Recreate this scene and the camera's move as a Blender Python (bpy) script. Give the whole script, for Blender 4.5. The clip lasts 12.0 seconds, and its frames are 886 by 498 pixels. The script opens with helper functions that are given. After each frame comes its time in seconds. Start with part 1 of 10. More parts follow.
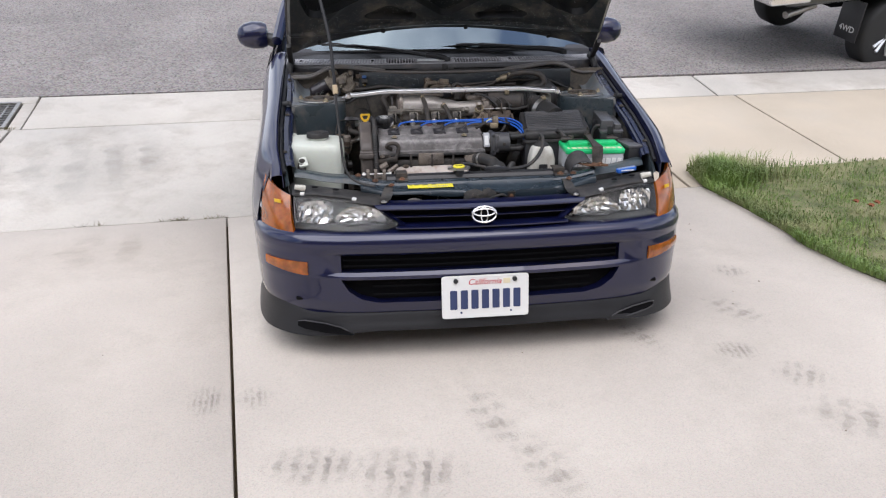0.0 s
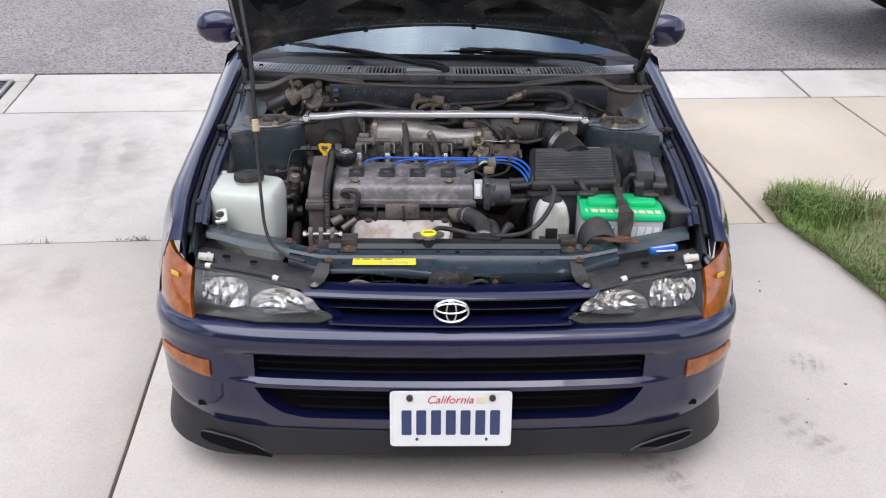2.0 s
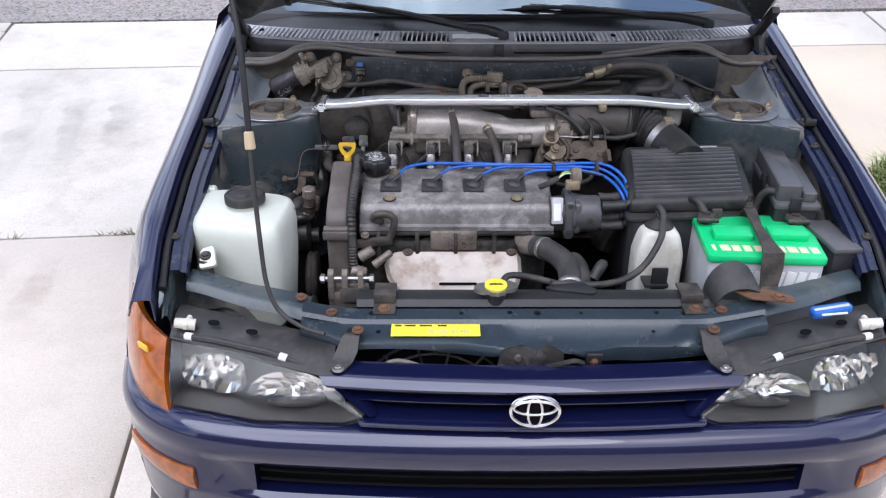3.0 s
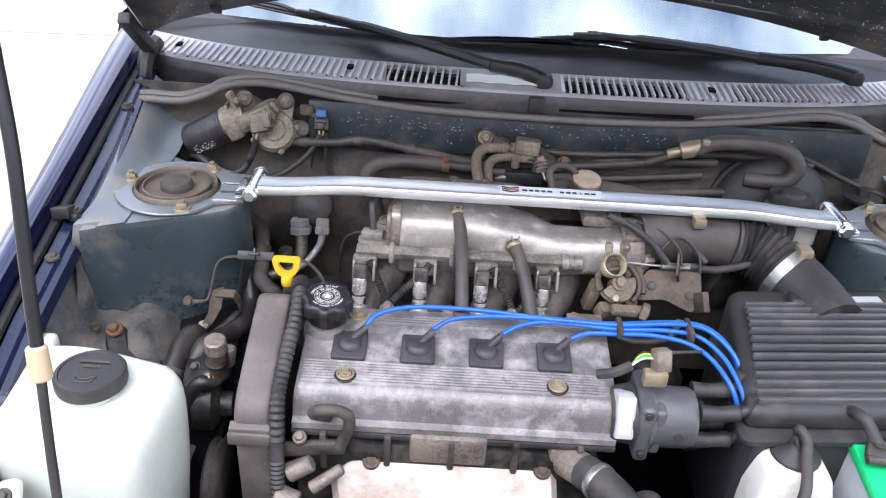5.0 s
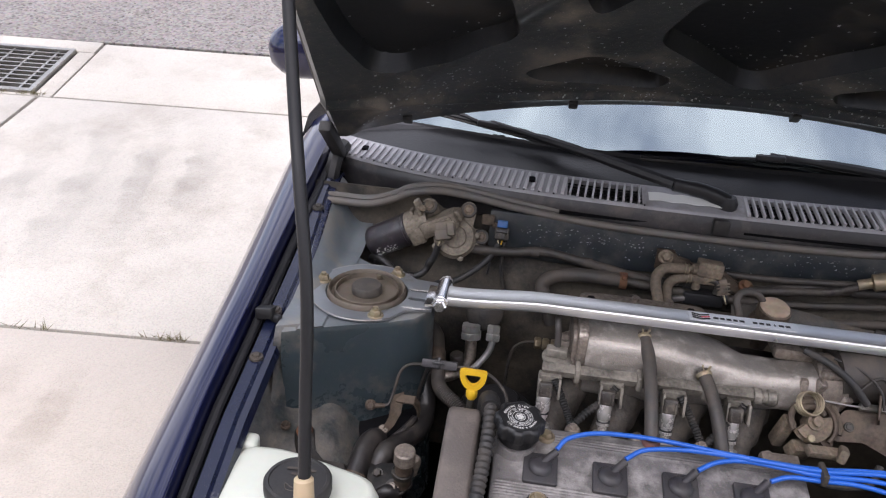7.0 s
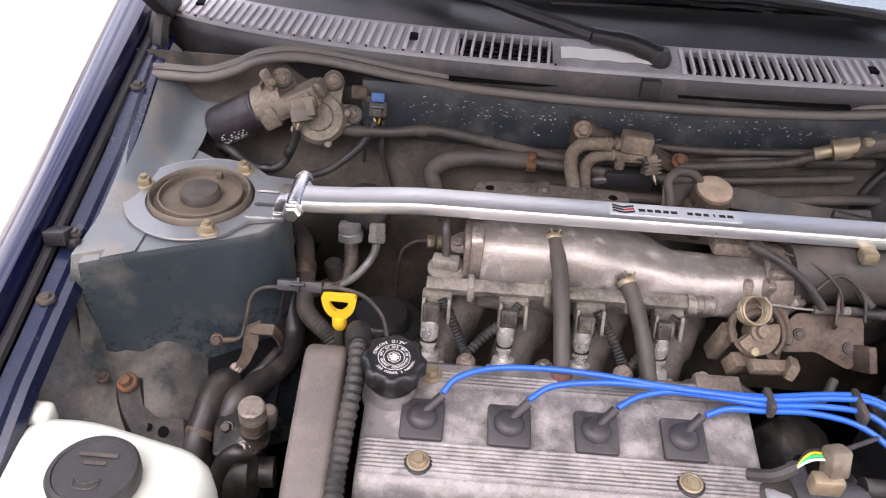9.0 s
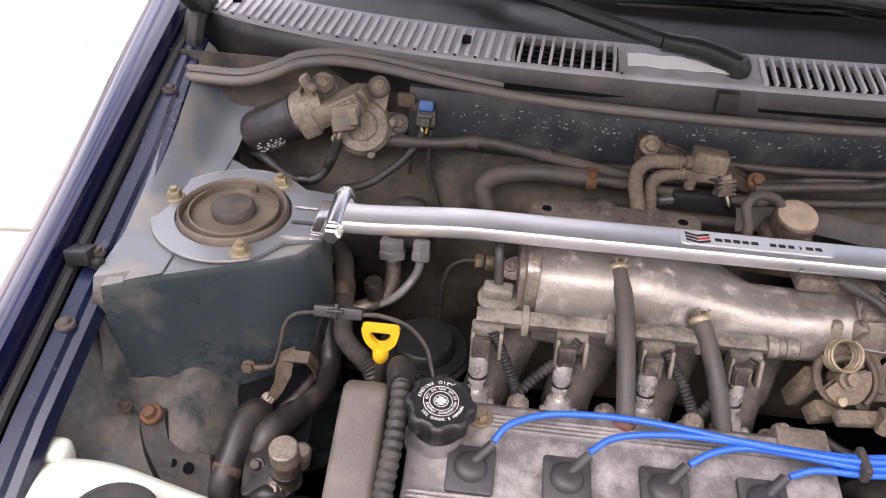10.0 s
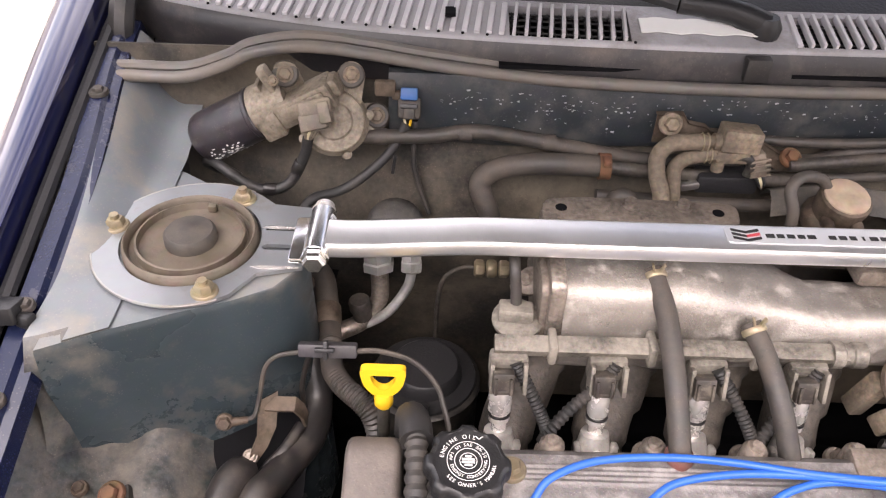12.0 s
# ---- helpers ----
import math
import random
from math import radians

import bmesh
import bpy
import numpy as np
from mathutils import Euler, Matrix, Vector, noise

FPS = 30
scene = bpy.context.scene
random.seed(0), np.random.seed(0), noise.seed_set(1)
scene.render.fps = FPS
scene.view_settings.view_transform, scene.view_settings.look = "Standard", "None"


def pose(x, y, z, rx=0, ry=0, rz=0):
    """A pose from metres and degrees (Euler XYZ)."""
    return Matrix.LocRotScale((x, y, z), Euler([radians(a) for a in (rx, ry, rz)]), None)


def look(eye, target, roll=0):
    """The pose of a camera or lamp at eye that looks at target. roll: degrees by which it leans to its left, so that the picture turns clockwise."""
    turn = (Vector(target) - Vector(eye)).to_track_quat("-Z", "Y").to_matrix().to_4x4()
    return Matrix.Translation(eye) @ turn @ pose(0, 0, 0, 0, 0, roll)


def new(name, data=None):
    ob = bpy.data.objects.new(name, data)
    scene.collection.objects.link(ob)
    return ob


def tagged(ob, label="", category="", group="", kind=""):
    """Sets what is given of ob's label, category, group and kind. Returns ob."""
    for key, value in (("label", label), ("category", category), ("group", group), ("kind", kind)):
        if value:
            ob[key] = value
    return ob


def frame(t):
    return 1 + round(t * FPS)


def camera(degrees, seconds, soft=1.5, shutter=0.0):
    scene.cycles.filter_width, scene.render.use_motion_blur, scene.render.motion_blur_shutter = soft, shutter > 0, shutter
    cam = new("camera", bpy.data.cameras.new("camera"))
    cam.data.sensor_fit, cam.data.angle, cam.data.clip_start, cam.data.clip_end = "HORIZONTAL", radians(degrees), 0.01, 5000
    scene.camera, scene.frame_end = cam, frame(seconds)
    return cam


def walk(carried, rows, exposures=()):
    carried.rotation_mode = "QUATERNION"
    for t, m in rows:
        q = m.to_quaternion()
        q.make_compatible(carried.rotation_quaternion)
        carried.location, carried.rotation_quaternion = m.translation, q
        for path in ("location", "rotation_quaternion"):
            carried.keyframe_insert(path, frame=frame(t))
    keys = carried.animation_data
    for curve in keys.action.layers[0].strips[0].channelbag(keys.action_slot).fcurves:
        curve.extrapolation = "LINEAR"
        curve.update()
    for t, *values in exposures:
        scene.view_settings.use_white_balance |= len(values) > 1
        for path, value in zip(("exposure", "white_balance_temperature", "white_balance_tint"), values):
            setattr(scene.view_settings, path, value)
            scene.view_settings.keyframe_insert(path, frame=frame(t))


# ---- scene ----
cam = camera(59.1, 12.0, soft=1.2)
PATH = [
    (0, (-0.448, -2.497, 1.291), (-0.218, -0.629, 0.615), -0.3),
    (0.5, (-0.23, -2.522, 1.309), (-0.096, -0.636, 0.658), 1.9),
    (1, (-0.15, -2.364, 1.308), (-0.036, -0.483, 0.638), 1.5),
    (1.5, (-0.134, -2.037, 1.377), (-0.014, -0.168, 0.675), 1.0),
    (2, (-0.062, -1.685, 1.364), (-0.018, 0.162, 0.599), 0.7),
    (2.5, (-0.134, -1.335, 1.358), (-0.109, 0.46, 0.478), 0.0),
    (3, (-0.158, -1.044, 1.35), (-0.152, 0.732, 0.43), 0.1),
    (3.5, (-0.152, -0.796, 1.362), (-0.123, 0.971, 0.427), 1.3),
    (3.7, (-0.193, -0.708, 1.346), (-0.141, 1.058, 0.41), 1.2),
    (5.3, (-0.157, -0.23, 1.333), (-0.149, 1.474, 0.286), 4.1),
    (5.5, (-0.178, -0.209, 1.34), (-0.182, 1.49, 0.285), 3.8),
    (6, (-0.242, -0.199, 1.367), (-0.303, 1.523, 0.351), 1.9),
    (6.5, (-0.289, -0.215, 1.373), (-0.382, 1.543, 0.424), 3.0),
    (7, (-0.32, -0.27, 1.391), (-0.529, 1.511, 0.506), 3.9),
    (7.5, (-0.295, -0.242, 1.37), (-0.507, 1.508, 0.426), 1.6),
    (7.7, (-0.272, -0.203, 1.357), (-0.406, 1.524, 0.358), 1.1),
    (9.3, (-0.24, 0.033, 1.311), (-0.272, 1.622, 0.097), 3.7),
    (9.5, (-0.236, 0.056, 1.307), (-0.335, 1.638, 0.088), 3.5),
    (10, (-0.271, 0.083, 1.3), (-0.386, 1.656, 0.071), 3.2),
    (10.5, (-0.328, 0.146, 1.278), (-0.373, 1.698, 0.018), 3.0),
    (11, (-0.339, 0.171, 1.267), (-0.326, 1.7, -0.022), 3.0),
    (11.5, (-0.34, 0.214, 1.24), (-0.325, 1.73, -0.065), 2.9),
    (12, (-0.329, 0.217, 1.255), (-0.315, 1.738, -0.043), 2.1),
]

# ---- light ----
EXPOSURES = [(0.0, 0.66, 6100, 13), (1.5, 0.70, 6000, 13), (2.5, 0.90, 5850, 14), (3.7, 1.32, 5650, 15), (5.3, 1.88, 5900, 16), (6.0, 1.55, 6050, 18), (6.5, 1.25, 6150, 18), (7.0, 0.98, 6200, 17), (7.25, 0.86, 6150, 17), (7.5, 0.64, 6050, 16), (8.3, 1.2, 6350, 19), (9.3, 1.82, 6550, 23), (10.3, 1.72, 6700, 22), (12.0, 2.12, 6950, 21)]
walk(cam, [(t, look(eye, target, roll)) for t, eye, target, roll in PATH], EXPOSURES)

world = bpy.data.worlds.new("overcast_sky")
world.use_nodes = True
scene.world = world
wn, wl = world.node_tree.nodes, world.node_tree.links
sky = wn.new("ShaderNodeTexSky")
sky.sky_type, sky.sun_disc = "NISHITA", False
sky.sun_elevation, sky.sun_rotation = radians(58), radians(150)
sky.air_density, sky.dust_density, sky.ozone_density = 1.0, 3.0, 1.0
wcoord = wn.new("ShaderNodeTexCoord")
wnoise = wn.new("ShaderNodeTexNoise")
wnoise.inputs["Scale"].default_value, wnoise.inputs["Detail"].default_value = 3.2, 7.0
wl.new(wcoord.outputs["Generated"], wnoise.inputs["Vector"])
wramp = wn.new("ShaderNodeValToRGB")
wramp.color_ramp.elements[0].position, wramp.color_ramp.elements[1].position = 0.36, 0.6
wl.new(wnoise.outputs["Fac"], wramp.inputs["Fac"])
wmix = wn.new("ShaderNodeMix")
wmix.data_type = "RGBA"
wl.new(wramp.outputs["Color"], wmix.inputs[0])
wl.new(sky.outputs["Color"], wmix.inputs[6])
wmix.inputs[7].default_value = (9.3, 9.4, 9.6, 1)
wl.new(wmix.outputs[2], wn["Background"].inputs["Color"])
wn["Background"].inputs["Strength"].default_value = 0.10

sun = new("sun", bpy.data.lights.new("sun", "SUN"))
sun.data.energy, sun.data.angle, sun.data.color = 1.3, radians(60), (1.0, 0.965, 0.92)
sun.matrix_world = look((-3, -5, 9.5), (0, 0, 0))

# ---- materials ----
def mat(name, base, rough=0.5, metal=0.0, var=0.18, scale=6.0, bump=0.15, bscale=90.0, coat=0.0, dust=None, amount=0.45, dscale=7.0, spec=0.5, trans=0.0, grime=0.0, specks=0.3, grain=True):
    """A principled material with broad and fine variation, fine relief and, if dust is a colour, irregular deposits of it."""
    m = bpy.data.materials.new(name)
    m.use_nodes = True
    n, l = m.node_tree.nodes, m.node_tree.links
    b = n["Principled BSDF"]
    tc = n.new("ShaderNodeTexCoord")

    def noise_at(s, detail):
        q = n.new("ShaderNodeTexNoise")
        q.inputs["Scale"].default_value, q.inputs["Detail"].default_value = s, detail
        l.new(tc.outputs["Object"], q.inputs["Vector"])
        return q

    def mixed(fac, a, c):
        x = n.new("ShaderNodeMix")
        x.data_type = "RGBA"
        l.new(fac, x.inputs[0])
        for s, v in ((6, a), (7, c)):
            if isinstance(v, tuple):
                x.inputs[s].default_value = (*v[:3], 1)
            else:
                l.new(v, x.inputs[s])
        return x.outputs[2]

    def ramp(fac, p, q):
        r = n.new("ShaderNodeMapRange")
        r.inputs[1].default_value, r.inputs[2].default_value = p, q
        l.new(fac, r.inputs[0])
        return r.outputs[0]

    if dust:
        grey = sum(dust) / 3
        dust = tuple(c * 0.86 + grey * 0.14 for c in dust)
    big, fine = noise_at(scale, 5), noise_at(bscale, 4)
    lo, hi = tuple(c * (1 - var) for c in base), tuple(min(1, c * (1 + var)) for c in base)
    colour = mixed(ramp(big.outputs["Fac"], 0.3, 0.7), lo, hi)
    lo2 = n.new("ShaderNodeMix")
    lo2.data_type, lo2.blend_type = "RGBA", "MULTIPLY"
    lo2.inputs[0].default_value = min(1.0, var * 1.2)
    l.new(colour, lo2.inputs[6])
    l.new(fine.outputs["Color"], lo2.inputs[7])
    colour = lo2.outputs[2]
    if dust and grain and bump >= 0.22:
        # dirt grain of a few millimetres
        gr = n.new("ShaderNodeMapRange")
        gr.inputs[1].default_value, gr.inputs[2].default_value = 0.34, 0.66
        gr.inputs[3].default_value, gr.inputs[4].default_value = 0.72, 1.28
        l.new(noise_at(210.0, 6).outputs["Fac"], gr.inputs[0])
        lo3 = n.new("ShaderNodeMix")
        lo3.data_type, lo3.blend_type = "RGBA", "MULTIPLY"
        lo3.inputs[0].default_value = 1.0
        lo3.clamp_result = False
        l.new(colour, lo3.inputs[6])
        l.new(gr.outputs[0], lo3.inputs[7])
        colour = lo3.outputs[2]
    rv = n.new("ShaderNodeMapRange")
    rv.inputs[3].default_value, rv.inputs[4].default_value = max(0.02, rough * 0.8), min(1, rough * 1.2)
    l.new(big.outputs["Fac"], rv.inputs[0])
    rough_out = rv.outputs[0]
    if dust:
        d = noise_at(dscale, 8)
        d.inputs["Roughness"].default_value = 0.70
        f = ramp(d.outputs["Fac"], 0.62 - 0.4 * amount, 0.84 - 0.25 * amount)
        colour = mixed(f, colour, tuple(dust))
        v = n.new("ShaderNodeTexVoronoi")
        v.inputs["Scale"].default_value = 380.0
        l.new(tc.outputs["Object"], v.inputs["Vector"])
        grit = n.new("ShaderNodeMath")
        grit.operation = "MULTIPLY"
        l.new(ramp(v.outputs["Distance"], 0.30, 0.12), grit.inputs[0])
        l.new(ramp(fine.outputs["Fac"], 0.45, 0.62), grit.inputs[1])
        half = n.new("ShaderNodeMath")
        half.operation = "MULTIPLY"
        half.inputs[1].default_value = specks
        l.new(grit.outputs[0], half.inputs[0])
        colour = mixed(half.outputs[0], colour, tuple(min(1, c * 1.35) for c in dust))
        if grime:
            g = noise_at(dscale * 2.6, 9)
            g.inputs["Roughness"].default_value = 0.74
            colour = mixed(ramp(g.outputs["Fac"], 0.74 - 0.4 * grime, 0.92 - 0.3 * grime), colour, (0.016, 0.014, 0.012))
        rx = n.new("ShaderNodeMix")
        l.new(f, rx.inputs[0])
        l.new(rough_out, rx.inputs[2])
        rx.inputs[3].default_value = 0.9
        rough_out = rx.outputs[0]
        if metal:
            mm = n.new("ShaderNodeMapRange")
            mm.inputs[3].default_value, mm.inputs[4].default_value = metal, 0.1
            l.new(f, mm.inputs[0])
            l.new(mm.outputs[0], b.inputs["Metallic"])
    l.new(colour, b.inputs["Base Color"])
    l.new(rough_out, b.inputs["Roughness"])
    if not (dust and metal):
        b.inputs["Metallic"].default_value = metal
    b.inputs["Coat Weight"].default_value, b.inputs["Coat Roughness"].default_value = coat, 0.025
    b.inputs["Specular IOR Level"].default_value = spec
    b.inputs["Transmission Weight"].default_value = trans
    if bump:
        bp = n.new("ShaderNodeBump")
        bp.inputs["Strength"].default_value, bp.inputs["Distance"].default_value = bump, 0.003
        l.new(fine.outputs["Fac"], bp.inputs["Height"])
        l.new(bp.outputs["Normal"], b.inputs["Normal"])
    return m


def ground_mat(name, base, var, speckle, sscale, stain=None, bump=0.4, bscale=220):
    """Concrete or asphalt: aggregate speckle, broad tone, and stains of a colour."""
    m = mat(name, base, rough=0.88, var=var, scale=0.9, bump=bump, bscale=bscale, spec=0.25, dust=stain, amount=0.3, dscale=1.7, specks=0.0, grain=False)
    n, l = m.node_tree.nodes, m.node_tree.links
    b = n["Principled BSDF"]
    src = b.inputs["Base Color"].links[0].from_socket
    v = n.new("ShaderNodeTexVoronoi")
    v.inputs["Scale"].default_value = sscale
    tc = n.new("ShaderNodeTexCoord")
    l.new(tc.outputs["Object"], v.inputs["Vector"])
    x = n.new("ShaderNodeMix")
    x.data_type, x.blend_type = "RGBA", "OVERLAY"
    x.inputs[0].default_value = speckle
    l.new(src, x.inputs[6])
    hs = n.new("ShaderNodeHueSaturation")
    hs.inputs["Saturation"].default_value = 0.15
    l.new(v.outputs["Color"], hs.inputs["Color"])
    l.new(hs.outputs["Color"], x.inputs[7])
    l.new(x.outputs[2], b.inputs["Base Color"])
    return m


DUST = (0.17, 0.135, 0.10)
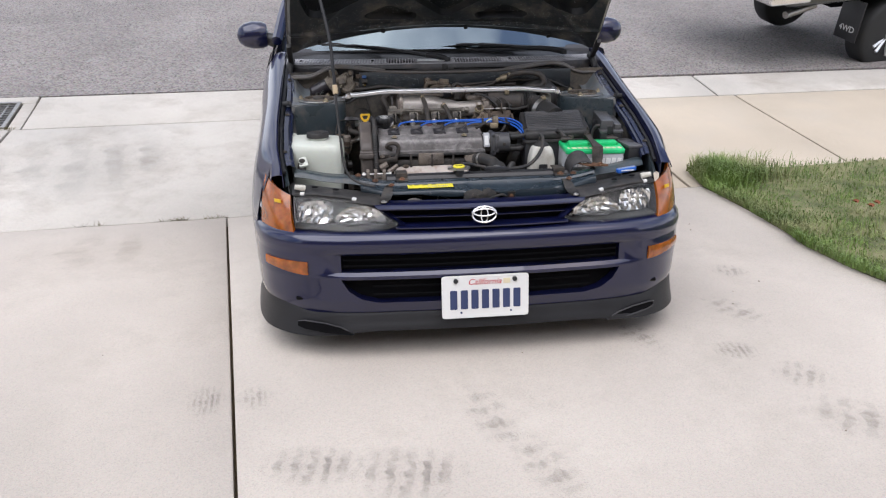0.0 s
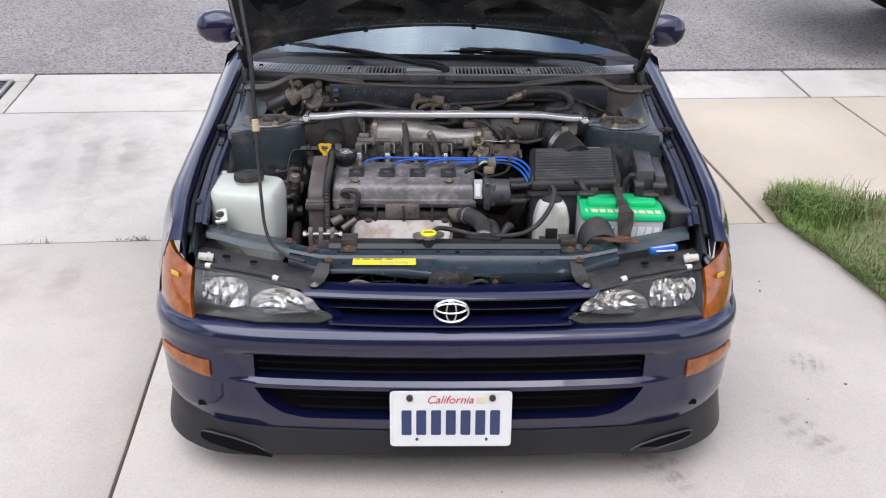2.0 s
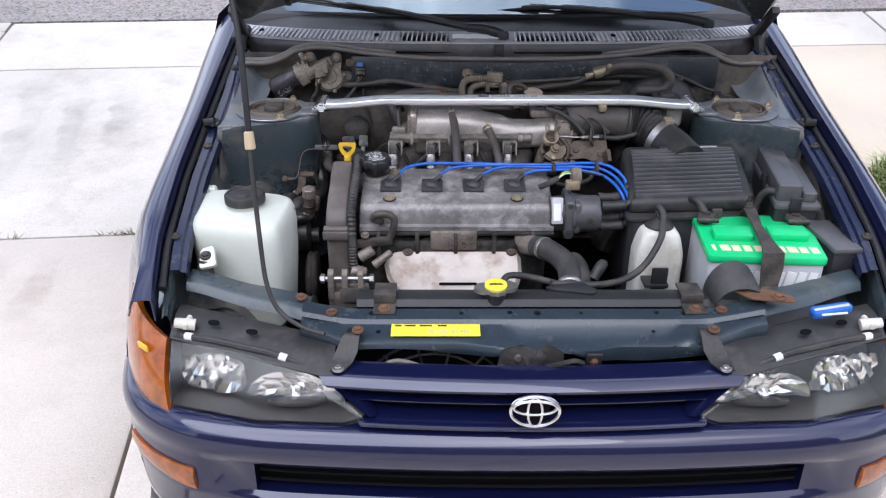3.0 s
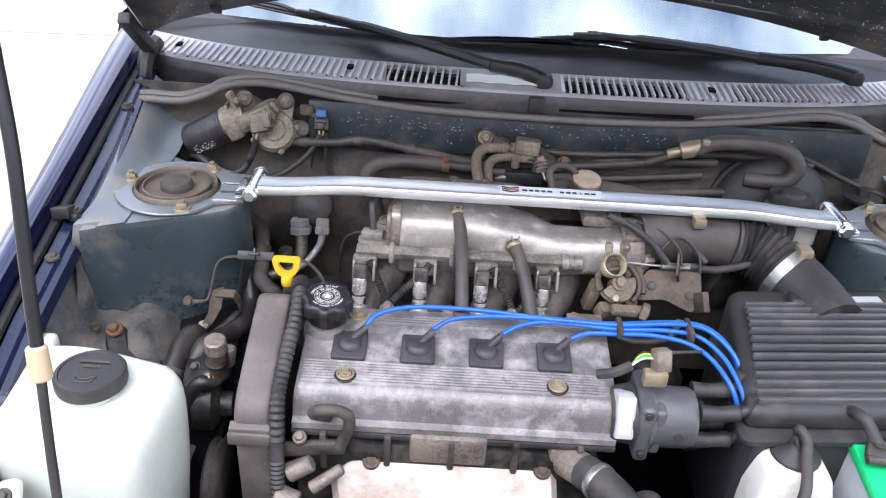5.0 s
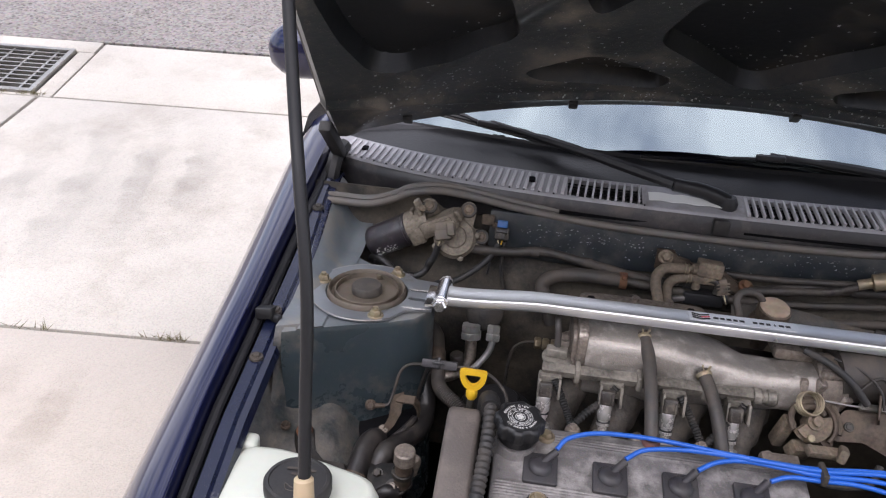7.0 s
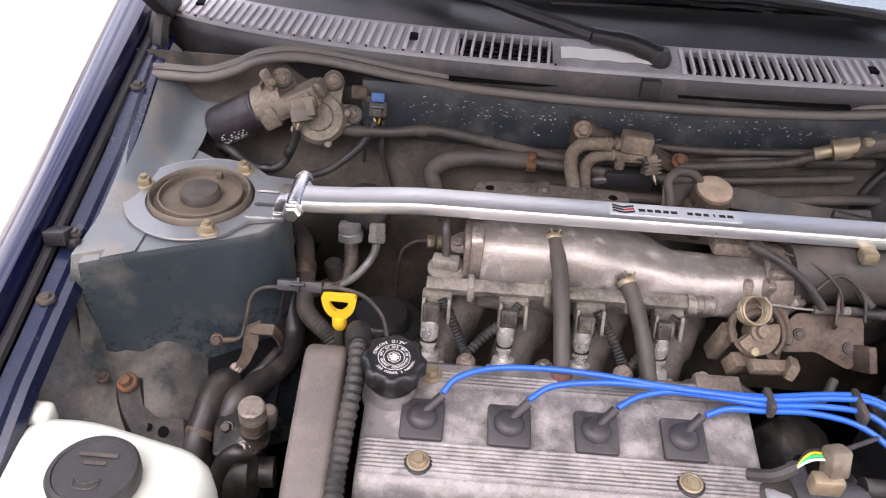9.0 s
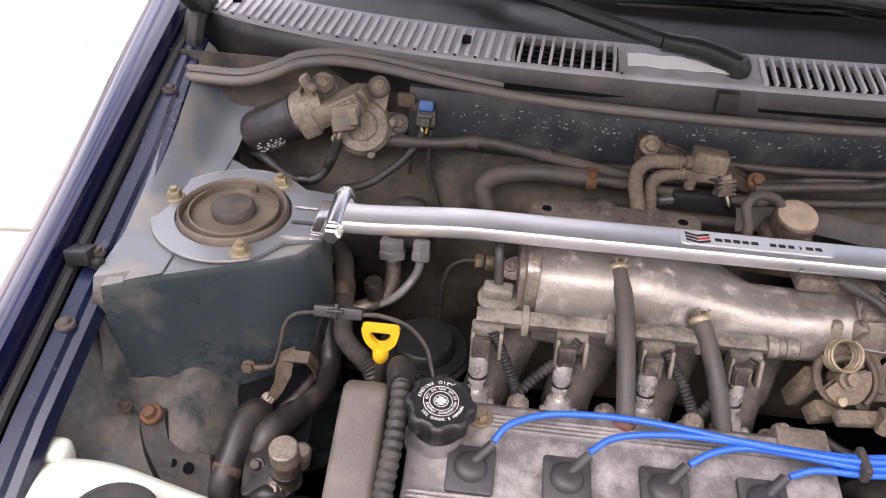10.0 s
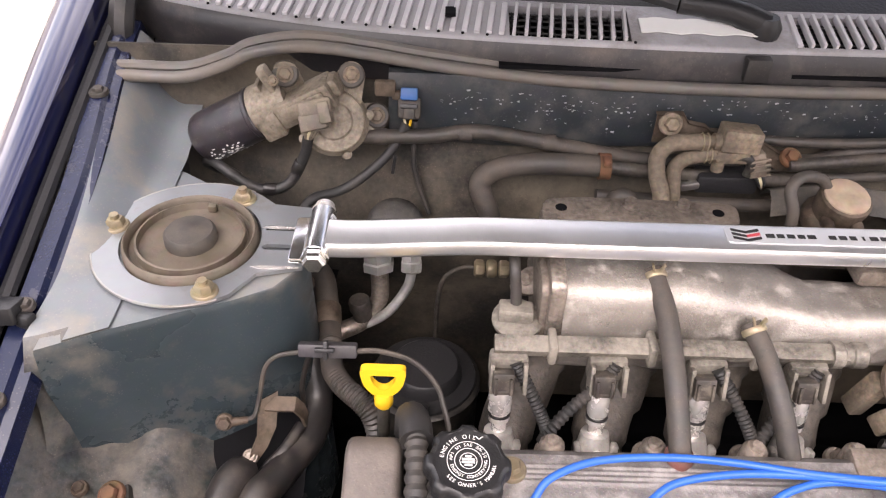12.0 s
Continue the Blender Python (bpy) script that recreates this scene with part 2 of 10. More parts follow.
M = {
    "concrete": ground_mat("driveway_concrete", (0.53, 0.474, 0.414), 0.15, 0.12, 260, (0.42, 0.37, 0.31)),
    "apron": ground_mat("grey_concrete", (0.52, 0.485, 0.435), 0.16, 0.16, 240, (0.33, 0.285, 0.235)),
    "sidewalk": ground_mat("beige_concrete", (0.52, 0.445, 0.35), 0.12, 0.10, 260, (0.46, 0.40, 0.32)),
    "asphalt": ground_mat("asphalt", (0.185, 0.168, 0.158), 0.15, 0.75, 75, (0.22, 0.20, 0.185), bump=0.9, bscale=120),
    "stucco": mat("tan_stucco", (0.33, 0.28, 0.22), 0.9, var=0.1, scale=1.5, bump=0.5, bscale=70, spec=0.2),
    "soil": ground_mat("soil", (0.13, 0.10, 0.06), 0.3, 0.4, 90),
    "paint": mat("dark_blue_paint", (0.006, 0.008, 0.040), 0.30, metal=0.25, var=0.05, bump=0.0, coat=1.0, spec=0.1),
    "cowl_front": mat("dusty_cowl_panel", (0.030, 0.028, 0.030), 0.42, var=0.2, bump=0.15, dust=(0.12, 0.10, 0.085), amount=0.30, dscale=12, grime=0.1),
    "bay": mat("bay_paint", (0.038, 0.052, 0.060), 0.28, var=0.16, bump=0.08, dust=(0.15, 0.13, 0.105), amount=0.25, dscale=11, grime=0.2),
    # bay paint lightened to hold the sky's reflection on level tops, plus dust
    "bay_top_sheen": mat("dusty_bay_paint_sky_sheen", (0.135, 0.152, 0.165), 0.30, var=0.16, bump=0.1, dust=(0.25, 0.215, 0.165), amount=0.32, dscale=11, grime=0.12),
    "bay_dirty": mat("dirty_bay_paint", (0.03, 0.034, 0.036), 0.5, var=0.25, bump=0.3, dust=(0.145, 0.115, 0.083), amount=0.58, dscale=8, grime=0.5),
    "core": mat("core_paint", (0.026, 0.037, 0.048), 0.26, var=0.12, bump=0.1, dust=(0.12, 0.11, 0.1), amount=0.08, dscale=14, grime=0.15),
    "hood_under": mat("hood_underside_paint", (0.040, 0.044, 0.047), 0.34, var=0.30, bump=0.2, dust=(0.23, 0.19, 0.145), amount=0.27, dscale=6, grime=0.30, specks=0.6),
    "black": mat("black_plastic", (0.022, 0.022, 0.024), 0.38, var=0.2, bump=0.2, bscale=300),
    "black_dusty": mat("dusty_black_plastic", (0.022, 0.021, 0.021), 0.55, var=0.2, bump=0.2, dust=(0.07, 0.062, 0.055), amount=0.28, dscale=18),
    # the cowl's faded plastic, lightened on the ribs so the gaps read as shaded
    "cowl_rib": mat("lightened_faded_rib_plastic", (0.44, 0.43, 0.45), 0.5, var=0.15, bump=0.1),
    "cowl": mat("faded_cowl_plastic", (0.31, 0.305, 0.32), 0.5, var=0.15, bump=0.2, bscale=350, dust=(0.17, 0.155, 0.145), amount=0.3, dscale=18),
    "paint_dull": mat("dull_blue_paint", (0.010, 0.014, 0.040), 0.22, var=0.2, bump=0.04, dust=(0.10, 0.095, 0.085), amount=0.14, dscale=14, grime=0.15),
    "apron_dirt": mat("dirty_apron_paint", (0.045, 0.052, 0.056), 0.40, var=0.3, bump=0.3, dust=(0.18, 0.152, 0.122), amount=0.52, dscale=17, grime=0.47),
    "rubber_dark": mat("oily_black_rubber", (0.020, 0.018, 0.018), 0.38, var=0.25, bump=0.15, dust=(0.06, 0.048, 0.038), amount=0.3, dscale=22),
    "fuse_cover": mat("satin_black_plastic", (0.075, 0.075, 0.079), 0.34, var=0.2, bump=0.12, bscale=300, dust=(0.12, 0.11, 0.105), amount=0.28, dscale=14),
    "lip": mat("matt_lip_plastic", (0.016, 0.016, 0.018), 0.42, var=0.2, bump=0.12, bscale=400, spec=0.35),
    "rubber": mat("rubber", (0.022, 0.022, 0.022), 0.55, var=0.2, bump=0.1, dust=(0.075, 0.062, 0.052), amount=0.38, dscale=22),
    "seal": mat("grey_seal_rubber", (0.125, 0.116, 0.108), 0.42, var=0.25, bump=0.15, dust=(0.15, 0.125, 0.10), amount=0.5, dscale=18, grime=0.3),
    "alu": mat("cast_aluminium", (0.38, 0.33, 0.29), 0.38, metal=0.82, var=0.32, scale=18, bump=0.22, bscale=520, dust=(0.215, 0.165, 0.125), amount=0.5, dscale=26, grime=0.40),
    "alu_dirty": mat("dirty_cast_aluminium", (0.25, 0.215, 0.185), 0.48, metal=0.6, var=0.3, scale=20, bump=0.25, bscale=480, dust=(0.19, 0.148, 0.11), amount=0.52, dscale=22, grime=0.48),
    "valve": mat("worn_grey_valve_cover", (0.205, 0.192, 0.188), 0.42, metal=0.35, var=0.30, scale=14, bump=0.2, bscale=420, dust=(0.40, 0.375, 0.36), amount=0.36, dscale=26, grime=0.42),
    "timing": mat("dusty_timing_cover", (0.10, 0.085, 0.077), 0.55, var=0.15, bump=0.2, bscale=300, dust=(0.18, 0.148, 0.125), amount=0.42, dscale=14, grime=0.25),
    "chrome": mat("chrome", (0.82, 0.82, 0.83), 0.20, metal=1.0, var=0.03, bump=0.0),
    "polished": mat("polished_aluminium", (0.88, 0.887, 0.90), 0.30, metal=0.88, var=0.05, scale=20, bump=0.05, bscale=500),
    "steel": mat("zinc_steel", (0.42, 0.41, 0.39), 0.38, metal=0.9, var=0.2, bump=0.2, dust=DUST, amount=0.3, dscale=20),
    "bracket": mat("dirty_dark_steel", (0.06, 0.055, 0.05), 0.5, metal=0.4, var=0.3, bump=0.3, dust=(0.105, 0.08, 0.06), amount=0.45, dscale=24, grime=0.45),
    "rusty": mat("rusty_steel", (0.17, 0.085, 0.045), 0.8, metal=0.2, var=0.4, scale=40, bump=0.5),
    "brass": mat("yellow_zinc", (0.36, 0.30, 0.20), 0.45, metal=0.6, var=0.2, scale=50, bump=0.2, dust=DUST, amount=0.35, dscale=30),
    "shield": mat("rusty_pale_heat_shield", (0.47, 0.42, 0.375), 0.55, metal=0.25, var=0.15, scale=10, bump=0.2, dust=(0.24, 0.145, 0.09), amount=0.36, dscale=16, specks=0.05),
    "tank": mat("milky_plastic", (0.61, 0.635, 0.56), 0.42, var=0.08, bump=0.1, dust=(0.48, 0.47, 0.38), amount=0.3, dscale=6),
    "modulator_top": mat("scuffed_tan_disc", (0.40, 0.31, 0.23), 0.5, var=0.25, scale=60, bump=0.1),
    "slate": mat("slate_bay_paint", (0.028, 0.034, 0.040), 0.38, var=0.25, bump=0.1, dust=(0.10, 0.095, 0.085), amount=0.3, dscale=14, grime=0.3),
    "tank_white": mat("dirty_white_plastic", (0.60, 0.59, 0.53), 0.45, var=0.08, bump=0.1, dust=(0.36, 0.31, 0.24), amount=0.4, dscale=12),
    "green": mat("green_battery_lid", (0.02, 0.52, 0.17), 0.35, var=0.1, bump=0.05, dust=(0.13, 0.35, 0.18), amount=0.2, dscale=14),
    "battery_grey": mat("grey_battery_case", (0.42, 0.43, 0.45), 0.5, var=0.1, bump=0.1, dust=(0.32, 0.31, 0.30), amount=0.35, dscale=9),
    "white": mat("white_print", (0.72, 0.72, 0.70), 0.5, var=0.05, bump=0.0),
    "print_dark": mat("dark_blue_print", (0.03, 0.045, 0.12), 0.5, var=0.05, bump=0.0),
    "print_red": mat("red_print", (0.50, 0.06, 0.07), 0.5, var=0.05, bump=0.0),
    "print_black": mat("black_print", (0.015, 0.015, 0.015), 0.6, var=0.05, bump=0.0),
    "cream": mat("cream_print", (0.70, 0.62, 0.42), 0.5, var=0.05, bump=0.0),
    "yellow": mat("yellow_plastic", (0.72, 0.44, 0.02), 0.4, var=0.08, bump=0.05),
    "sticker": mat("yellow_sticker", (0.72, 0.63, 0.04), 0.5, var=0.05, bump=0.0),
    "blue_wire": mat("blue_silicone", (0.018, 0.115, 0.52), 0.38, var=0.08, bump=0.05),
    "blue": mat("blue_plastic", (0.02, 0.11, 0.45), 0.3, var=0.1, bump=0.05),
    "amber": mat("amber_lens", (0.43, 0.112, 0.010), 0.2, var=0.35, scale=30, bump=0.0, coat=0.6, trans=0.2),
    "white_tape": mat("white_tape", (0.66, 0.66, 0.64), 0.6, var=0.05, bump=0.1),
    "tan": mat("tan_clip_plastic", (0.48, 0.38, 0.24), 0.5, var=0.1, bump=0.05),
    "housing": mat("grey_lamp_housing", (0.034, 0.034, 0.034), 0.40, var=0.08, bump=0.05),
    "reflector": mat("lamp_reflector", (0.88, 0.88, 0.87), 0.06, metal=1.0, var=0.05, bump=0.0),
    "truck": mat("dark_green_truck_paint", (0.012, 0.018, 0.016), 0.25, metal=0.2, var=0.06, bump=0.0, coat=1.0),
    "tyre": mat("tyre_rubber", (0.022, 0.022, 0.022), 0.75, var=0.2, bump=0.3),
    # near-black for underparts, and for shade painted into intakes, slots and holes
    "dark": mat("black_parts_cavity_shade", (0.005, 0.005, 0.006), 0.85, var=0.2, spec=0.08),
    # pit floor concrete with the shade below the grate put into its colour
    "pit": mat("shaded_pit_concrete", (0.11, 0.12, 0.135), 0.9, var=0.3, bump=0.3),
    "decal_film": mat("clear_sticker_film", (0.80, 0.81, 0.82), 0.30, metal=0.65, var=0.04, bump=0.0),
    "interior": mat("dark_grey_trim", (0.05, 0.05, 0.055), 0.8, var=0.1),
    "leaf_dead": mat("dead_leaf", (0.28, 0.09, 0.04), 0.8, var=0.3),
    "weed": mat("dry_weed", (0.16, 0.14, 0.06), 0.8, var=0.3),
}


M["paint"].node_tree.nodes["Principled BSDF"].inputs["Coat IOR"].default_value = 1.62


def smudge(name, base, bands, strength):
    """Soft worn rubber traces: bands of tread that fade out towards the rim of the patch."""
    m = mat(name, base, 0.9, var=0.2, scale=30, bump=0.0, spec=0.2)
    n, l = m.node_tree.nodes, m.node_tree.links
    b = n["Principled BSDF"]
    tc = n.new("ShaderNodeTexCoord")
    mp = n.new("ShaderNodeVectorMath")
    mp.operation = "MULTIPLY_ADD"
    mp.inputs[1].default_value, mp.inputs[2].default_value = (2, 2, 0), (-1, -1, 0)
    l.new(tc.outputs["Generated"], mp.inputs[0])
    ln = n.new("ShaderNodeVectorMath")
    ln.operation = "LENGTH"
    l.new(mp.outputs[0], ln.inputs[0])
    fall = n.new("ShaderNodeMapRange")
    fall.inputs[1].default_value, fall.inputs[2].default_value = 1.0, 0.35
    l.new(ln.outputs["Value"], fall.inputs[0])
    wv = n.new("ShaderNodeTexWave")
    wv.inputs["Scale"].default_value, wv.inputs["Distortion"].default_value, wv.inputs["Detail"].default_value = bands, 3.6, 3.0
    wv.inputs["Detail Scale"].default_value = 2.2
    l.new(tc.outputs["Generated"], wv.inputs["Vector"])
    ns = n.new("ShaderNodeTexNoise")
    ns.inputs["Scale"].default_value, ns.inputs["Detail"].default_value = 5.0, 6.0
    l.new(tc.outputs["Generated"], ns.inputs["Vector"])
    nr = n.new("ShaderNodeMapRange")
    nr.inputs[1].default_value, nr.inputs[2].default_value = 0.30, 0.66
    l.new(ns.outputs["Fac"], nr.inputs[0])
    wr = n.new("ShaderNodeMapRange")
    wr.inputs[1].default_value, wr.inputs[2].default_value, wr.inputs[3].default_value = 0.35, 0.7, 0.25
    l.new(wv.outputs["Fac"], wr.inputs[0])
    prev = fall.outputs[0]
    for o in (nr.outputs[0], wr.outputs[0]):
        x = n.new("ShaderNodeMath")
        x.operation = "MULTIPLY"
        l.new(prev, x.inputs[0])
        l.new(o, x.inputs[1])
        prev = x.outputs[0]
    x = n.new("ShaderNodeMath")
    x.operation = "MULTIPLY"
    x.inputs[1].default_value = strength
    l.new(prev, x.inputs[0])
    l.new(x.outputs[0], b.inputs["Alpha"])
    return m


M["mark_strong"] = smudge("tyre_rubber_mark", (0.16, 0.145, 0.13), 2.2, 0.42)
M["mark_faint"] = smudge("faint_tyre_mark", (0.25, 0.225, 0.195), 1.8, 0.33)


M["stain_grey"] = smudge("grey_water_stain", (0.26, 0.25, 0.235), 2.3, 0.24)
M["stain_tan"] = smudge("tan_water_stain", (0.38, 0.31, 0.24), 1.2, 0.20)


def glass(name, tint, rough=0.02, ior=1.45):
    m = bpy.data.materials.new(name)
    m.use_nodes = True
    b = m.node_tree.nodes["Principled BSDF"]
    b.inputs["Base Color"].default_value = (*tint, 1)
    b.inputs["Roughness"].default_value, b.inputs["IOR"].default_value = rough, ior
    b.inputs["Transmission Weight"].default_value = 1.0
    return m


M["glass"] = glass("windscreen_glass", (0.40, 0.52, 0.55), 0.02, 4.2)
M["glass"].node_tree.nodes["Principled BSDF"].inputs["Specular Tint"].default_value = (0.84, 0.97, 1.0, 1)
M["lens"] = glass("clear_lamp_lens", (0.90, 0.90, 0.89), 0.02, 1.3)

M["dusty_tan"] = mat("tan_dust_coat", (0.19, 0.148, 0.105), 0.75, var=0.3, scale=25, bump=0.4, bscale=200, dust=(0.10, 0.08, 0.06), amount=0.45, dscale=26, grime=0.35)
grass_mat = mat("grass_blades", (0.18, 0.27, 0.06), 0.55, var=0.35, scale=3.0, bump=0.0, dust=(0.36, 0.32, 0.15), amount=0.42, dscale=2.6)
M["grass"] = grass_mat
M["hose_brown"] = mat("dusty_brown_hose", (0.045, 0.040, 0.036), 0.5, var=0.25, bump=0.15, dust=(0.105, 0.082, 0.063), amount=0.46, dscale=20, grime=0.35)
M["brown_plate"] = mat("brown_dusty_plate", (0.070, 0.050, 0.036), 0.6, metal=0.25, var=0.3, scale=30, bump=0.25, dust=(0.16, 0.12, 0.085), amount=0.45, dscale=28, grime=0.35)
M["sod"] = mat("grassy_soil", (0.15, 0.165, 0.06), 0.9, var=0.35, scale=5, bump=0.5, bscale=60, dust=(0.27, 0.23, 0.12), amount=0.45, dscale=5)
M["plenum"] = mat("corroded_plenum_casting", (0.36, 0.33, 0.30), 0.40, metal=0.66, var=0.26, scale=14, bump=0.20, bscale=520, dust=(0.50, 0.455, 0.41), amount=0.30, dscale=70, grime=0.36)
M["firewall"] = mat("tan_dusty_firewall", (0.034, 0.031, 0.028), 0.6, var=0.3, bump=0.3, dust=(0.205, 0.165, 0.115), amount=0.56, dscale=5, grime=0.36)
M["boot"] = mat("grey_black_boot_rubber", (0.040, 0.038, 0.042), 0.5, var=0.2, bump=0.1, dust=(0.085, 0.075, 0.07), amount=0.3, dscale=20)
M["cap_black"] = mat("clean_black_plastic", (0.012, 0.012, 0.013), 0.42, var=0.15, bump=0.15, bscale=400)
M["plug_tan"] = mat("dusty_tan_plug", (0.16, 0.13, 0.10), 0.6, var=0.3, scale=40, bump=0.2, dust=(0.23, 0.19, 0.14), amount=0.4, dscale=40, grime=0.3)
M["rail"] = mat("dusty_cast_rail", (0.24, 0.22, 0.19), 0.45, metal=0.5, var=0.3, scale=30, bump=0.3, bscale=400, dust=(0.27, 0.24, 0.195), amount=0.5, dscale=30, grime=0.3)
M["runner"] = mat("oily_cast_runner", (0.070, 0.062, 0.055), 0.5, metal=0.4, var=0.35, scale=25, bump=0.3, bscale=350, dust=(0.14, 0.115, 0.09), amount=0.40, dscale=22, grime=0.45)
M["boss"] = mat("bare_bright_casting", (0.60, 0.585, 0.56), 0.36, metal=0.6, var=0.22, scale=30, bump=0.2, bscale=420, dust=(0.30, 0.26, 0.21), amount=0.22, dscale=40, grime=0.3)
M["fitting_alu"] = mat("oxidised_aluminium_fitting", (0.58, 0.575, 0.56), 0.36, metal=0.5, var=0.2, scale=50, bump=0.1, dust=(0.30, 0.27, 0.23), amount=0.25, dscale=40)
M["plug_blue"] = mat("dusty_blue_plug", (0.02, 0.09, 0.26), 0.45, var=0.3, scale=60, bump=0.1)
M["plug_dark"] = mat("dark_brown_plug", (0.050, 0.042, 0.036), 0.5, var=0.3, scale=60, bump=0.1, dust=(0.20, 0.17, 0.13), amount=0.35, dscale=60)
M["faded_red"] = mat("faded_red_rubber", (0.22, 0.075, 0.065), 0.6, var=0.25, bump=0.1, dust=(0.16, 0.11, 0.09), amount=0.35, dscale=30)
M["grease"] = mat("greasy_black_steel", (0.022, 0.021, 0.02), 0.4, metal=0.3, var=0.3, bump=0.3, dust=(0.075, 0.062, 0.05), amount=0.4, dscale=30)
M["bright_steel"] = mat("bright_steel", (0.72, 0.69, 0.66), 0.24, metal=0.65, var=0.15, scale=60, bump=0.1, dust=(0.35, 0.31, 0.26), amount=0.25, dscale=40)
M["skin"] = mat("dark_bonnet_openings", (0.010, 0.011, 0.013), 0.4, var=0.25, bump=0.1, dust=(0.06, 0.05, 0.04), amount=0.25, dscale=6)
M["fleck"] = mat("dried_fleck", (0.33, 0.35, 0.35), 0.7, var=0.2, bump=0.0)


# ---- helpers for meshes ----
def thing(name, at, label, category, group="", kind=""):
    e = new(name)
    e.location = at
    e.empty_display_size = 0.05
    return tagged(e, label, category, group, kind)


def part(name, bm, material, parent=None, label="", flat=False, angle=40, category="", kind=""):
    me = bpy.data.meshes.new(name)
    bmesh.ops.recalc_face_normals(bm, faces=bm.faces)
    bm.to_mesh(me)
    bm.free()
    if not flat:
        me.shade_smooth()
        me.set_sharp_from_angle(angle=radians(angle))
    for mm in (material if isinstance(material, (list, tuple)) else [material]):
        me.materials.append(M[mm] if isinstance(mm, str) else mm)
    ob = new(name, me)
    if parent:
        ob.parent = parent
        root, chain = parent, Matrix()
        while root:
            chain = root.matrix_basis if root.type == "EMPTY" else chain
            root = root.parent
        ob.matrix_parent_inverse = chain.inverted() if parent.type == "EMPTY" else Matrix()
    return tagged(ob, label, category, kind=kind)


def settle(ob, x, y, z):
    """Move a thing with all its parts."""
    ob.location = ob.location + Vector((x, y, z))
    return ob


def B():
    return bmesh.new()


def box(bm, c, s, bevel=0.0, rot=None, seg=2):
    r = bmesh.ops.create_cube(bm, size=1.0, matrix=Matrix.Translation(c) @ (rot.to_4x4() if rot else Matrix()) @ Matrix.Diagonal((*s, 1)))
    if bevel:
        edges = list({e for v in r["verts"] for e in v.link_edges})
        bmesh.ops.bevel(bm, geom=edges, offset=min(bevel, min(s) * 0.45), segments=seg, profile=0.5, affect="EDGES")
    return bm


def turn(rx=0, ry=0, rz=0):
    return Euler((radians(rx), radians(ry), radians(rz))).to_matrix()


def axes(d):
    d = Vector(d).normalized()
    a = Vector((0, 0, 1)) if abs(d.z) < 0.9 else Vector((1, 0, 0))
    u = d.cross(a).normalized()
    return d, u, d.cross(u).normalized()


def lathe(bm, at, axis, profile, seg=24, caps=True):
    """profile: pairs (radius, height along the axis)."""
    d, u, w = axes(axis)
    at = Vector(at)
    rings = []
    for r, h in profile:
        rings.append([bm.verts.new(at + d * h + (u * math.cos(a) + w * math.sin(a)) * max(r, 1e-4)) for a in (2 * math.pi * i / seg for i in range(seg))])
    for p, q in zip(rings, rings[1:]):
        for i in range(seg):
            bm.faces.new((p[i], p[(i + 1) % seg], q[(i + 1) % seg], q[i]))
    if caps:
        bm.faces.new(rings[0][::-1])
        bm.faces.new(rings[-1])
    return bm


def rod(bm, p, q, r, r2=None, seg=16, chamfer=0.0):
    p, q = Vector(p), Vector(q)
    h = (q - p).length
    r2 = r if r2 is None else r2
    prof = [(r, 0), (r2, h)]
    if chamfer:
        prof = [(r - chamfer, 0), (r, chamfer), (r2, h - chamfer), (r2 - chamfer, h)]
    return lathe(bm, p, q - p, prof, seg)


def spline(pts, n=8):
    """Catmull-Rom through the points."""
    pts = [Vector(p) for p in pts]
    if len(pts) < 3:
        return [pts[0].lerp(pts[-1], i / n) for i in range(n + 1)]
    e = [pts[0] * 2 - pts[1]] + pts + [pts[-1] * 2 - pts[-2]]
    out = []
    for a, b, c, d in zip(e, e[1:], e[2:], e[3:]):
        for i in range(n):
            t = i / n
            out.append(0.5 * (2 * b + (c - a) * t + (2 * a - 5 * b + 4 * c - d) * t * t + (3 * b - a - 3 * c + d) * t ** 3))
    return out + [pts[-1]]


def tube(bm, pts, r, seg=10, n=8, ribs=0.0, pitch=0.008, smooth=True):
    """A tube along a curve; ribs: depth of the corrugations."""
    path = spline(pts, n) if smooth else [Vector(p) for p in pts]
    if ribs:
        fine, dist = [path[0]], 0.0
        for a, b in zip(path, path[1:]):
            k = max(1, int((b - a).length / (pitch / 2)))
            fine += [a.lerp(b, (i + 1) / k) for i in range(k)]
        path = fine
    t0 = (path[1] - path[0]).normalized()
    u = axes(t0)[1]
    rings = []
    for i, p in enumerate(path):
        t = (path[min(i + 1, len(path) - 1)] - path[max(i - 1, 0)]).normalized()
        u = (u - t * u.dot(t)).normalized()
        w = t.cross(u)
        rr = (r[min(int(i / len(path) * len(r)), len(r) - 1)] if isinstance(r, (list, tuple)) else r) - (ribs if ribs and i % 2 else 0)
        rings.append([bm.verts.new(p + (u * math.cos(2 * math.pi * k / seg) + w * math.sin(2 * math.pi * k / seg)) * rr) for k in range(seg)])
    for a, b in zip(rings, rings[1:]):
        for k in range(seg):
            bm.faces.new((a[k], a[(k + 1) % seg], b[(k + 1) % seg], b[k]))
    bm.faces.new(rings[0][::-1])
    bm.faces.new(rings[-1])
    return bm


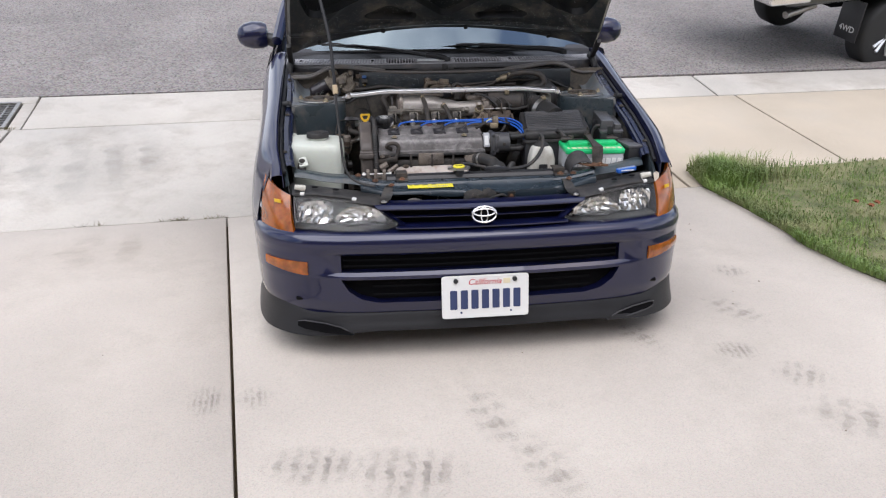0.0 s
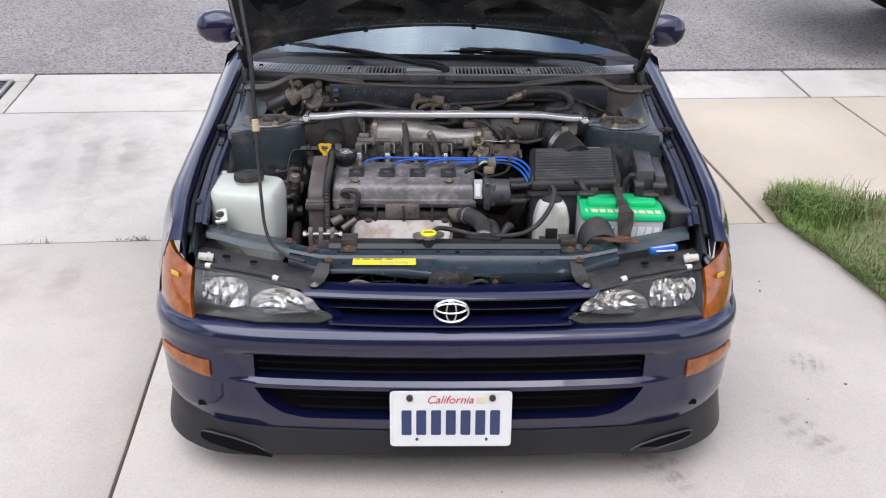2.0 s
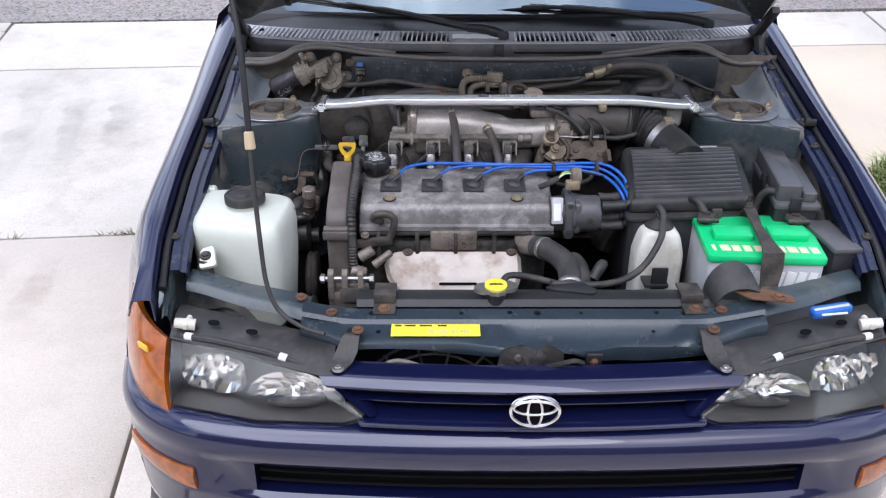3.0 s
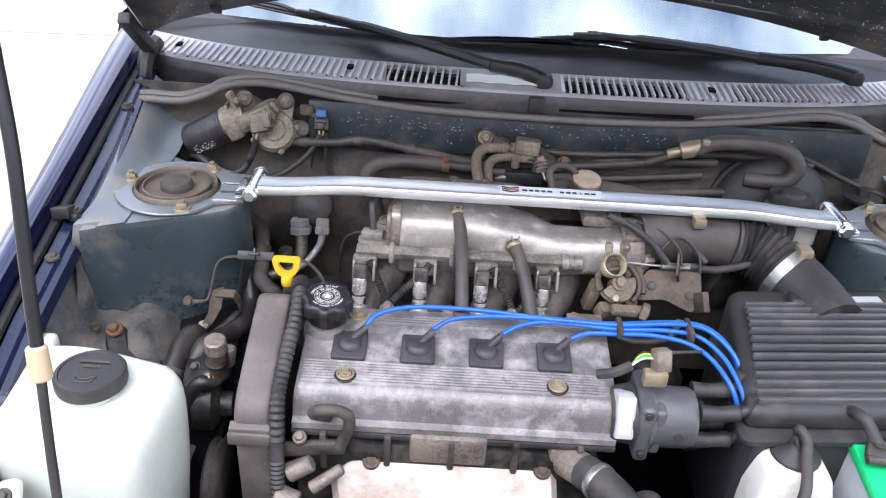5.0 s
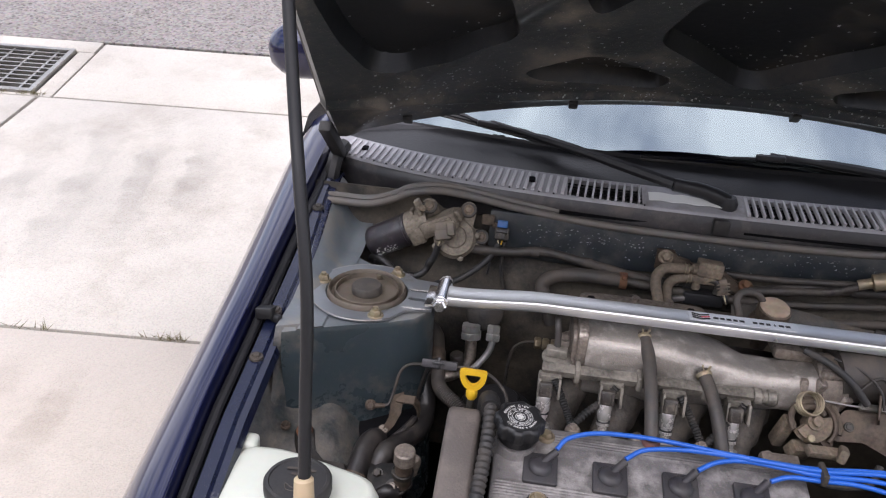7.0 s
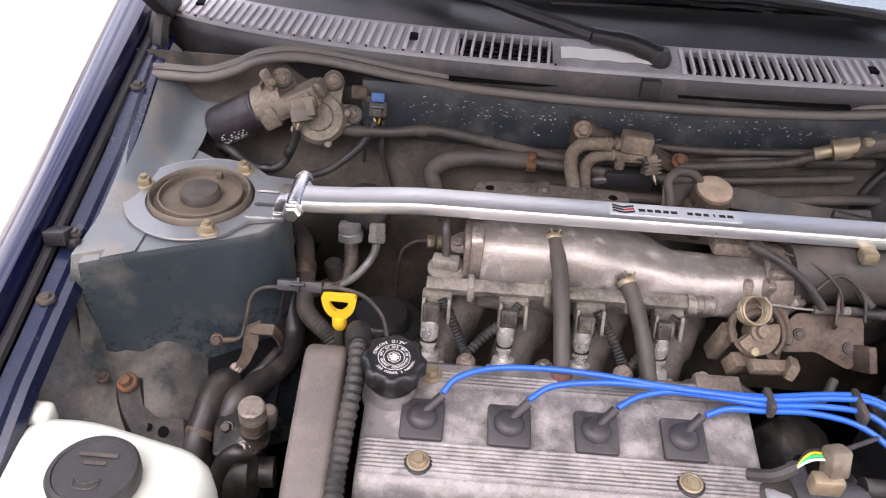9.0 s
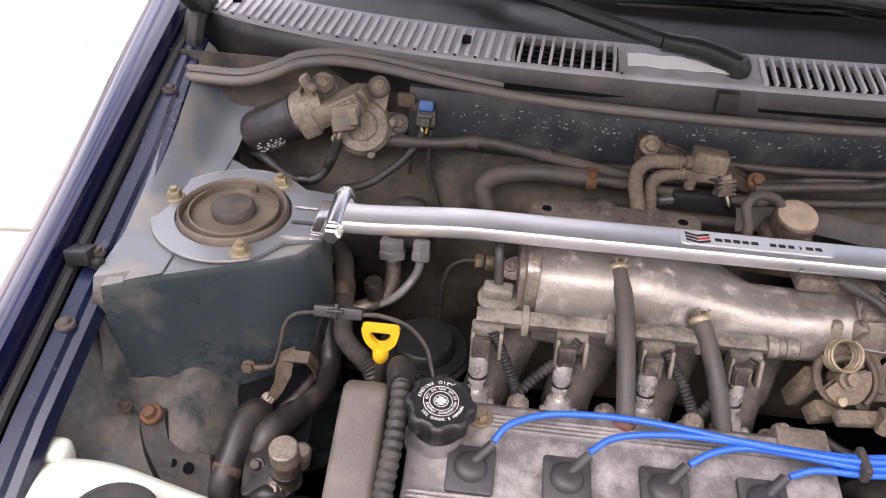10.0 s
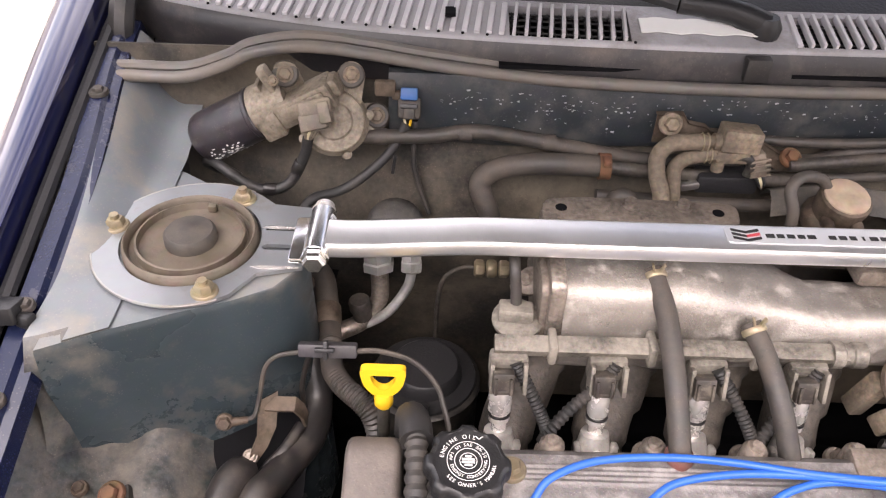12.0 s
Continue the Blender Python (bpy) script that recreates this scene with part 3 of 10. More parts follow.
def prism(bm, poly, z0, z1, m=None, bevel=0.0, seg=2):
    """A polygon (x, y) pulled from z0 to z1, then moved by m."""
    m = m or Matrix()
    lo = [bm.verts.new(m @ Vector((x, y, z0))) for x, y in poly]
    hi = [bm.verts.new(m @ Vector((x, y, z1))) for x, y in poly]
    k = len(poly)
    f = [bm.faces.new(lo[::-1]), bm.faces.new(hi)] + [bm.faces.new((lo[i], lo[(i + 1) % k], hi[(i + 1) % k], hi[i])) for i in range(k)]
    if bevel:
        bmesh.ops.recalc_face_normals(bm, faces=f)
        edges = [e for e in {e for q in f for e in q.edges} if e.calc_face_angle(0) > 0.5]
        bmesh.ops.bevel(bm, geom=edges, offset=bevel, segments=seg, profile=0.5, affect="EDGES", clamp_overlap=True)
    return bm


def rounded(poly, r, n=4):
    """The polygon with its corners rounded."""
    out, k = [], len(poly)
    for i in range(k):
        p, a, b = Vector(poly[i]), Vector(poly[i - 1]), Vector(poly[(i + 1) % k])
        da, db = (a - p), (b - p)
        q = min(r, da.length * 0.45, db.length * 0.45)
        s, e = p + da.normalized() * q, p + db.normalized() * q
        for j in range(n + 1):
            t = j / n
            out.append(tuple(s * (1 - t) ** 2 + p * 2 * t * (1 - t) + e * t * t))
    return out


def basis(at, xa, ya):
    """A frame at a point with its x and y axes (z completes it)."""
    x = Vector(xa).normalized()
    z = x.cross(Vector(ya)).normalized()
    y = z.cross(x)
    m = Matrix((x, y, z)).transposed().to_4x4()
    m.translation = at
    return m


def sheet(bm, us, vs, f, skip=None, thick=0.0, back=(0, 0, 0)):
    """A surface f(u, v) over the lists of us and vs; skip(u, v) leaves cells out; with thick it is given a back, moved by back."""
    rows = [[bm.verts.new(f(u, v)) for v in vs] for u in us]
    for i in range(len(us) - 1):
        for j in range(len(vs) - 1):
            if skip and skip((us[i] + us[i + 1]) / 2, (vs[j] + vs[j + 1]) / 2):
                continue
            bm.faces.new((rows[i][j], rows[i + 1][j], rows[i + 1][j + 1], rows[i][j + 1]))
    loose = [v for v in bm.verts if not v.link_faces]
    bmesh.ops.delete(bm, geom=loose, context="VERTS")
    if thick:
        bmesh.ops.recalc_face_normals(bm, faces=bm.faces)
        bmesh.ops.solidify(bm, geom=list(bm.faces), thickness=thick)
    elif any(back):
        rim = [e for e in bm.edges if e.is_boundary]
        g = bmesh.ops.extrude_edge_only(bm, edges=rim)
        for v in (x for x in g["geom"] if isinstance(x, bmesh.types.BMVert)):
            v.co += Vector(back)
    return bm


def lin(a, b, n):
    return [a + (b - a) * i / n for i in range(n + 1)]


def interp(x, table):
    for (a, p), (b, q) in zip(table, table[1:]):
        if x <= b:
            return p + (q - p) * max(0.0, min(1.0, (x - a) / (b - a)))
    return table[-1][1]


def smooth_step(a, b, x):
    t = max(0.0, min(1.0, (x - a) / (b - a)))
    return t * t * (3 - 2 * t)


def bolt(bm, at, axis=(0, 0, 1), r=0.008, h=0.007, washer=0.0125):
    """A hexagon bolt head on a washer."""
    d = Vector(axis).normalized()
    lathe(bm, Vector(at) - d * 0.002, d, [(washer, 0), (washer, 0.003), (washer * 0.9, 0.0045)], 18)
    lathe(bm, Vector(at), d, [(r, 0), (r, h * 0.8), (r * 0.82, h)], 6)
    return bm


def lettering(name, text, size, m, material, parent, label="", extrude=0.0004, squash=1.0):
    """A word in the built-in font, centred, lying in the frame m."""
    c = bpy.data.curves.new(name, "FONT")
    c.body, c.size, c.extrude, c.align_x, c.align_y = text, size, extrude, "CENTER", "CENTER"
    tmp = new(name, c)
    dg = bpy.context.evaluated_depsgraph_get()
    me = bpy.data.meshes.new_from_object(tmp.evaluated_get(dg))
    bpy.data.objects.remove(tmp)
    me.transform(m @ Matrix.Diagonal((squash, 1, 1, 1)))
    bm = B()
    bm.from_mesh(me)
    bpy.data.meshes.remove(me)
    return part(name, bm, material, parent, label, flat=True)

# ---- ground: the street runs along u, the driveway along v ----
STREET = pose(0, 0, 0, 0, 0, 5.0)


def rise(v):
    """Height over the driveway: level, then the pavement climbing to the gutter and the street beyond."""
    return interp(v, [(-50, -0.02), (0.2, -0.01), (1.75, 0.036), (3.37, 0.28), (3.95, 0.40), (7.5, 1.0), (20, 2.4), (60, 5.6), (400, 30)])


def on_ground(u, v, dz=0.0):
    return STREET @ Vector((u, v, rise(v) + dz))


ground = B()
sheet(ground, [-400, -60, -20, -8, -4, 0, 4, 8, 20, 60, 400], [-400, -60, -20, -6, -3, 0.2, 1.75, 2.5, 3.37, 3.95, 8, 20, 60, 400], lambda u, v: on_ground(u, v, -0.06))
tagged(part("ground", ground, "soil"), "bare earth under the paving", "ground", kind="structure")

road = B()
sheet(road, lin(-40, 40, 80), lin(3.96, 83.96, 120), lambda u, v: on_ground(u, v, 0.004 * noise.noise(Vector((u * 0.7, v * 0.7, 0)))), thick=0.05)
tagged(part("road", road, "asphalt"), "grey worn asphalt street with pale aggregate", "road", kind="structure")


def slab(name, u0, u1, v0, v1, material, parent, du0=0.0, du1=0.0, g=0.010):
    """A concrete slab with eased edges and a slightly uneven top; du: how far the far end of a side is moved."""
    bm = B()
    nu, nv = max(2, int((u1 - u0) / 0.35)), max(2, int((v1 - v0) / 0.35))
    us = [0, 0.008 / (u1 - u0)] + [i / nu for i in range(1, nu)] + [1 - 0.008 / (u1 - u0), 1]
    vs = [0, 0.008 / (v1 - v0)] + [i / nv for i in range(1, nv)] + [1 - 0.008 / (v1 - v0), 1]

    def f(a, b):
        v = v0 + g + (v1 - v0 - 2 * g) * b
        p, q = u0 + g + du0 * b, u1 - g + du1 * b
        u = p + (q - p) * a
        e = -0.006 if a in (0, 1) or b in (0, 1) else 0.0015 * noise.noise(Vector((u * 1.3, v * 1.3, 3)))
        return on_ground(u, v, e)

    sheet(bm, us, vs, f, back=(0, 0, -0.08))
    return part(name, bm, material, parent, kind="structure")


driveway = B()
box(driveway, (0, 0, -0.055), (0.5, 0.5, 0.01))
driveway = part("driveway", driveway, "soil")
tagged(driveway, "pale concrete driveway with a straight joint and dark tyre marks", "driveway", kind="structure")
slab("concrete_slab", -4.4, -0.545, -6.5, 1.73, "concrete", driveway, du1=-0.42, g=0.0055)
slab("concrete_slab", -0.545, 2.15, -6.5, 1.73, "concrete", driveway, du0=-0.42, du1=-0.3, g=0.0055)
slab("concrete_slab", -4.4, -0.165, -14, -6.5, "concrete", driveway, du1=-0.38, g=0.0055)
slab("concrete_slab", -0.165, 2.15, -14, -6.5, "concrete", driveway, du0=-0.38, g=0.0055)

pavement = B()
box(pavement, on_ground(0, 2.7, -0.06), (0.5, 0.5, 0.01))
pavement = part("pavement", pavement, "soil")
tagged(pavement, "concrete pavement that climbs to the gutter, beige and grey slabs", "pavement", kind="structure")
slab("pavement_slab", -2.48, 0.15, 1.73, 3.33, "apron", pavement, du0=0.04)
slab("pavement_slab", 0.15, 1.765, 1.73, 3.44, "sidewalk", pavement)
slab("pavement_slab", 1.765, 3.03, 1.73, 3.44, "sidewalk", pavement, du1=0.04)
slab("pavement_slab", 3.03, 6.2, 1.73, 3.44, "sidewalk", pavement, du0=0.04)
slab("pavement_slab", 6.2, 9.4, 1.73, 3.44, "sidewalk", pavement)
slab("pavement_slab", 9.4, 14, 1.73, 3.44, "sidewalk", pavement)
slab("pavement_slab", -5.4, -2.48, 1.73, 3.33, "apron", pavement, du1=0.04)
slab("pavement_slab", -9, -5.4, 1.73, 3.33, "sidewalk", pavement)

gutter = B()
box(gutter, on_ground(0, 3.65, -0.06), (0.5, 0.5, 0.01))
gutter = part("gutter", gutter, "soil")
tagged(gutter, "concrete gutter strip along the asphalt, with a drain grate", "gutter", kind="structure")
slab("gutter_slab", -2.38, 0.45, 3.33, 3.95, "apron", gutter)
slab("gutter_slab", 0.45, 2.92, 3.44, 3.93, "apron", gutter, du1=0.02)
slab("gutter_slab", 2.92, 9.0, 3.44, 3.93, "apron", gutter, du0=0.02)
slab("gutter_slab", -9.0, -3.55, 3.33, 3.97, "apron", gutter)
slab("gutter_slab", -3.55, -2.38, 3.83, 3.97, "apron", gutter)
slab("gutter_slab", -3.55, -2.38, 3.33, 3.35, "apron", gutter, g=0.002)
slab("gutter_slab", -2.47, -2.38, 3.35, 3.83, "apron", gutter, g=0.002)

# the drain grate
grate = thing("drain_grate", on_ground(-2.97, 3.59), "galvanised steel drain grate set in the concrete gutter", "grate")
SLOPE = math.degrees(math.atan2(0.12, 0.58))
bm = B()
for u in (-3.46, -2.49):
    box(bm, on_ground(u, 3.59, -0.012), (0.025, 0.48, 0.05), rot=turn(SLOPE, 0, 5))
for v in (3.36, 3.82):
    box(bm, on_ground(-2.975, v, -0.012), (0.99, 0.025, 0.05), rot=turn(SLOPE, 0, 5))
part("frame", bm, "steel", grate)
for i in range(10):
    bm = B()
    box(bm, on_ground(-2.975, 3.392 + i * 0.044, -0.018), (0.95, 0.009, 0.04), rot=turn(SLOPE, 0, 5))
    part("bar", bm, "steel", grate)
for i in range(8):
    bm = B()
    box(bm, on_ground(-3.39 + i * 0.118, 3.59, -0.008), (0.012, 0.45, 0.016), rot=turn(SLOPE, 0, 5))
    part("cross_bar", bm, "steel", grate)
bm = B()
box(bm, on_ground(-2.975, 3.59, -0.11), (0.98, 0.48, 0.02), rot=turn(SLOPE, 0, 5))
part("pit", bm, "pit", grate)

# plain unseen house wall, added behind the camera to close the driveway and darken reflections
wall = B()
box(wall, (0, 0, 2.3), (17, 0.25, 4.7), 0.01)
wall.transform(STREET @ Matrix.Translation((-1.4, -7.6, 0)))
tagged(part("wall_south", wall, "stucco"), "unseen plain tan stucco house wall, added to close the driveway and darken reflections", "wall", kind="structure")

# tyre marks: worn rubber traces on the concrete
random.seed(4)
for (mu, mv, ang, w, h, strong) in ((0.89, -0.20, -8, 0.17, 0.15, 1), (-0.95, -0.15, 4, 0.13, 0.20, 1), (-0.64, -0.57, -8, 0.32, 0.20, 1), (-0.38, -0.66, -10, 0.36, 0.26, 1), (1.01, -0.41, -35, 0.22, 0.20, 0), (1.28, 0.49, -20, 0.18, 0.16, 0), (1.08, 0.12, -62, 0.34, 0.16, 0), (-0.09, -0.42, -80, 0.46, 0.15, 0), (0.0, -0.72, -72, 0.4, 0.16, 0), (-0.80, -0.16, 6, 0.12, 0.16, 0), (1.0, -0.68, -32, 0.36, 0.26, 0), (0.6, 0.0, -70, 0.3, 0.14, 0)):
    bm = B()
    sheet(bm, lin(-0.5, 0.5, 2), lin(-0.5, 0.5, 2), lambda a, b: (a * w, b * h, 0))
    mk = part("tyre_mark", bm, "mark_strong" if strong else "mark_faint", driveway, "dark worn tyre mark" if strong else "faint tyre mark", flat=True)
    mk.matrix_basis = Matrix.Translation(on_ground(mu, mv, 0.0034)) @ turn(0.6, 0, ang).to_4x4()
# broad grey water stains on the pavement slabs
for (mu, mv, ang, w, h, mt) in ((-1.85, 2.62, 8, 1.7, 1.25, "stain_grey"), (-1.55, 1.35, 0, 0.85, 0.50, "stain_tan")):
    bm = B()
    sheet(bm, lin(-0.5, 0.5, 2), lin(-0.5, 0.5, 2), lambda a, b: (a * w, b * h, 0))
    mk = part("stain", bm, mt, driveway, "grey blotchy water stain" if mt == "stain_grey" else "faint tan stain", flat=True)
    mk.matrix_basis = Matrix.Translation(on_ground(mu, mv, 0.0042)) @ turn(math.degrees(math.atan2(rise(mv + 0.2) - rise(mv - 0.2), 0.4)), 0, 5).to_4x4() @ turn(0, 0, ang).to_4x4()
# specks and dead bits on the concrete
bm = B()
for i in range(16):
    p = on_ground(random.uniform(-2.2, 1.7), random.uniform(-1.3, 1.6), 0.002)
    r = random.uniform(0.002, 0.005)
    lathe(bm, p, (0, 0, 1), [(r, 0), (r * 0.7, r * 0.5)], 6)
tagged(part("debris", bm, "soil", None, flat=True), "small dark crumbs scattered on the driveway", "debris", kind="stuff")
# dry weeds in the cross joint
for (wx, wy, k) in ((-1.24, 1.732, 40), (-1.02, 1.73, 26), (-1.66, 1.73, 14), (-2.48, 3.34, 70), (-2.66, 3.34, 60)):
    bm = B()
    for i in range(k):
        base = on_ground(wx + random.uniform(-0.07, 0.07), wy + random.uniform(-0.008, 0.008), -0.004)
        tip = base + Vector((random.uniform(-0.03, 0.03), random.uniform(-0.03, 0.03), random.uniform(0.008, 0.03)))
        side = Vector((0.0015, 0.0007, 0))
        bm.faces.new([bm.verts.new(x) for x in (base - side, base + side, tip)])
    tagged(part("weed", bm, "weed", None, flat=True), "small dry weed growing in a concrete joint", "weed", kind="stuff")

# the lawn
lawn = B()


def lawn_edge(v):
    return 1.87 + 0.025 * math.sin(v * 3.1) + 0.03 * noise.noise(Vector((v * 4, 0, 0))) - 0.07 * smooth_step(1.2, 0.7, v) * smooth_step(0.2, 0.6, v)


sheet(lawn, lin(0, 1, 30), lin(-6, 1.90, 60), lambda a, v: on_ground(lawn_edge(v) + a * (12 - 1.9), v, 0.004 + 0.018 * smooth_step(0, 0.01, a) + 0.02 * noise.noise(Vector((a * 40, v * 3, 1)))), back=(0, 0, -0.05))
tagged(part("lawn", lawn, "sod"), "earth of the lawn beside the driveway", "lawn", kind="structure")
rng = np.random.default_rng(5)
verts, faces = [], []


def blade(u, v, h, lean):
    a = rng.uniform(0, 2 * math.pi)
    w = rng.uniform(0.0016, 0.0034)
    b = on_ground(u, v, 0.012)
    d = Vector((math.cos(a), math.sin(a), 0))
    s = Vector((-d.y, d.x, 0)) * w
    mid, tip = b + d * (lean * h * 0.35) + Vector((0, 0, h * 0.62)), b + d * (lean * h) + Vector((0, 0, h * (1 - 0.35 * lean)))
    k = len(verts)
    verts.extend((tuple(b - s), tuple(b + s), tuple(mid + s * 0.7), tuple(mid - s * 0.7), tuple(tip)))
    faces.extend(((k, k + 1, k + 2, k + 3), (k + 3, k + 2, k + 4)))


for i in range(64000):
    v = rng.uniform(-1.6, 1.94)
    du = rng.uniform(0, 1) ** 1.5 * 4.2
    e = lawn_edge(v)
    n1 = noise.noise(Vector(((e + du) * 2.2, v * 2.2, 9)))
    if rng.uniform() < 0.25 + 0.75 * n1:
        if du > 0.12:
            continue
    tall = 0.040 + 0.03 * n1 + 0.11 * math.exp(-((v - 1.80) / 0.14) ** 2) * math.exp(-((du - 0.15) / 0.22) ** 2) + 0.02 * math.exp(-du / 0.05)
    blade(e + du - 0.02, v, max(0.018, tall * rng.uniform(0.5, 1.25)), rng.uniform(0.15, 1.0))
for i in range(2600):
    du, dv = abs(rng.normal(0, 0.20)), rng.normal(0, 0.085)
    blade(1.88 + du, min(1.93, 1.80 + dv), rng.uniform(0.07, 0.17), rng.uniform(0.3, 1.1))
me = bpy.data.meshes.new("grass")
me.from_pydata(verts, [], faces)
me.materials.append(M["grass"])
tagged(new("grass", me), "patchy green grass with dry straw in it", "grass", kind="stuff")
for (u, v) in ((2.43, 1.02), (2.50, 1.06), (2.4, 1.1)):
    bm = B()
    sheet(bm, lin(-1, 1, 4), lin(-1, 1, 4), lambda a, b: on_ground(u + a * 0.018 * (1 - 0.5 * b * b), v + b * 0.02, 0.06 + 0.012 * a * a))
    tagged(part("dead_leaf", bm, "leaf_dead"), "curled reddish-brown dead leaf on the grass", "leaf", "dead leaves")

# ---- the car: body ----
car = thing("car", (0, 1.2, 0), "dark blue compact saloon with its bonnet propped open on the driveway", "car")


def curve_of(table, n=12):
    pts = spline([Vector((b, c, 0)) for _, b, c in table], n)
    ks = []
    for (a, *_), (b, *_) in zip(table, table[1:]):
        ks += [a + (b - a) * i / n for i in range(n)]
    return [(k, p.x, p.y) for k, p in zip(ks + [table[-1][0]], pts)]


PLAN = curve_of([(0, 0, -0.022), (0.2, 0.2, -0.019), (0.4, 0.4, -0.008), (0.5, 0.5, 0.003), (0.6, 0.6, 0.026), (0.68, 0.672, 0.062), (0.75, 0.728, 0.112), (0.82, 0.766, 0.176), (0.95, 0.795, 0.290), (1.15, 0.812, 0.48)])


def nose(s, d=0.0):
    """The bumper's line in plan at s, moved outwards by d: x, y."""
    a = abs(s)
    x = interp(a, [(k, p) for k, p, _ in PLAN])
    y = interp(a, [(k, q) for k, _, q in PLAN])
    e = 0.01
    x2, y2 = interp(min(a + e, 1.15), [(k, p) for k, p, _ in PLAN]), interp(min(a + e, 1.15), [(k, q) for k, _, q in PLAN])
    x1, y1 = interp(max(a - e, 0), [(k, p) for k, p, _ in PLAN]), interp(max(a - e, 0), [(k, q) for k, _, q in PLAN])
    t = Vector((x2 - x1, y2 - y1))
    t = t.normalized() if t.length > 1e-6 else Vector((1, 0))
    if a < 0.005:
        t = Vector((1, 0))
    x, y = x + t.y * d, y - t.x * d
    return (x if s >= 0 else -x), y


BUMPER = [(0.452, -0.080), (0.456, -0.05), (0.454, -0.024), (0.447, -0.008), (0.434, 0.003), (0.418, 0.007), (0.398, 0.006), (0.384, 0.000), (0.376, -0.010),
          (0.314, -0.009), (0.308, -0.003), (0.303, 0.002), (0.297, 0.003), (0.291, 0.002), (0.25, 0.0), (0.227, -0.001), (0.216, -0.002), (0.203, -0.004), (0.185, -0.010), (0.155, -0.018)]
side_cols = [0.53, 0.56, 0.6, 0.63, 0.66, 0.69, 0.72, 0.75, 0.78, 0.81, 0.85, 0.9, 0.95, 1.05, 1.15]
half_cols = lin(0, 0.49, 16) + side_cols
cols = [-c for c in reversed(half_cols[1:])] + half_cols


def bumper_at(s, z):
    d = interp(z, sorted(BUMPER))
    if 0.302 < z < 0.39 and abs(s) > 0.49:
        d += (0.003 - d) * smooth_step(0.495, 0.575, abs(s)) * smooth_step(0.392, 0.380, z)
    w = interp(z, [(0.18, 0.0), (0.203, 0.13), (0.216, 0.075), (0.25, 0.026), (0.291, 0.0), (1, 0)]) if z < 0.291 else 0.0
    a = abs(s)
    a2 = a - w * (a / 0.49 if a < 0.49 else max(0.0, (0.7 - a) / 0.21))
    x, y = nose(math.copysign(a2, s), d)
    drop = 0.0
    return (x, y, z + drop)


bm = B()
sheet(bm, cols, [z for z, _ in BUMPER], bumper_at, skip=lambda s, z: abs(s) < 0.489 and (0.315 < z < 0.375 or 0.204 < z < 0.290))
rim = [e for e in bm.edges if e.is_boundary]
g = bmesh.ops.extrude_edge_only(bm, edges=rim)
for v in (x for x in g["geom"] if isinstance(x, bmesh.types.BMVert)):
    v.co.y += 0.05
bumper = part("bumper", bm, "paint", car, "dark blue painted plastic bumper with two wide intakes", angle=35)
# near-black sheet and bars hold the shade inside the intakes
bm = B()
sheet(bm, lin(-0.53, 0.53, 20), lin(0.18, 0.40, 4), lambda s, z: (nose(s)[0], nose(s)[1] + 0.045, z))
part("intake_shade_sheet", bm, "dark", bumper)
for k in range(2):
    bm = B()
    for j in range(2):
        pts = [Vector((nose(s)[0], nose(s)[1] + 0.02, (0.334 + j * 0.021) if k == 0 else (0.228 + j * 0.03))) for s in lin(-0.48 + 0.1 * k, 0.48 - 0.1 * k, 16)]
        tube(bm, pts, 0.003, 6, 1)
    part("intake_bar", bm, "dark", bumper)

# the lip under the bumper
LIP = [(0.164, -0.020), (0.161, -0.012), (0.152, -0.008), (0.130, -0.004), (0.105, 0.003), (0.088, 0.009), (0.080, 0.010), (0.076, 0.0), (0.078, -0.06)]


def lip_at(s, i):
    z, d = LIP[int(i)]
    a = abs(s)
    x, y = nose(s, d)
    sag = 0.022 * (1 - smooth_step(0.35, 0.62, a))
    low = smooth_step(0.165, 0.085, z)
    up = 0.050 * smooth_step(0.58, 0.78, a) * (1 - low)
    return (x, y, z + sag * low + up)


bm = B()
sheet(bm, cols, list(range(len(LIP))), lip_at, thick=0.004)
lip = part("front_lip", bm, "lip", car, "matt black rubber lip under the bumper")
for sx in (-1, 1):
    # solid near-black slab painted as the shade in the duct
    bm = B()
    pts = []
    for s, zt, zb in ((0.45, 0.093, 0.089), (0.50, 0.116, 0.092), (0.55, 0.130, 0.097), (0.62, 0.136, 0.108), (0.645, 0.132, 0.116)):
        pts.append((s, zt, zb))
    for (s1, a1, b1), (s2, a2, b2) in zip(pts, pts[1:]):
        q = []
        for s, z in ((s1, b1), (s2, b2), (s2, a2), (s1, a1)):
            x, y = nose(sx * s, 0.0055)
            q.append(bm.verts.new((x, y, z)))
        bm.faces.new(q)
    bmesh.ops.remove_doubles(bm, verts=bm.verts, dist=0.0005)
    bmesh.ops.solidify(bm, geom=list(bm.faces), thickness=0.008)
    duct = part("duct", bm, "dark", lip, "near-black slab painted as the duct's shaded opening")
    # rim in a lighter grey than the lip
    bm = B()
    edge = [(*nose(sx * s, 0.0065), zt) for s, zt, zb in pts] + [(*nose(sx * s, 0.0065), zb) for s, zt, zb in reversed(pts)]
    tube(bm, edge + edge[:1], 0.0028, 8, 1, smooth=False)
    part("duct_rim", bm, "boot", duct, "lighter grey rim of the duct")

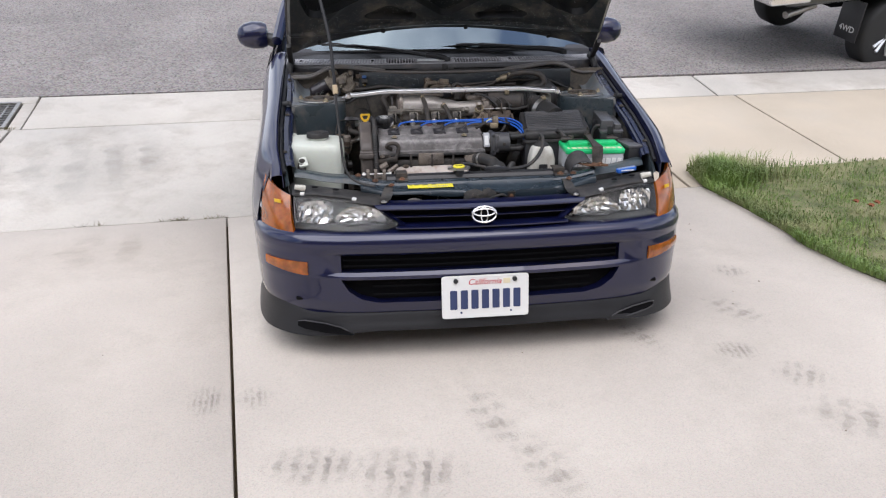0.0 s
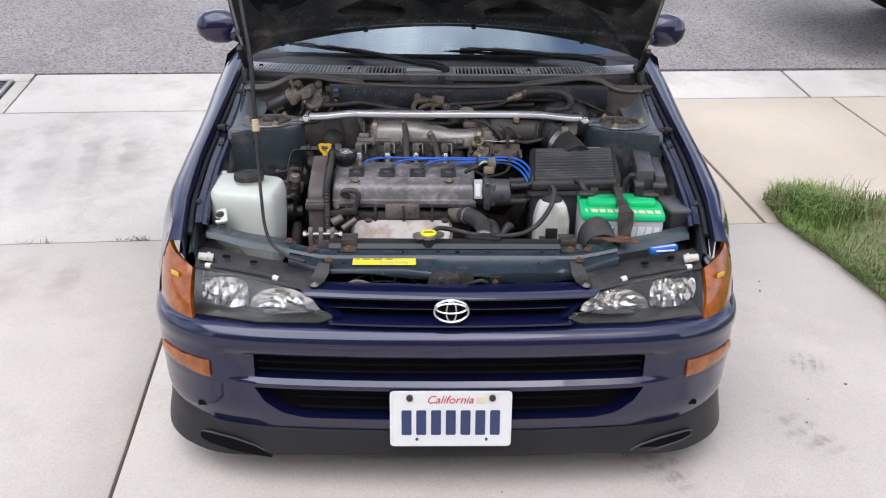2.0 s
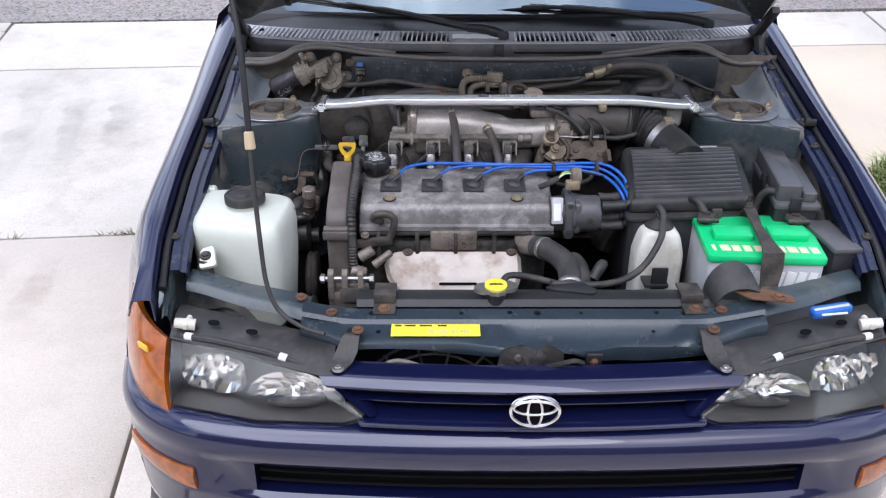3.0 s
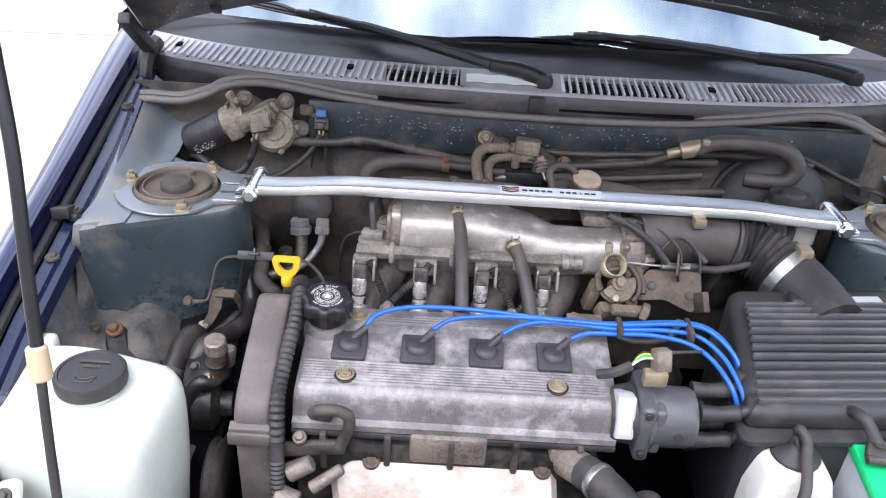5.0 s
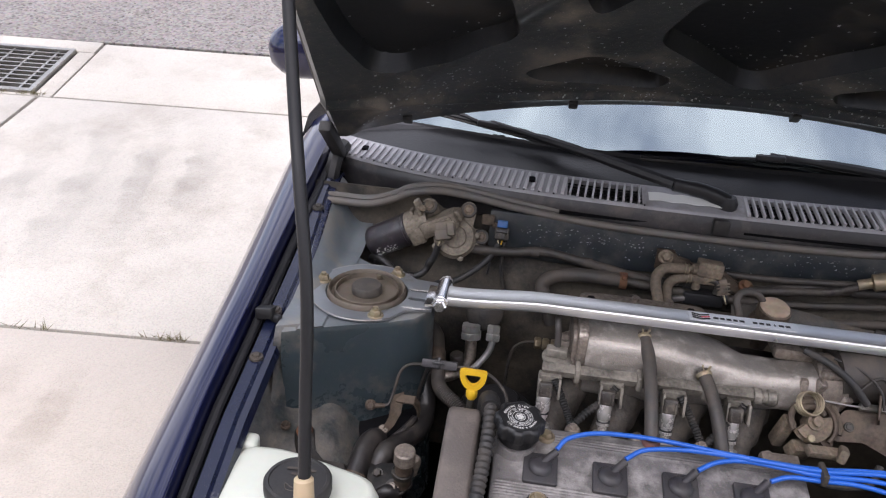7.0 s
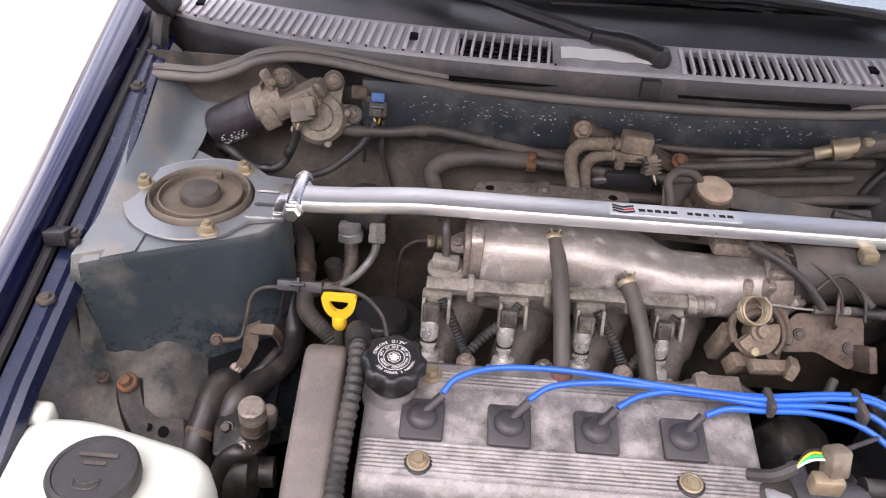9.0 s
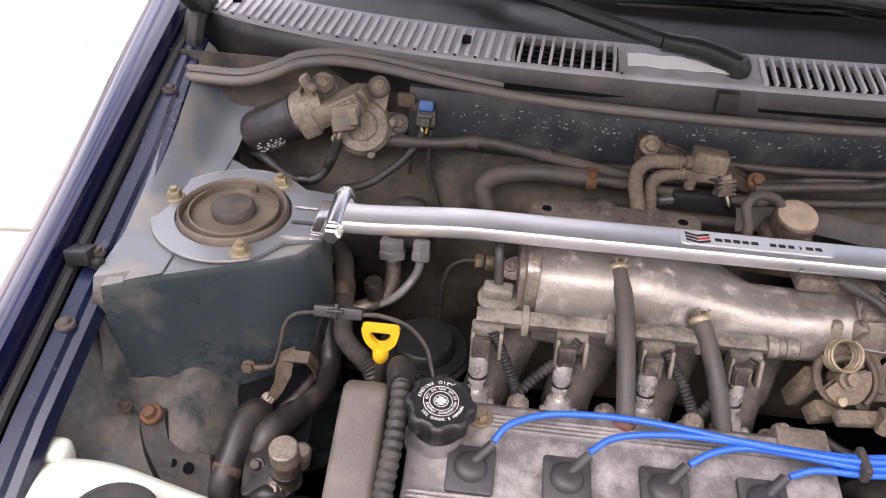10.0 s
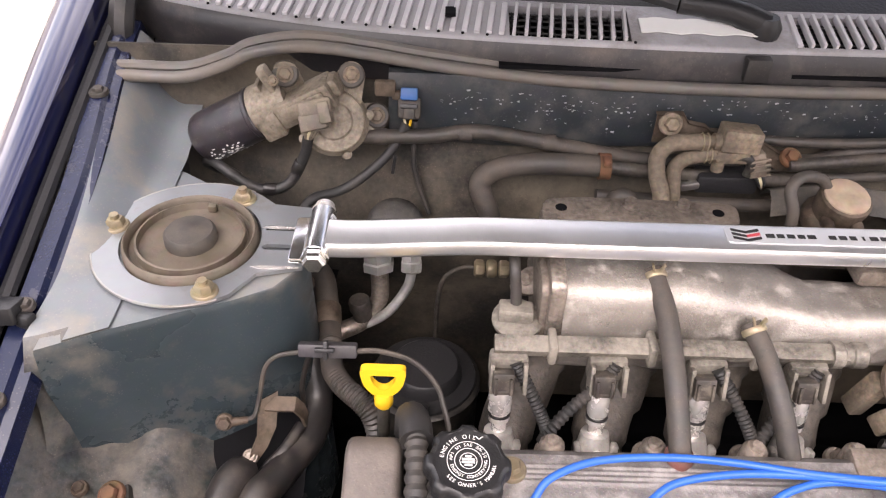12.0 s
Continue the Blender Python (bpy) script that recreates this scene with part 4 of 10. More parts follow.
# amber lamps in the bumper
for sx in (-1, 1):
    bm = B()
    sheet(bm, lin(0.6, 0.775, 12), lin(0, 1, 4), lambda s, v: (*nose(sx * s, 0.0072 + 0.0025 * math.sin(v * math.pi)), 0.308 + 0.016 * smooth_step(0.6, 0.78, s) * (1 - v) + v * 0.047), thick=0.008)
    part("turn_signal", bm, "amber", car, "amber turn signal lens in the bumper")

# grille between the headlamps
def bar_between(bm, z0, z1, y0, depth, x0, x1, lift=0.0):
    """A curved bar across the nose from z0 (half width x0) to z1 (half width x1)."""
    us = lin(-1, 1, 24)
    prof = [(0.0, 0.0), (0.25, -0.006), (0.75, -0.006), (1.0, 0.0)]

    def f(u, k):
        t, d = prof[int(k)]
        hw = x0 + (x1 - x0) * t
        x = u * hw
        return (x, y0 + d + 0.16 * x * x + lift * t, z0 + (z1 - z0) * t)

    sheet(bm, us, [0, 1, 2, 3], f, back=(0, depth, 0))
    return bm


grille = part("grille", bar_between(B(), 0.461, 0.470, -0.002, 0.05, 0.292, 0.300), "paint", car, "dark blue grille with two black slots and an oval badge")
part("top_bar", bar_between(B(), 0.523, 0.541, 0.016, 0.035, 0.352, 0.372, 0.024), "paint", grille)
part("middle_bar", bar_between(B(), 0.494, 0.498, 0.030, 0.012, 0.318, 0.322), "paint", grille)
# near-black sheet stands in for the shade behind the grille slots
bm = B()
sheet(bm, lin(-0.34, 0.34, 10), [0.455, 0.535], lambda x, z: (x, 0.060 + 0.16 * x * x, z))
part("grille_shade_sheet", bm, "dark", grille)
for sx in (-1, 1):
    bm = B()
    bolt(bm, (sx * 0.335, 0.060, 0.546), (0, 0, 1), 0.006, 0.005, 0.011)
    part("screw", bm, "steel", grille)


def ellipse_ring(bm, c, a, b, r, tilt=12):
    m = Matrix.Translation(c) @ turn(90 - tilt, 0, 0).to_4x4()
    k = 40
    pts = [m @ Vector((a * math.cos(2 * math.pi * i / k), b * math.sin(2 * math.pi * i / k), 0)) for i in range(k)]
    tube(bm, pts + [pts[0], pts[1]], r, 8, 1, smooth=False)
    return bm


badge = part("badge", ellipse_ring(B(), (0, -0.008, 0.508), 0.041, 0.027, 0.0034), "chrome", car, "chrome oval badge of three plain rings")
part("badge_backing", lathe(B(), (0, 0.001, 0.506), (0, -1, 0.2), [(0.026, 0), (0.026, 0.004)], 32), "dark", badge)
part("ring", ellipse_ring(B(), (0, -0.009, 0.515), 0.036, 0.012, 0.0026), "chrome", badge)
part("ring", ellipse_ring(B(), (0, -0.009, 0.507), 0.012, 0.026, 0.0026), "chrome", badge)

# headlamps
LOW = [(0.0, (0.637, 0.060, 0.460)), (0.45, (0.48, 0.018, 0.4585)), (0.85, (0.325, 0.010, 0.4590)), (1.0, (0.290, 0.012, 0.472))]
TOP = [(0.0, (0.642, 0.126, 0.558)), (0.3, (0.56, 0.106, 0.558)), (0.6, (0.455, 0.080, 0.549)), (0.8, (0.385, 0.060, 0.532)), (0.92, (0.336, 0.036, 0.506)), (1.0, (0.290, 0.014, 0.478))]


def lerp3(u, table):
    return Vector([interp(u, [(k, p[i]) for k, p in table]) for i in range(3)])


def lens_at(u, v, sx, inset=0.0):
    p = lerp3(u, LOW).lerp(lerp3(u, TOP), v)
    p.y -= 0.010 * math.sin(v * math.pi) * (1 - u * 0.7)
    p.y += inset
    return Vector((p.x * sx, p.y, p.z))


def reflector_patch(c, hx, hz, sx, half, seed):
    """A mirror bowl made of flat facets; half: only its upper half."""
    rr = random.Random(seed)
    jog = [[rr.uniform(-0.0055, 0.0055) for _ in range(20)] for _ in range(20)]

    def f(p, q):
        j = jog[int(round(p * 12))][int(round(q * 5))]
        if half:
            ang = math.pi * p
            r = 0.12 + 0.88 * q
            x, z = math.cos(ang) * r, math.sin(ang) * r * 1.35 - 0.45
            dep = 0.005 * (1 - q * q) + j * 0.8
        else:
            x, z = 2 * p - 1, 2 * q - 1
            x, z = x * (1 - 0.10 * z * z), z * (1 - 0.12 * x * x)
            dep = 0.006 * (1 - max(abs(x), abs(z)) ** 2) + j
        return (c.x - sx * hx * x, c.y + dep - 0.12 * hx * x, c.z + hz * z)

    bm = B()
    sheet(bm, lin(0, 1, 12), lin(0, 1, 5), f)
    return bm


for sx in (-1, 1):
    lamp = part("headlamp", sheet(B(), lin(0, 1, 20), lin(0, 1, 6), lambda u, v: lens_at(u, v, sx, 0.082), back=(0, -0.074, 0.003)), "housing", car, "clear headlamp in a grey housing with white tape on its edge")
    lens = part("lens", sheet(B(), lin(0, 1, 24), lin(0, 1, 10), lambda u, v: lens_at(u, v, sx), thick=0.003), "lens", lamp, "clear lens")
    lens.visible_shadow = False
    for (cu, cv, hx, hz, half) in ((0.655, 0.40, 0.088, 0.042, True), (0.235, 0.48, 0.060, 0.040, False)):
        c = lens_at(cu, cv, sx, 0.036)
        part("reflector", reflector_patch(c, hx, hz, sx, half, 5 if sx < 0 else 6), "reflector", lamp, "faceted mirror reflector", flat=True)
        bm = B()
        rod(bm, (c.x, c.y + 0.020, c.z - 0.008), (c.x, c.y - 0.012, c.z - 0.008), 0.009, 0.007, 14, 0.002)
        part("bulb", bm, "chrome", lamp)
        if half:
            bm = B()
            sheet(bm, lin(0, math.pi, 18), [0, 1, 2], lambda a, k: (c.x + math.cos(a) * hx * (0.62, 0.60, 0.2)[int(k)], c.y + 0.012 - math.sin(a) * 0.030 * (1.0, 0.97, 0.3)[int(k)], c.z - hz * 0.80 + (0.0, 0.006, 0.012)[int(k)] + 0.010 * math.sin(a)))
            part("shelf", bm, "housing", lamp, "grey shelf under the reflector")
    bm = B()

    def trim_at(t, k):
        p = lens_at(0.78 + 0.22 * t, 1, sx) + Vector((0, 0.002, 0))
        w = (0.004, 0.010, 0.030 - 0.010 * t)[int(k)]
        return p + Vector((-sx * w, (0.006, -0.004, 0.006)[int(k)], (0.002, 0.004, 0.0)[int(k)] - 0.004 * t))

    sheet(bm, lin(0, 1, 10), [0, 1, 2], trim_at, back=(0, 0.03, 0))
    part("trim", bm, "paint", lamp, "dark blue trim beside the lens")
    bm = B()
    edge = [lens_at(u, 1, sx) + Vector((0, 0.012, 0.006)) for u in lin(0.02, 0.82, 14)]
    tube(bm, edge, 0.006, 8, 2)
    part("top_seal", bm, "rubber", lamp, "black rubber seal")
    for u in (0.12, 0.66):
        bm = B()
        p = lens_at(u, 1, sx) + Vector((0, 0.012, 0.007))
        d = (lens_at(u + 0.05, 1, sx) - lens_at(u, 1, sx)).normalized()
        rod(bm, p - d * 0.007, p + d * 0.007, 0.0072, seg=12)
        part("tape", bm, "white_tape", lamp, "strip of white tape")
    # amber corner lamps
    A_, B_, C_, D_ = Vector((0.643, 0.062, 0.450)), Vector((0.650, 0.130, 0.562)), Vector((0.740, 0.240, 0.614)), Vector((0.762, 0.200, 0.452))
    bm = B()

    def corner(u, v):
        p = A_.lerp(D_, u).lerp(B_.lerp(C_, u), v)
        bulge = math.sin(u * math.pi) * 0.016 + math.sin(v * math.pi) * 0.008
        p += Vector((0.55, -0.83, 0)) * bulge
        return (p.x * sx, p.y, p.z)

    sheet(bm, lin(0, 1, 12), lin(0, 1, 10), corner, thick=0.012)
    cl = part("corner_lamp", bm, "amber", car, "amber corner lamp")
    # small yellow block stands in for the bulb holder's glint
    bm = B()
    box(bm, (sx * 0.695, 0.128, 0.545), (0.03, 0.004, 0.012), 0.001, turn(0, 0, sx * 40))
    part("bulb_glint", bm, "yellow", cl, "yellow block painted as the bulb holder's glint")

# licence plate
plate = thing("license_plate", (0, -0.03, 0.22), "white licence plate with a red state name and dark blue bars", "license plate")
PL = basis((0.002, -0.0385, 0.2215), (1, 0, 0), (0, 0.12, 1))
part("sheet_metal", prism(B(), rounded([(-0.1525, -0.076), (0.1525, -0.076), (0.1525, 0.076), (-0.1525, 0.076)], 0.012), -0.001, 0.001, PL), "white", plate)
bm = B()
ring = rounded([(-0.147, -0.0705), (0.147, -0.0705), (0.147, 0.0705), (-0.147, 0.0705)], 0.011)
tube(bm, [PL @ Vector((x, y, 0.0012)) for x, y in ring + ring[:1]], 0.0012, 6, 1, smooth=False)
part("rim", bm, "white", plate)
lettering("state_name", "California", 0.030, PL @ Matrix.Translation((0, 0.052, 0.0018)) @ Matrix(((1, 0.32, 0, 0), (0, 1, 0, 0), (0, 0, 1, 0), (0, 0, 0, 1))), "print_red", plate, "red state name")
for i in range(7):
    bm = B()
    prism(bm, rounded([(-0.0125, -0.034), (0.0125, -0.034), (0.0125, 0.034), (-0.0125, 0.034)], 0.004), 0.001, 0.0022, PL @ Matrix.Translation((-0.111 + i * 0.037, -0.010, 0)))
    part("bar", bm, "print_dark", plate, "plain dark blue bar")
for x, y in ((-0.103, 0.058), (0.103, 0.058)):
    part("screw", lathe(B(), PL @ Vector((x, y, 0.001)), PL.to_3x3() @ Vector((0, 0, 1)), [(0.0085, 0), (0.0085, 0.005), (0.006, 0.008)], 14), "black", plate, "black screw")
for x, y in ((-0.085, -0.056), (0.09, -0.056)):
    part("screw", lathe(B(), PL @ Vector((x, y, 0.001)), PL.to_3x3() @ Vector((0, 0, 1)), [(0.004, 0), (0.004, 0.002)], 10), "print_dark", plate)
bm = B()
prism(bm, rounded([(-0.012, -0.009), (0.012, -0.009), (0.012, 0.009), (-0.012, 0.009)], 0.002), 0.001, 0.0018, PL @ Matrix.Translation((0.075, 0.052, 0)))
part("tag", bm, "cream", plate, "small registration tag")
part("mount", box(B(), (0.002, -0.020, 0.215), (0.2, 0.022, 0.09), 0.004), "black", plate)

# fenders
FZ = [(0.10, 0.605), (0.16, 0.635), (0.22, 0.662), (0.34, 0.708), (0.5, 0.757), (0.64, 0.797), (0.8, 0.842), (0.95, 0.884), (1.1, 0.925), (1.25, 0.955)]


def fender_z(y):
    return interp(y, FZ)


def inset(y):
    """How far the inner edge of the fender steps in towards the lamps."""
    return interp(y, [(0.12, 0.036), (0.30, 0.010), (0.5, 0.0)])


ys = lin(0.150, 1.18, 34)
prof = [(0.703, -0.045, 0), (0.704, -0.008, 0), (0.706, -0.002, 0), (0.711, 0.0, 0), (0.727, -0.004, 0), (0.750, -0.020, 0), (0.772, -0.052, 0), (0.791, -0.10, 0), (0.806, -0.17, 0), (0.814, 0.50, 1), (0.818, 0.44, 1), (0.814, 0.32, 1), (0.808, 0.2, 1)]
for sx in (-1, 1):
    bm = B()

    def fend(y, k):
        x, z, fixed = prof[int(k)]
        top = fender_z(y)
        zz = z if fixed else top + z
        front = smooth_step(0.42, 0.14, y)
        if k < 4:
            x -= inset(y)
        if k > 3:
            x -= front * 0.050 * min(1.0, (k - 3) / 3)
        x += 0.012 * smooth_step(0.7, 1.15, y) * (k > 3)
        if fixed and zz > top - 0.19:
            zz = top - 0.19 - 0.01 * (k - 8)
        return (sx * x, y, zz)

    sheet(bm, ys, list(range(len(prof))), fend, skip=lambda y, k: (k > 7.2 and y < 0.235) or (k > 5.2 and y < 0.20) or (k > 8.9 and math.hypot(y - 0.80, 0.32 - 0.27) < 0.36 and abs(y - 0.80) < 0.33), thick=0.003)
    part("fender", bm, "paint", car, "dark blue fender")
    bm = B()
    tube(bm, [(sx * 0.7, 0.80, 0.30), (sx * 0.83, 0.80, 0.30)], 0.01, 6)
    # wheel arch lining
    sheet(bm, lin(-0.2, math.pi + 0.2, 20), [0.45, 0.80], lambda a, x: (sx * x, 0.80 + 0.36 * math.cos(a), 0.27 + 0.36 * math.sin(a)))
    part("arch_liner", bm, "dark", car)


def wheel(parent, c, r, w, side, rim_mat="polished"):
    bm = B()
    lathe(bm, Vector(c) - Vector((w / 2, 0, 0)), (1, 0, 0), [(r * 0.62, 0), (r * 0.92, 0.0), (r, w * 0.12), (r, w * 0.88), (r * 0.92, w), (r * 0.62, w)], 40)
    t = part("tyre", bm, "tyre", parent)
    bm = B()
    lathe(bm, Vector(c) + Vector((side * w * 0.2, 0, 0)), (side, 0, 0), [(r * 0.63, 0), (r * 0.63, w * 0.28), (r * 0.56, w * 0.26), (r * 0.5, w * 0.1), (r * 0.14, w * 0.16), (r * 0.1, w * 0.24)], 36)
    for k in range(6):
        a = k * math.pi / 3
        o = Vector((0, math.cos(a), math.sin(a)))
        rod(bm, Vector(c) + Vector((side * w * 0.38, 0, 0)) + o * r * 0.1, Vector(c) + Vector((side * w * 0.42, 0, 0)) + o * r * 0.58, r * 0.07, r * 0.055, 8)
    part("rim", bm, rim_mat, t)


for sx in (-1, 1):
    wheel(car, (sx * 0.735, 0.80, 0.285), 0.285, 0.185, sx)
    wheel(car, (sx * 0.735, 3.265, 0.385), 0.285, 0.185, sx)

# cabin behind the bonnet
SIDE = [(0.815, 0.24), (0.835, 0.45), (0.835, 0.62), (0.815, 0.80), (0.775, 0.93)]
bm = B()
for sx in (-1, 1):
    sheet(bm, lin(1.18, 4.12, 20), list(range(5)), lambda y, k: (sx * (SIDE[int(k)][0] - 0.12 * smooth_step(3.4, 4.15, y)), y, SIDE[int(k)][1] + 0.05 * smooth_step(1.2, 1.7, y) + 0.06 * smooth_step(2.0, 3.6, y)))
sheet(bm, lin(-1, 1, 8), lin(3.55, 4.12, 4), lambda a, y: (a * (0.775 - 0.12 * smooth_step(3.4, 4.15, y)), y, 1.04 + 0.02 * (1 - a * a)))
sheet(bm, lin(-1, 1, 8), lin(0.30, 1.04, 6), lambda a, z: (a * 0.67, 4.12 + 0.04 * (1 - a * a), z))
shell = part("body_shell", bm, "paint", car, "dark blue painted body sides and tail")
bm = B()
sheet(bm, lin(-1, 1, 10), lin(0, 1, 12), lambda a, b: (a * (0.56 - 0.02 * b), 1.95 + 1.15 * b, 1.36 + 0.035 * (1 - a * a) + 0.03 * math.sin(b * math.pi)), thick=0.01)
part("roof", bm, "paint", car)
for sx in (-1, 1):
    bm = B()
    tube(bm, [(sx * 0.745, 1.22, 0.985), (sx * 0.70, 1.5, 1.15), (sx * 0.585, 1.97, 1.355)], 0.024, 8)
    part("pillar", bm, "paint", car)
    bm = B()
    tube(bm, [(sx * 0.70, 3.7, 1.08), (sx * 0.60, 3.4, 1.25), (sx * 0.56, 3.1, 1.36)], 0.035, 8)
    part("pillar", bm, "paint", car)
    bm = B()
    sheet(bm, lin(0, 1, 8), lin(0, 1, 4), lambda a, b: (sx * (0.775 - (0.2 * b)), (1.30 + 2.25 * a) * (1 - b) + (1.95 + 1.15 * a) * b, (0.985 + 0.06 * a) * (1 - b) + 1.355 * b))
    part("side_window", bm, "glass", car).visible_shadow = False
    # door mirrors
    bm = B()
    lathe(bm, (sx * 0.80, 1.44, 0.995), (sx, -0.06, 0), [(0.012, 0), (0.052, 0.006), (0.062, 0.03), (0.064, 0.07), (0.055, 0.11), (0.036, 0.135), (0.008, 0.145)], 24)
    for v in bm.verts:
        v.co.y = 1.44 + (v.co.y - 1.44) * (0.75 if v.co.y < 1.44 else 0.55)
    mirror = part("door_mirror", bm, "paint", car, "dark blue door mirror")
    part("foot", rod(B(), (sx * 0.76, 1.45, 0.965), (sx * 0.83, 1.45, 0.985), 0.035, 0.028, 12), "black", mirror)
    bm = B()
    lathe(bm, (sx * 0.875, 1.470, 0.995), (0, 1, 0), [(0.05, 0), (0.05, 0.006)], 20)
    part("mirror_glass", bm, "reflector", mirror)
bm = B()
sheet(bm, lin(-1, 1, 18), lin(0, 1, 10), lambda a, b: (a * (0.735 * (1 - b) + 0.565 * b), (1.070 + 0.15 * a * a) * (1 - b) + (1.93 + 0.05 * a * a) * b, (0.938 + 0.014 * (1 - a * a)) * (1 - b) + (1.365 + 0.02 * (1 - a * a)) * b + 0.02 * math.sin(b * math.pi)))
part("windscreen", bm, "glass", car, "tinted windscreen reflecting the sky").visible_shadow = False
bm = B()
sheet(bm, lin(-1, 1, 8), lin(0, 1, 4), lambda a, b: (a * (0.66 * (1 - b) + 0.55 * b), 3.68 * (1 - b) + 3.12 * b, 1.06 * (1 - b) + 1.37 * b))
part("rear_window", bm, "glass", car).visible_shadow = False
bm = B()
box(bm, (0, 1.45, 0.90), (1.42, 0.62, 0.10), 0.04)
box(bm, (0, 2.6, 0.55), (1.4, 2.6, 0.4), 0.05)
for sx in (-0.36, 0.36):
    box(bm, (sx, 2.35, 0.95), (0.48, 0.16, 0.62), 0.06, turn(-14, 0, 0))
    box(bm, (sx, 2.43, 1.30), (0.26, 0.09, 0.17), 0.04, turn(-10, 0, 0))
part("interior", bm, "interior", car, "dark grey dashboard and seats")

# ---- the open bonnet ----
HA = radians(40.3)
HINGE = Vector((0, 1.083, 0.892))
HU, HN = Vector((0, -math.cos(HA), math.sin(HA))), Vector((0, math.sin(HA), math.cos(HA)))
BAYS = [
    [(-0.62, 0.52), (-0.61, 0.40), (-0.585, 0.30), (-0.54, 0.275), (-0.365, 0.345), (-0.365, 0.40), (-0.41, 0.60), (-0.44, 0.80), (-0.58, 0.80)],
    [(-0.36, 0.235), (-0.25, 0.285), (-0.12, 0.20), (-0.14, 0.165), (-0.33, 0.20)],
    [(-0.17, 0.325), (-0.02, 0.185), (0.02, 0.185), (0.17, 0.325), (0.13, 0.44), (0.0, 0.50), (-0.13, 0.44)],
    [(-0.26, 0.39), (-0.17, 0.49), (-0.05, 0.58), (-0.05, 0.80), (-0.34, 0.80), (-0.32, 0.55)],
]
BAYS += [[(-x, s) for x, s in reversed(b)] for i, b in enumerate(BAYS) if i != 2]


def inside(p, poly):
    """Signed distance to a polygon, positive inside."""
    d, inn = 9.0, False
    k = len(poly)
    for i in range(k):
        (ax, ay), (bx, by) = poly[i], poly[(i + 1) % k]
        ex, ey, wx, wy = bx - ax, by - ay, p[0] - ax, p[1] - ay
        t = max(0.0, min(1.0, (wx * ex + wy * ey) / (ex * ex + ey * ey)))
        d = min(d, math.hypot(wx - ex * t, wy - ey * t))
        if (ay > p[1]) != (by > p[1]) and p[0] < (bx - ax) * (p[1] - ay) / (by - ay) + ax:
            inn = not inn
    return d if inn else -d


def hood_half(s):
    return interp(s, [(0, 0.69), (0.2, 0.685), (0.6, 0.655), (0.85, 0.62), (0.93, 0.55), (0.96, 0.40)])


def hood_at(a, s, drop=0.0):
    hw = hood_half(s)
    x = a * hw
    crown = 0.13 * (1 - (x / 0.69) ** 2) * (1 - 0.25 * s)
    bow = -0.05 * smooth_step(0.75, 0.96, s)
    return HINGE + Vector((x, 0, 0)) + HU * s + HN * (crown + bow + 0.026 - drop)


bonnet = part("bonnet", sheet(B(), lin(-1, 1, 40), lin(0.092, 0.96, 30), lambda a, s: hood_at(a, s), thick=0.0015), "paint", car, "raised dark blue bonnet seen from below")


BAYS = [rounded(b, 0.030, 5) for b in BAYS]


def frame_drop(a, s, x, deep):
    """How far the pressed frame hangs below the skin."""
    rim = (1 - np.abs(a)) * np.interp(s, [0, 0.2, 0.6, 0.85, 0.93, 0.96], [0.69, 0.685, 0.655, 0.62, 0.55, 0.40])
    edge = np.clip(rim / 0.02, 0, 1)
    ridge = 0.008 * np.exp(-((s - 0.132 - 0.09 * np.abs(a) ** 3) / 0.010) ** 2)
    flute = 0.007 * np.exp(-((x + 0.62 - 0.9 * (s - 0.13)) / 0.02) ** 2) + 0.007 * np.exp(-((x - 0.62 + 0.9 * (s - 0.13)) / 0.02) ** 2)
    return 0.006 + (0.030 * edge + ridge + flute) * (1 - deep) + 0.001 * deep


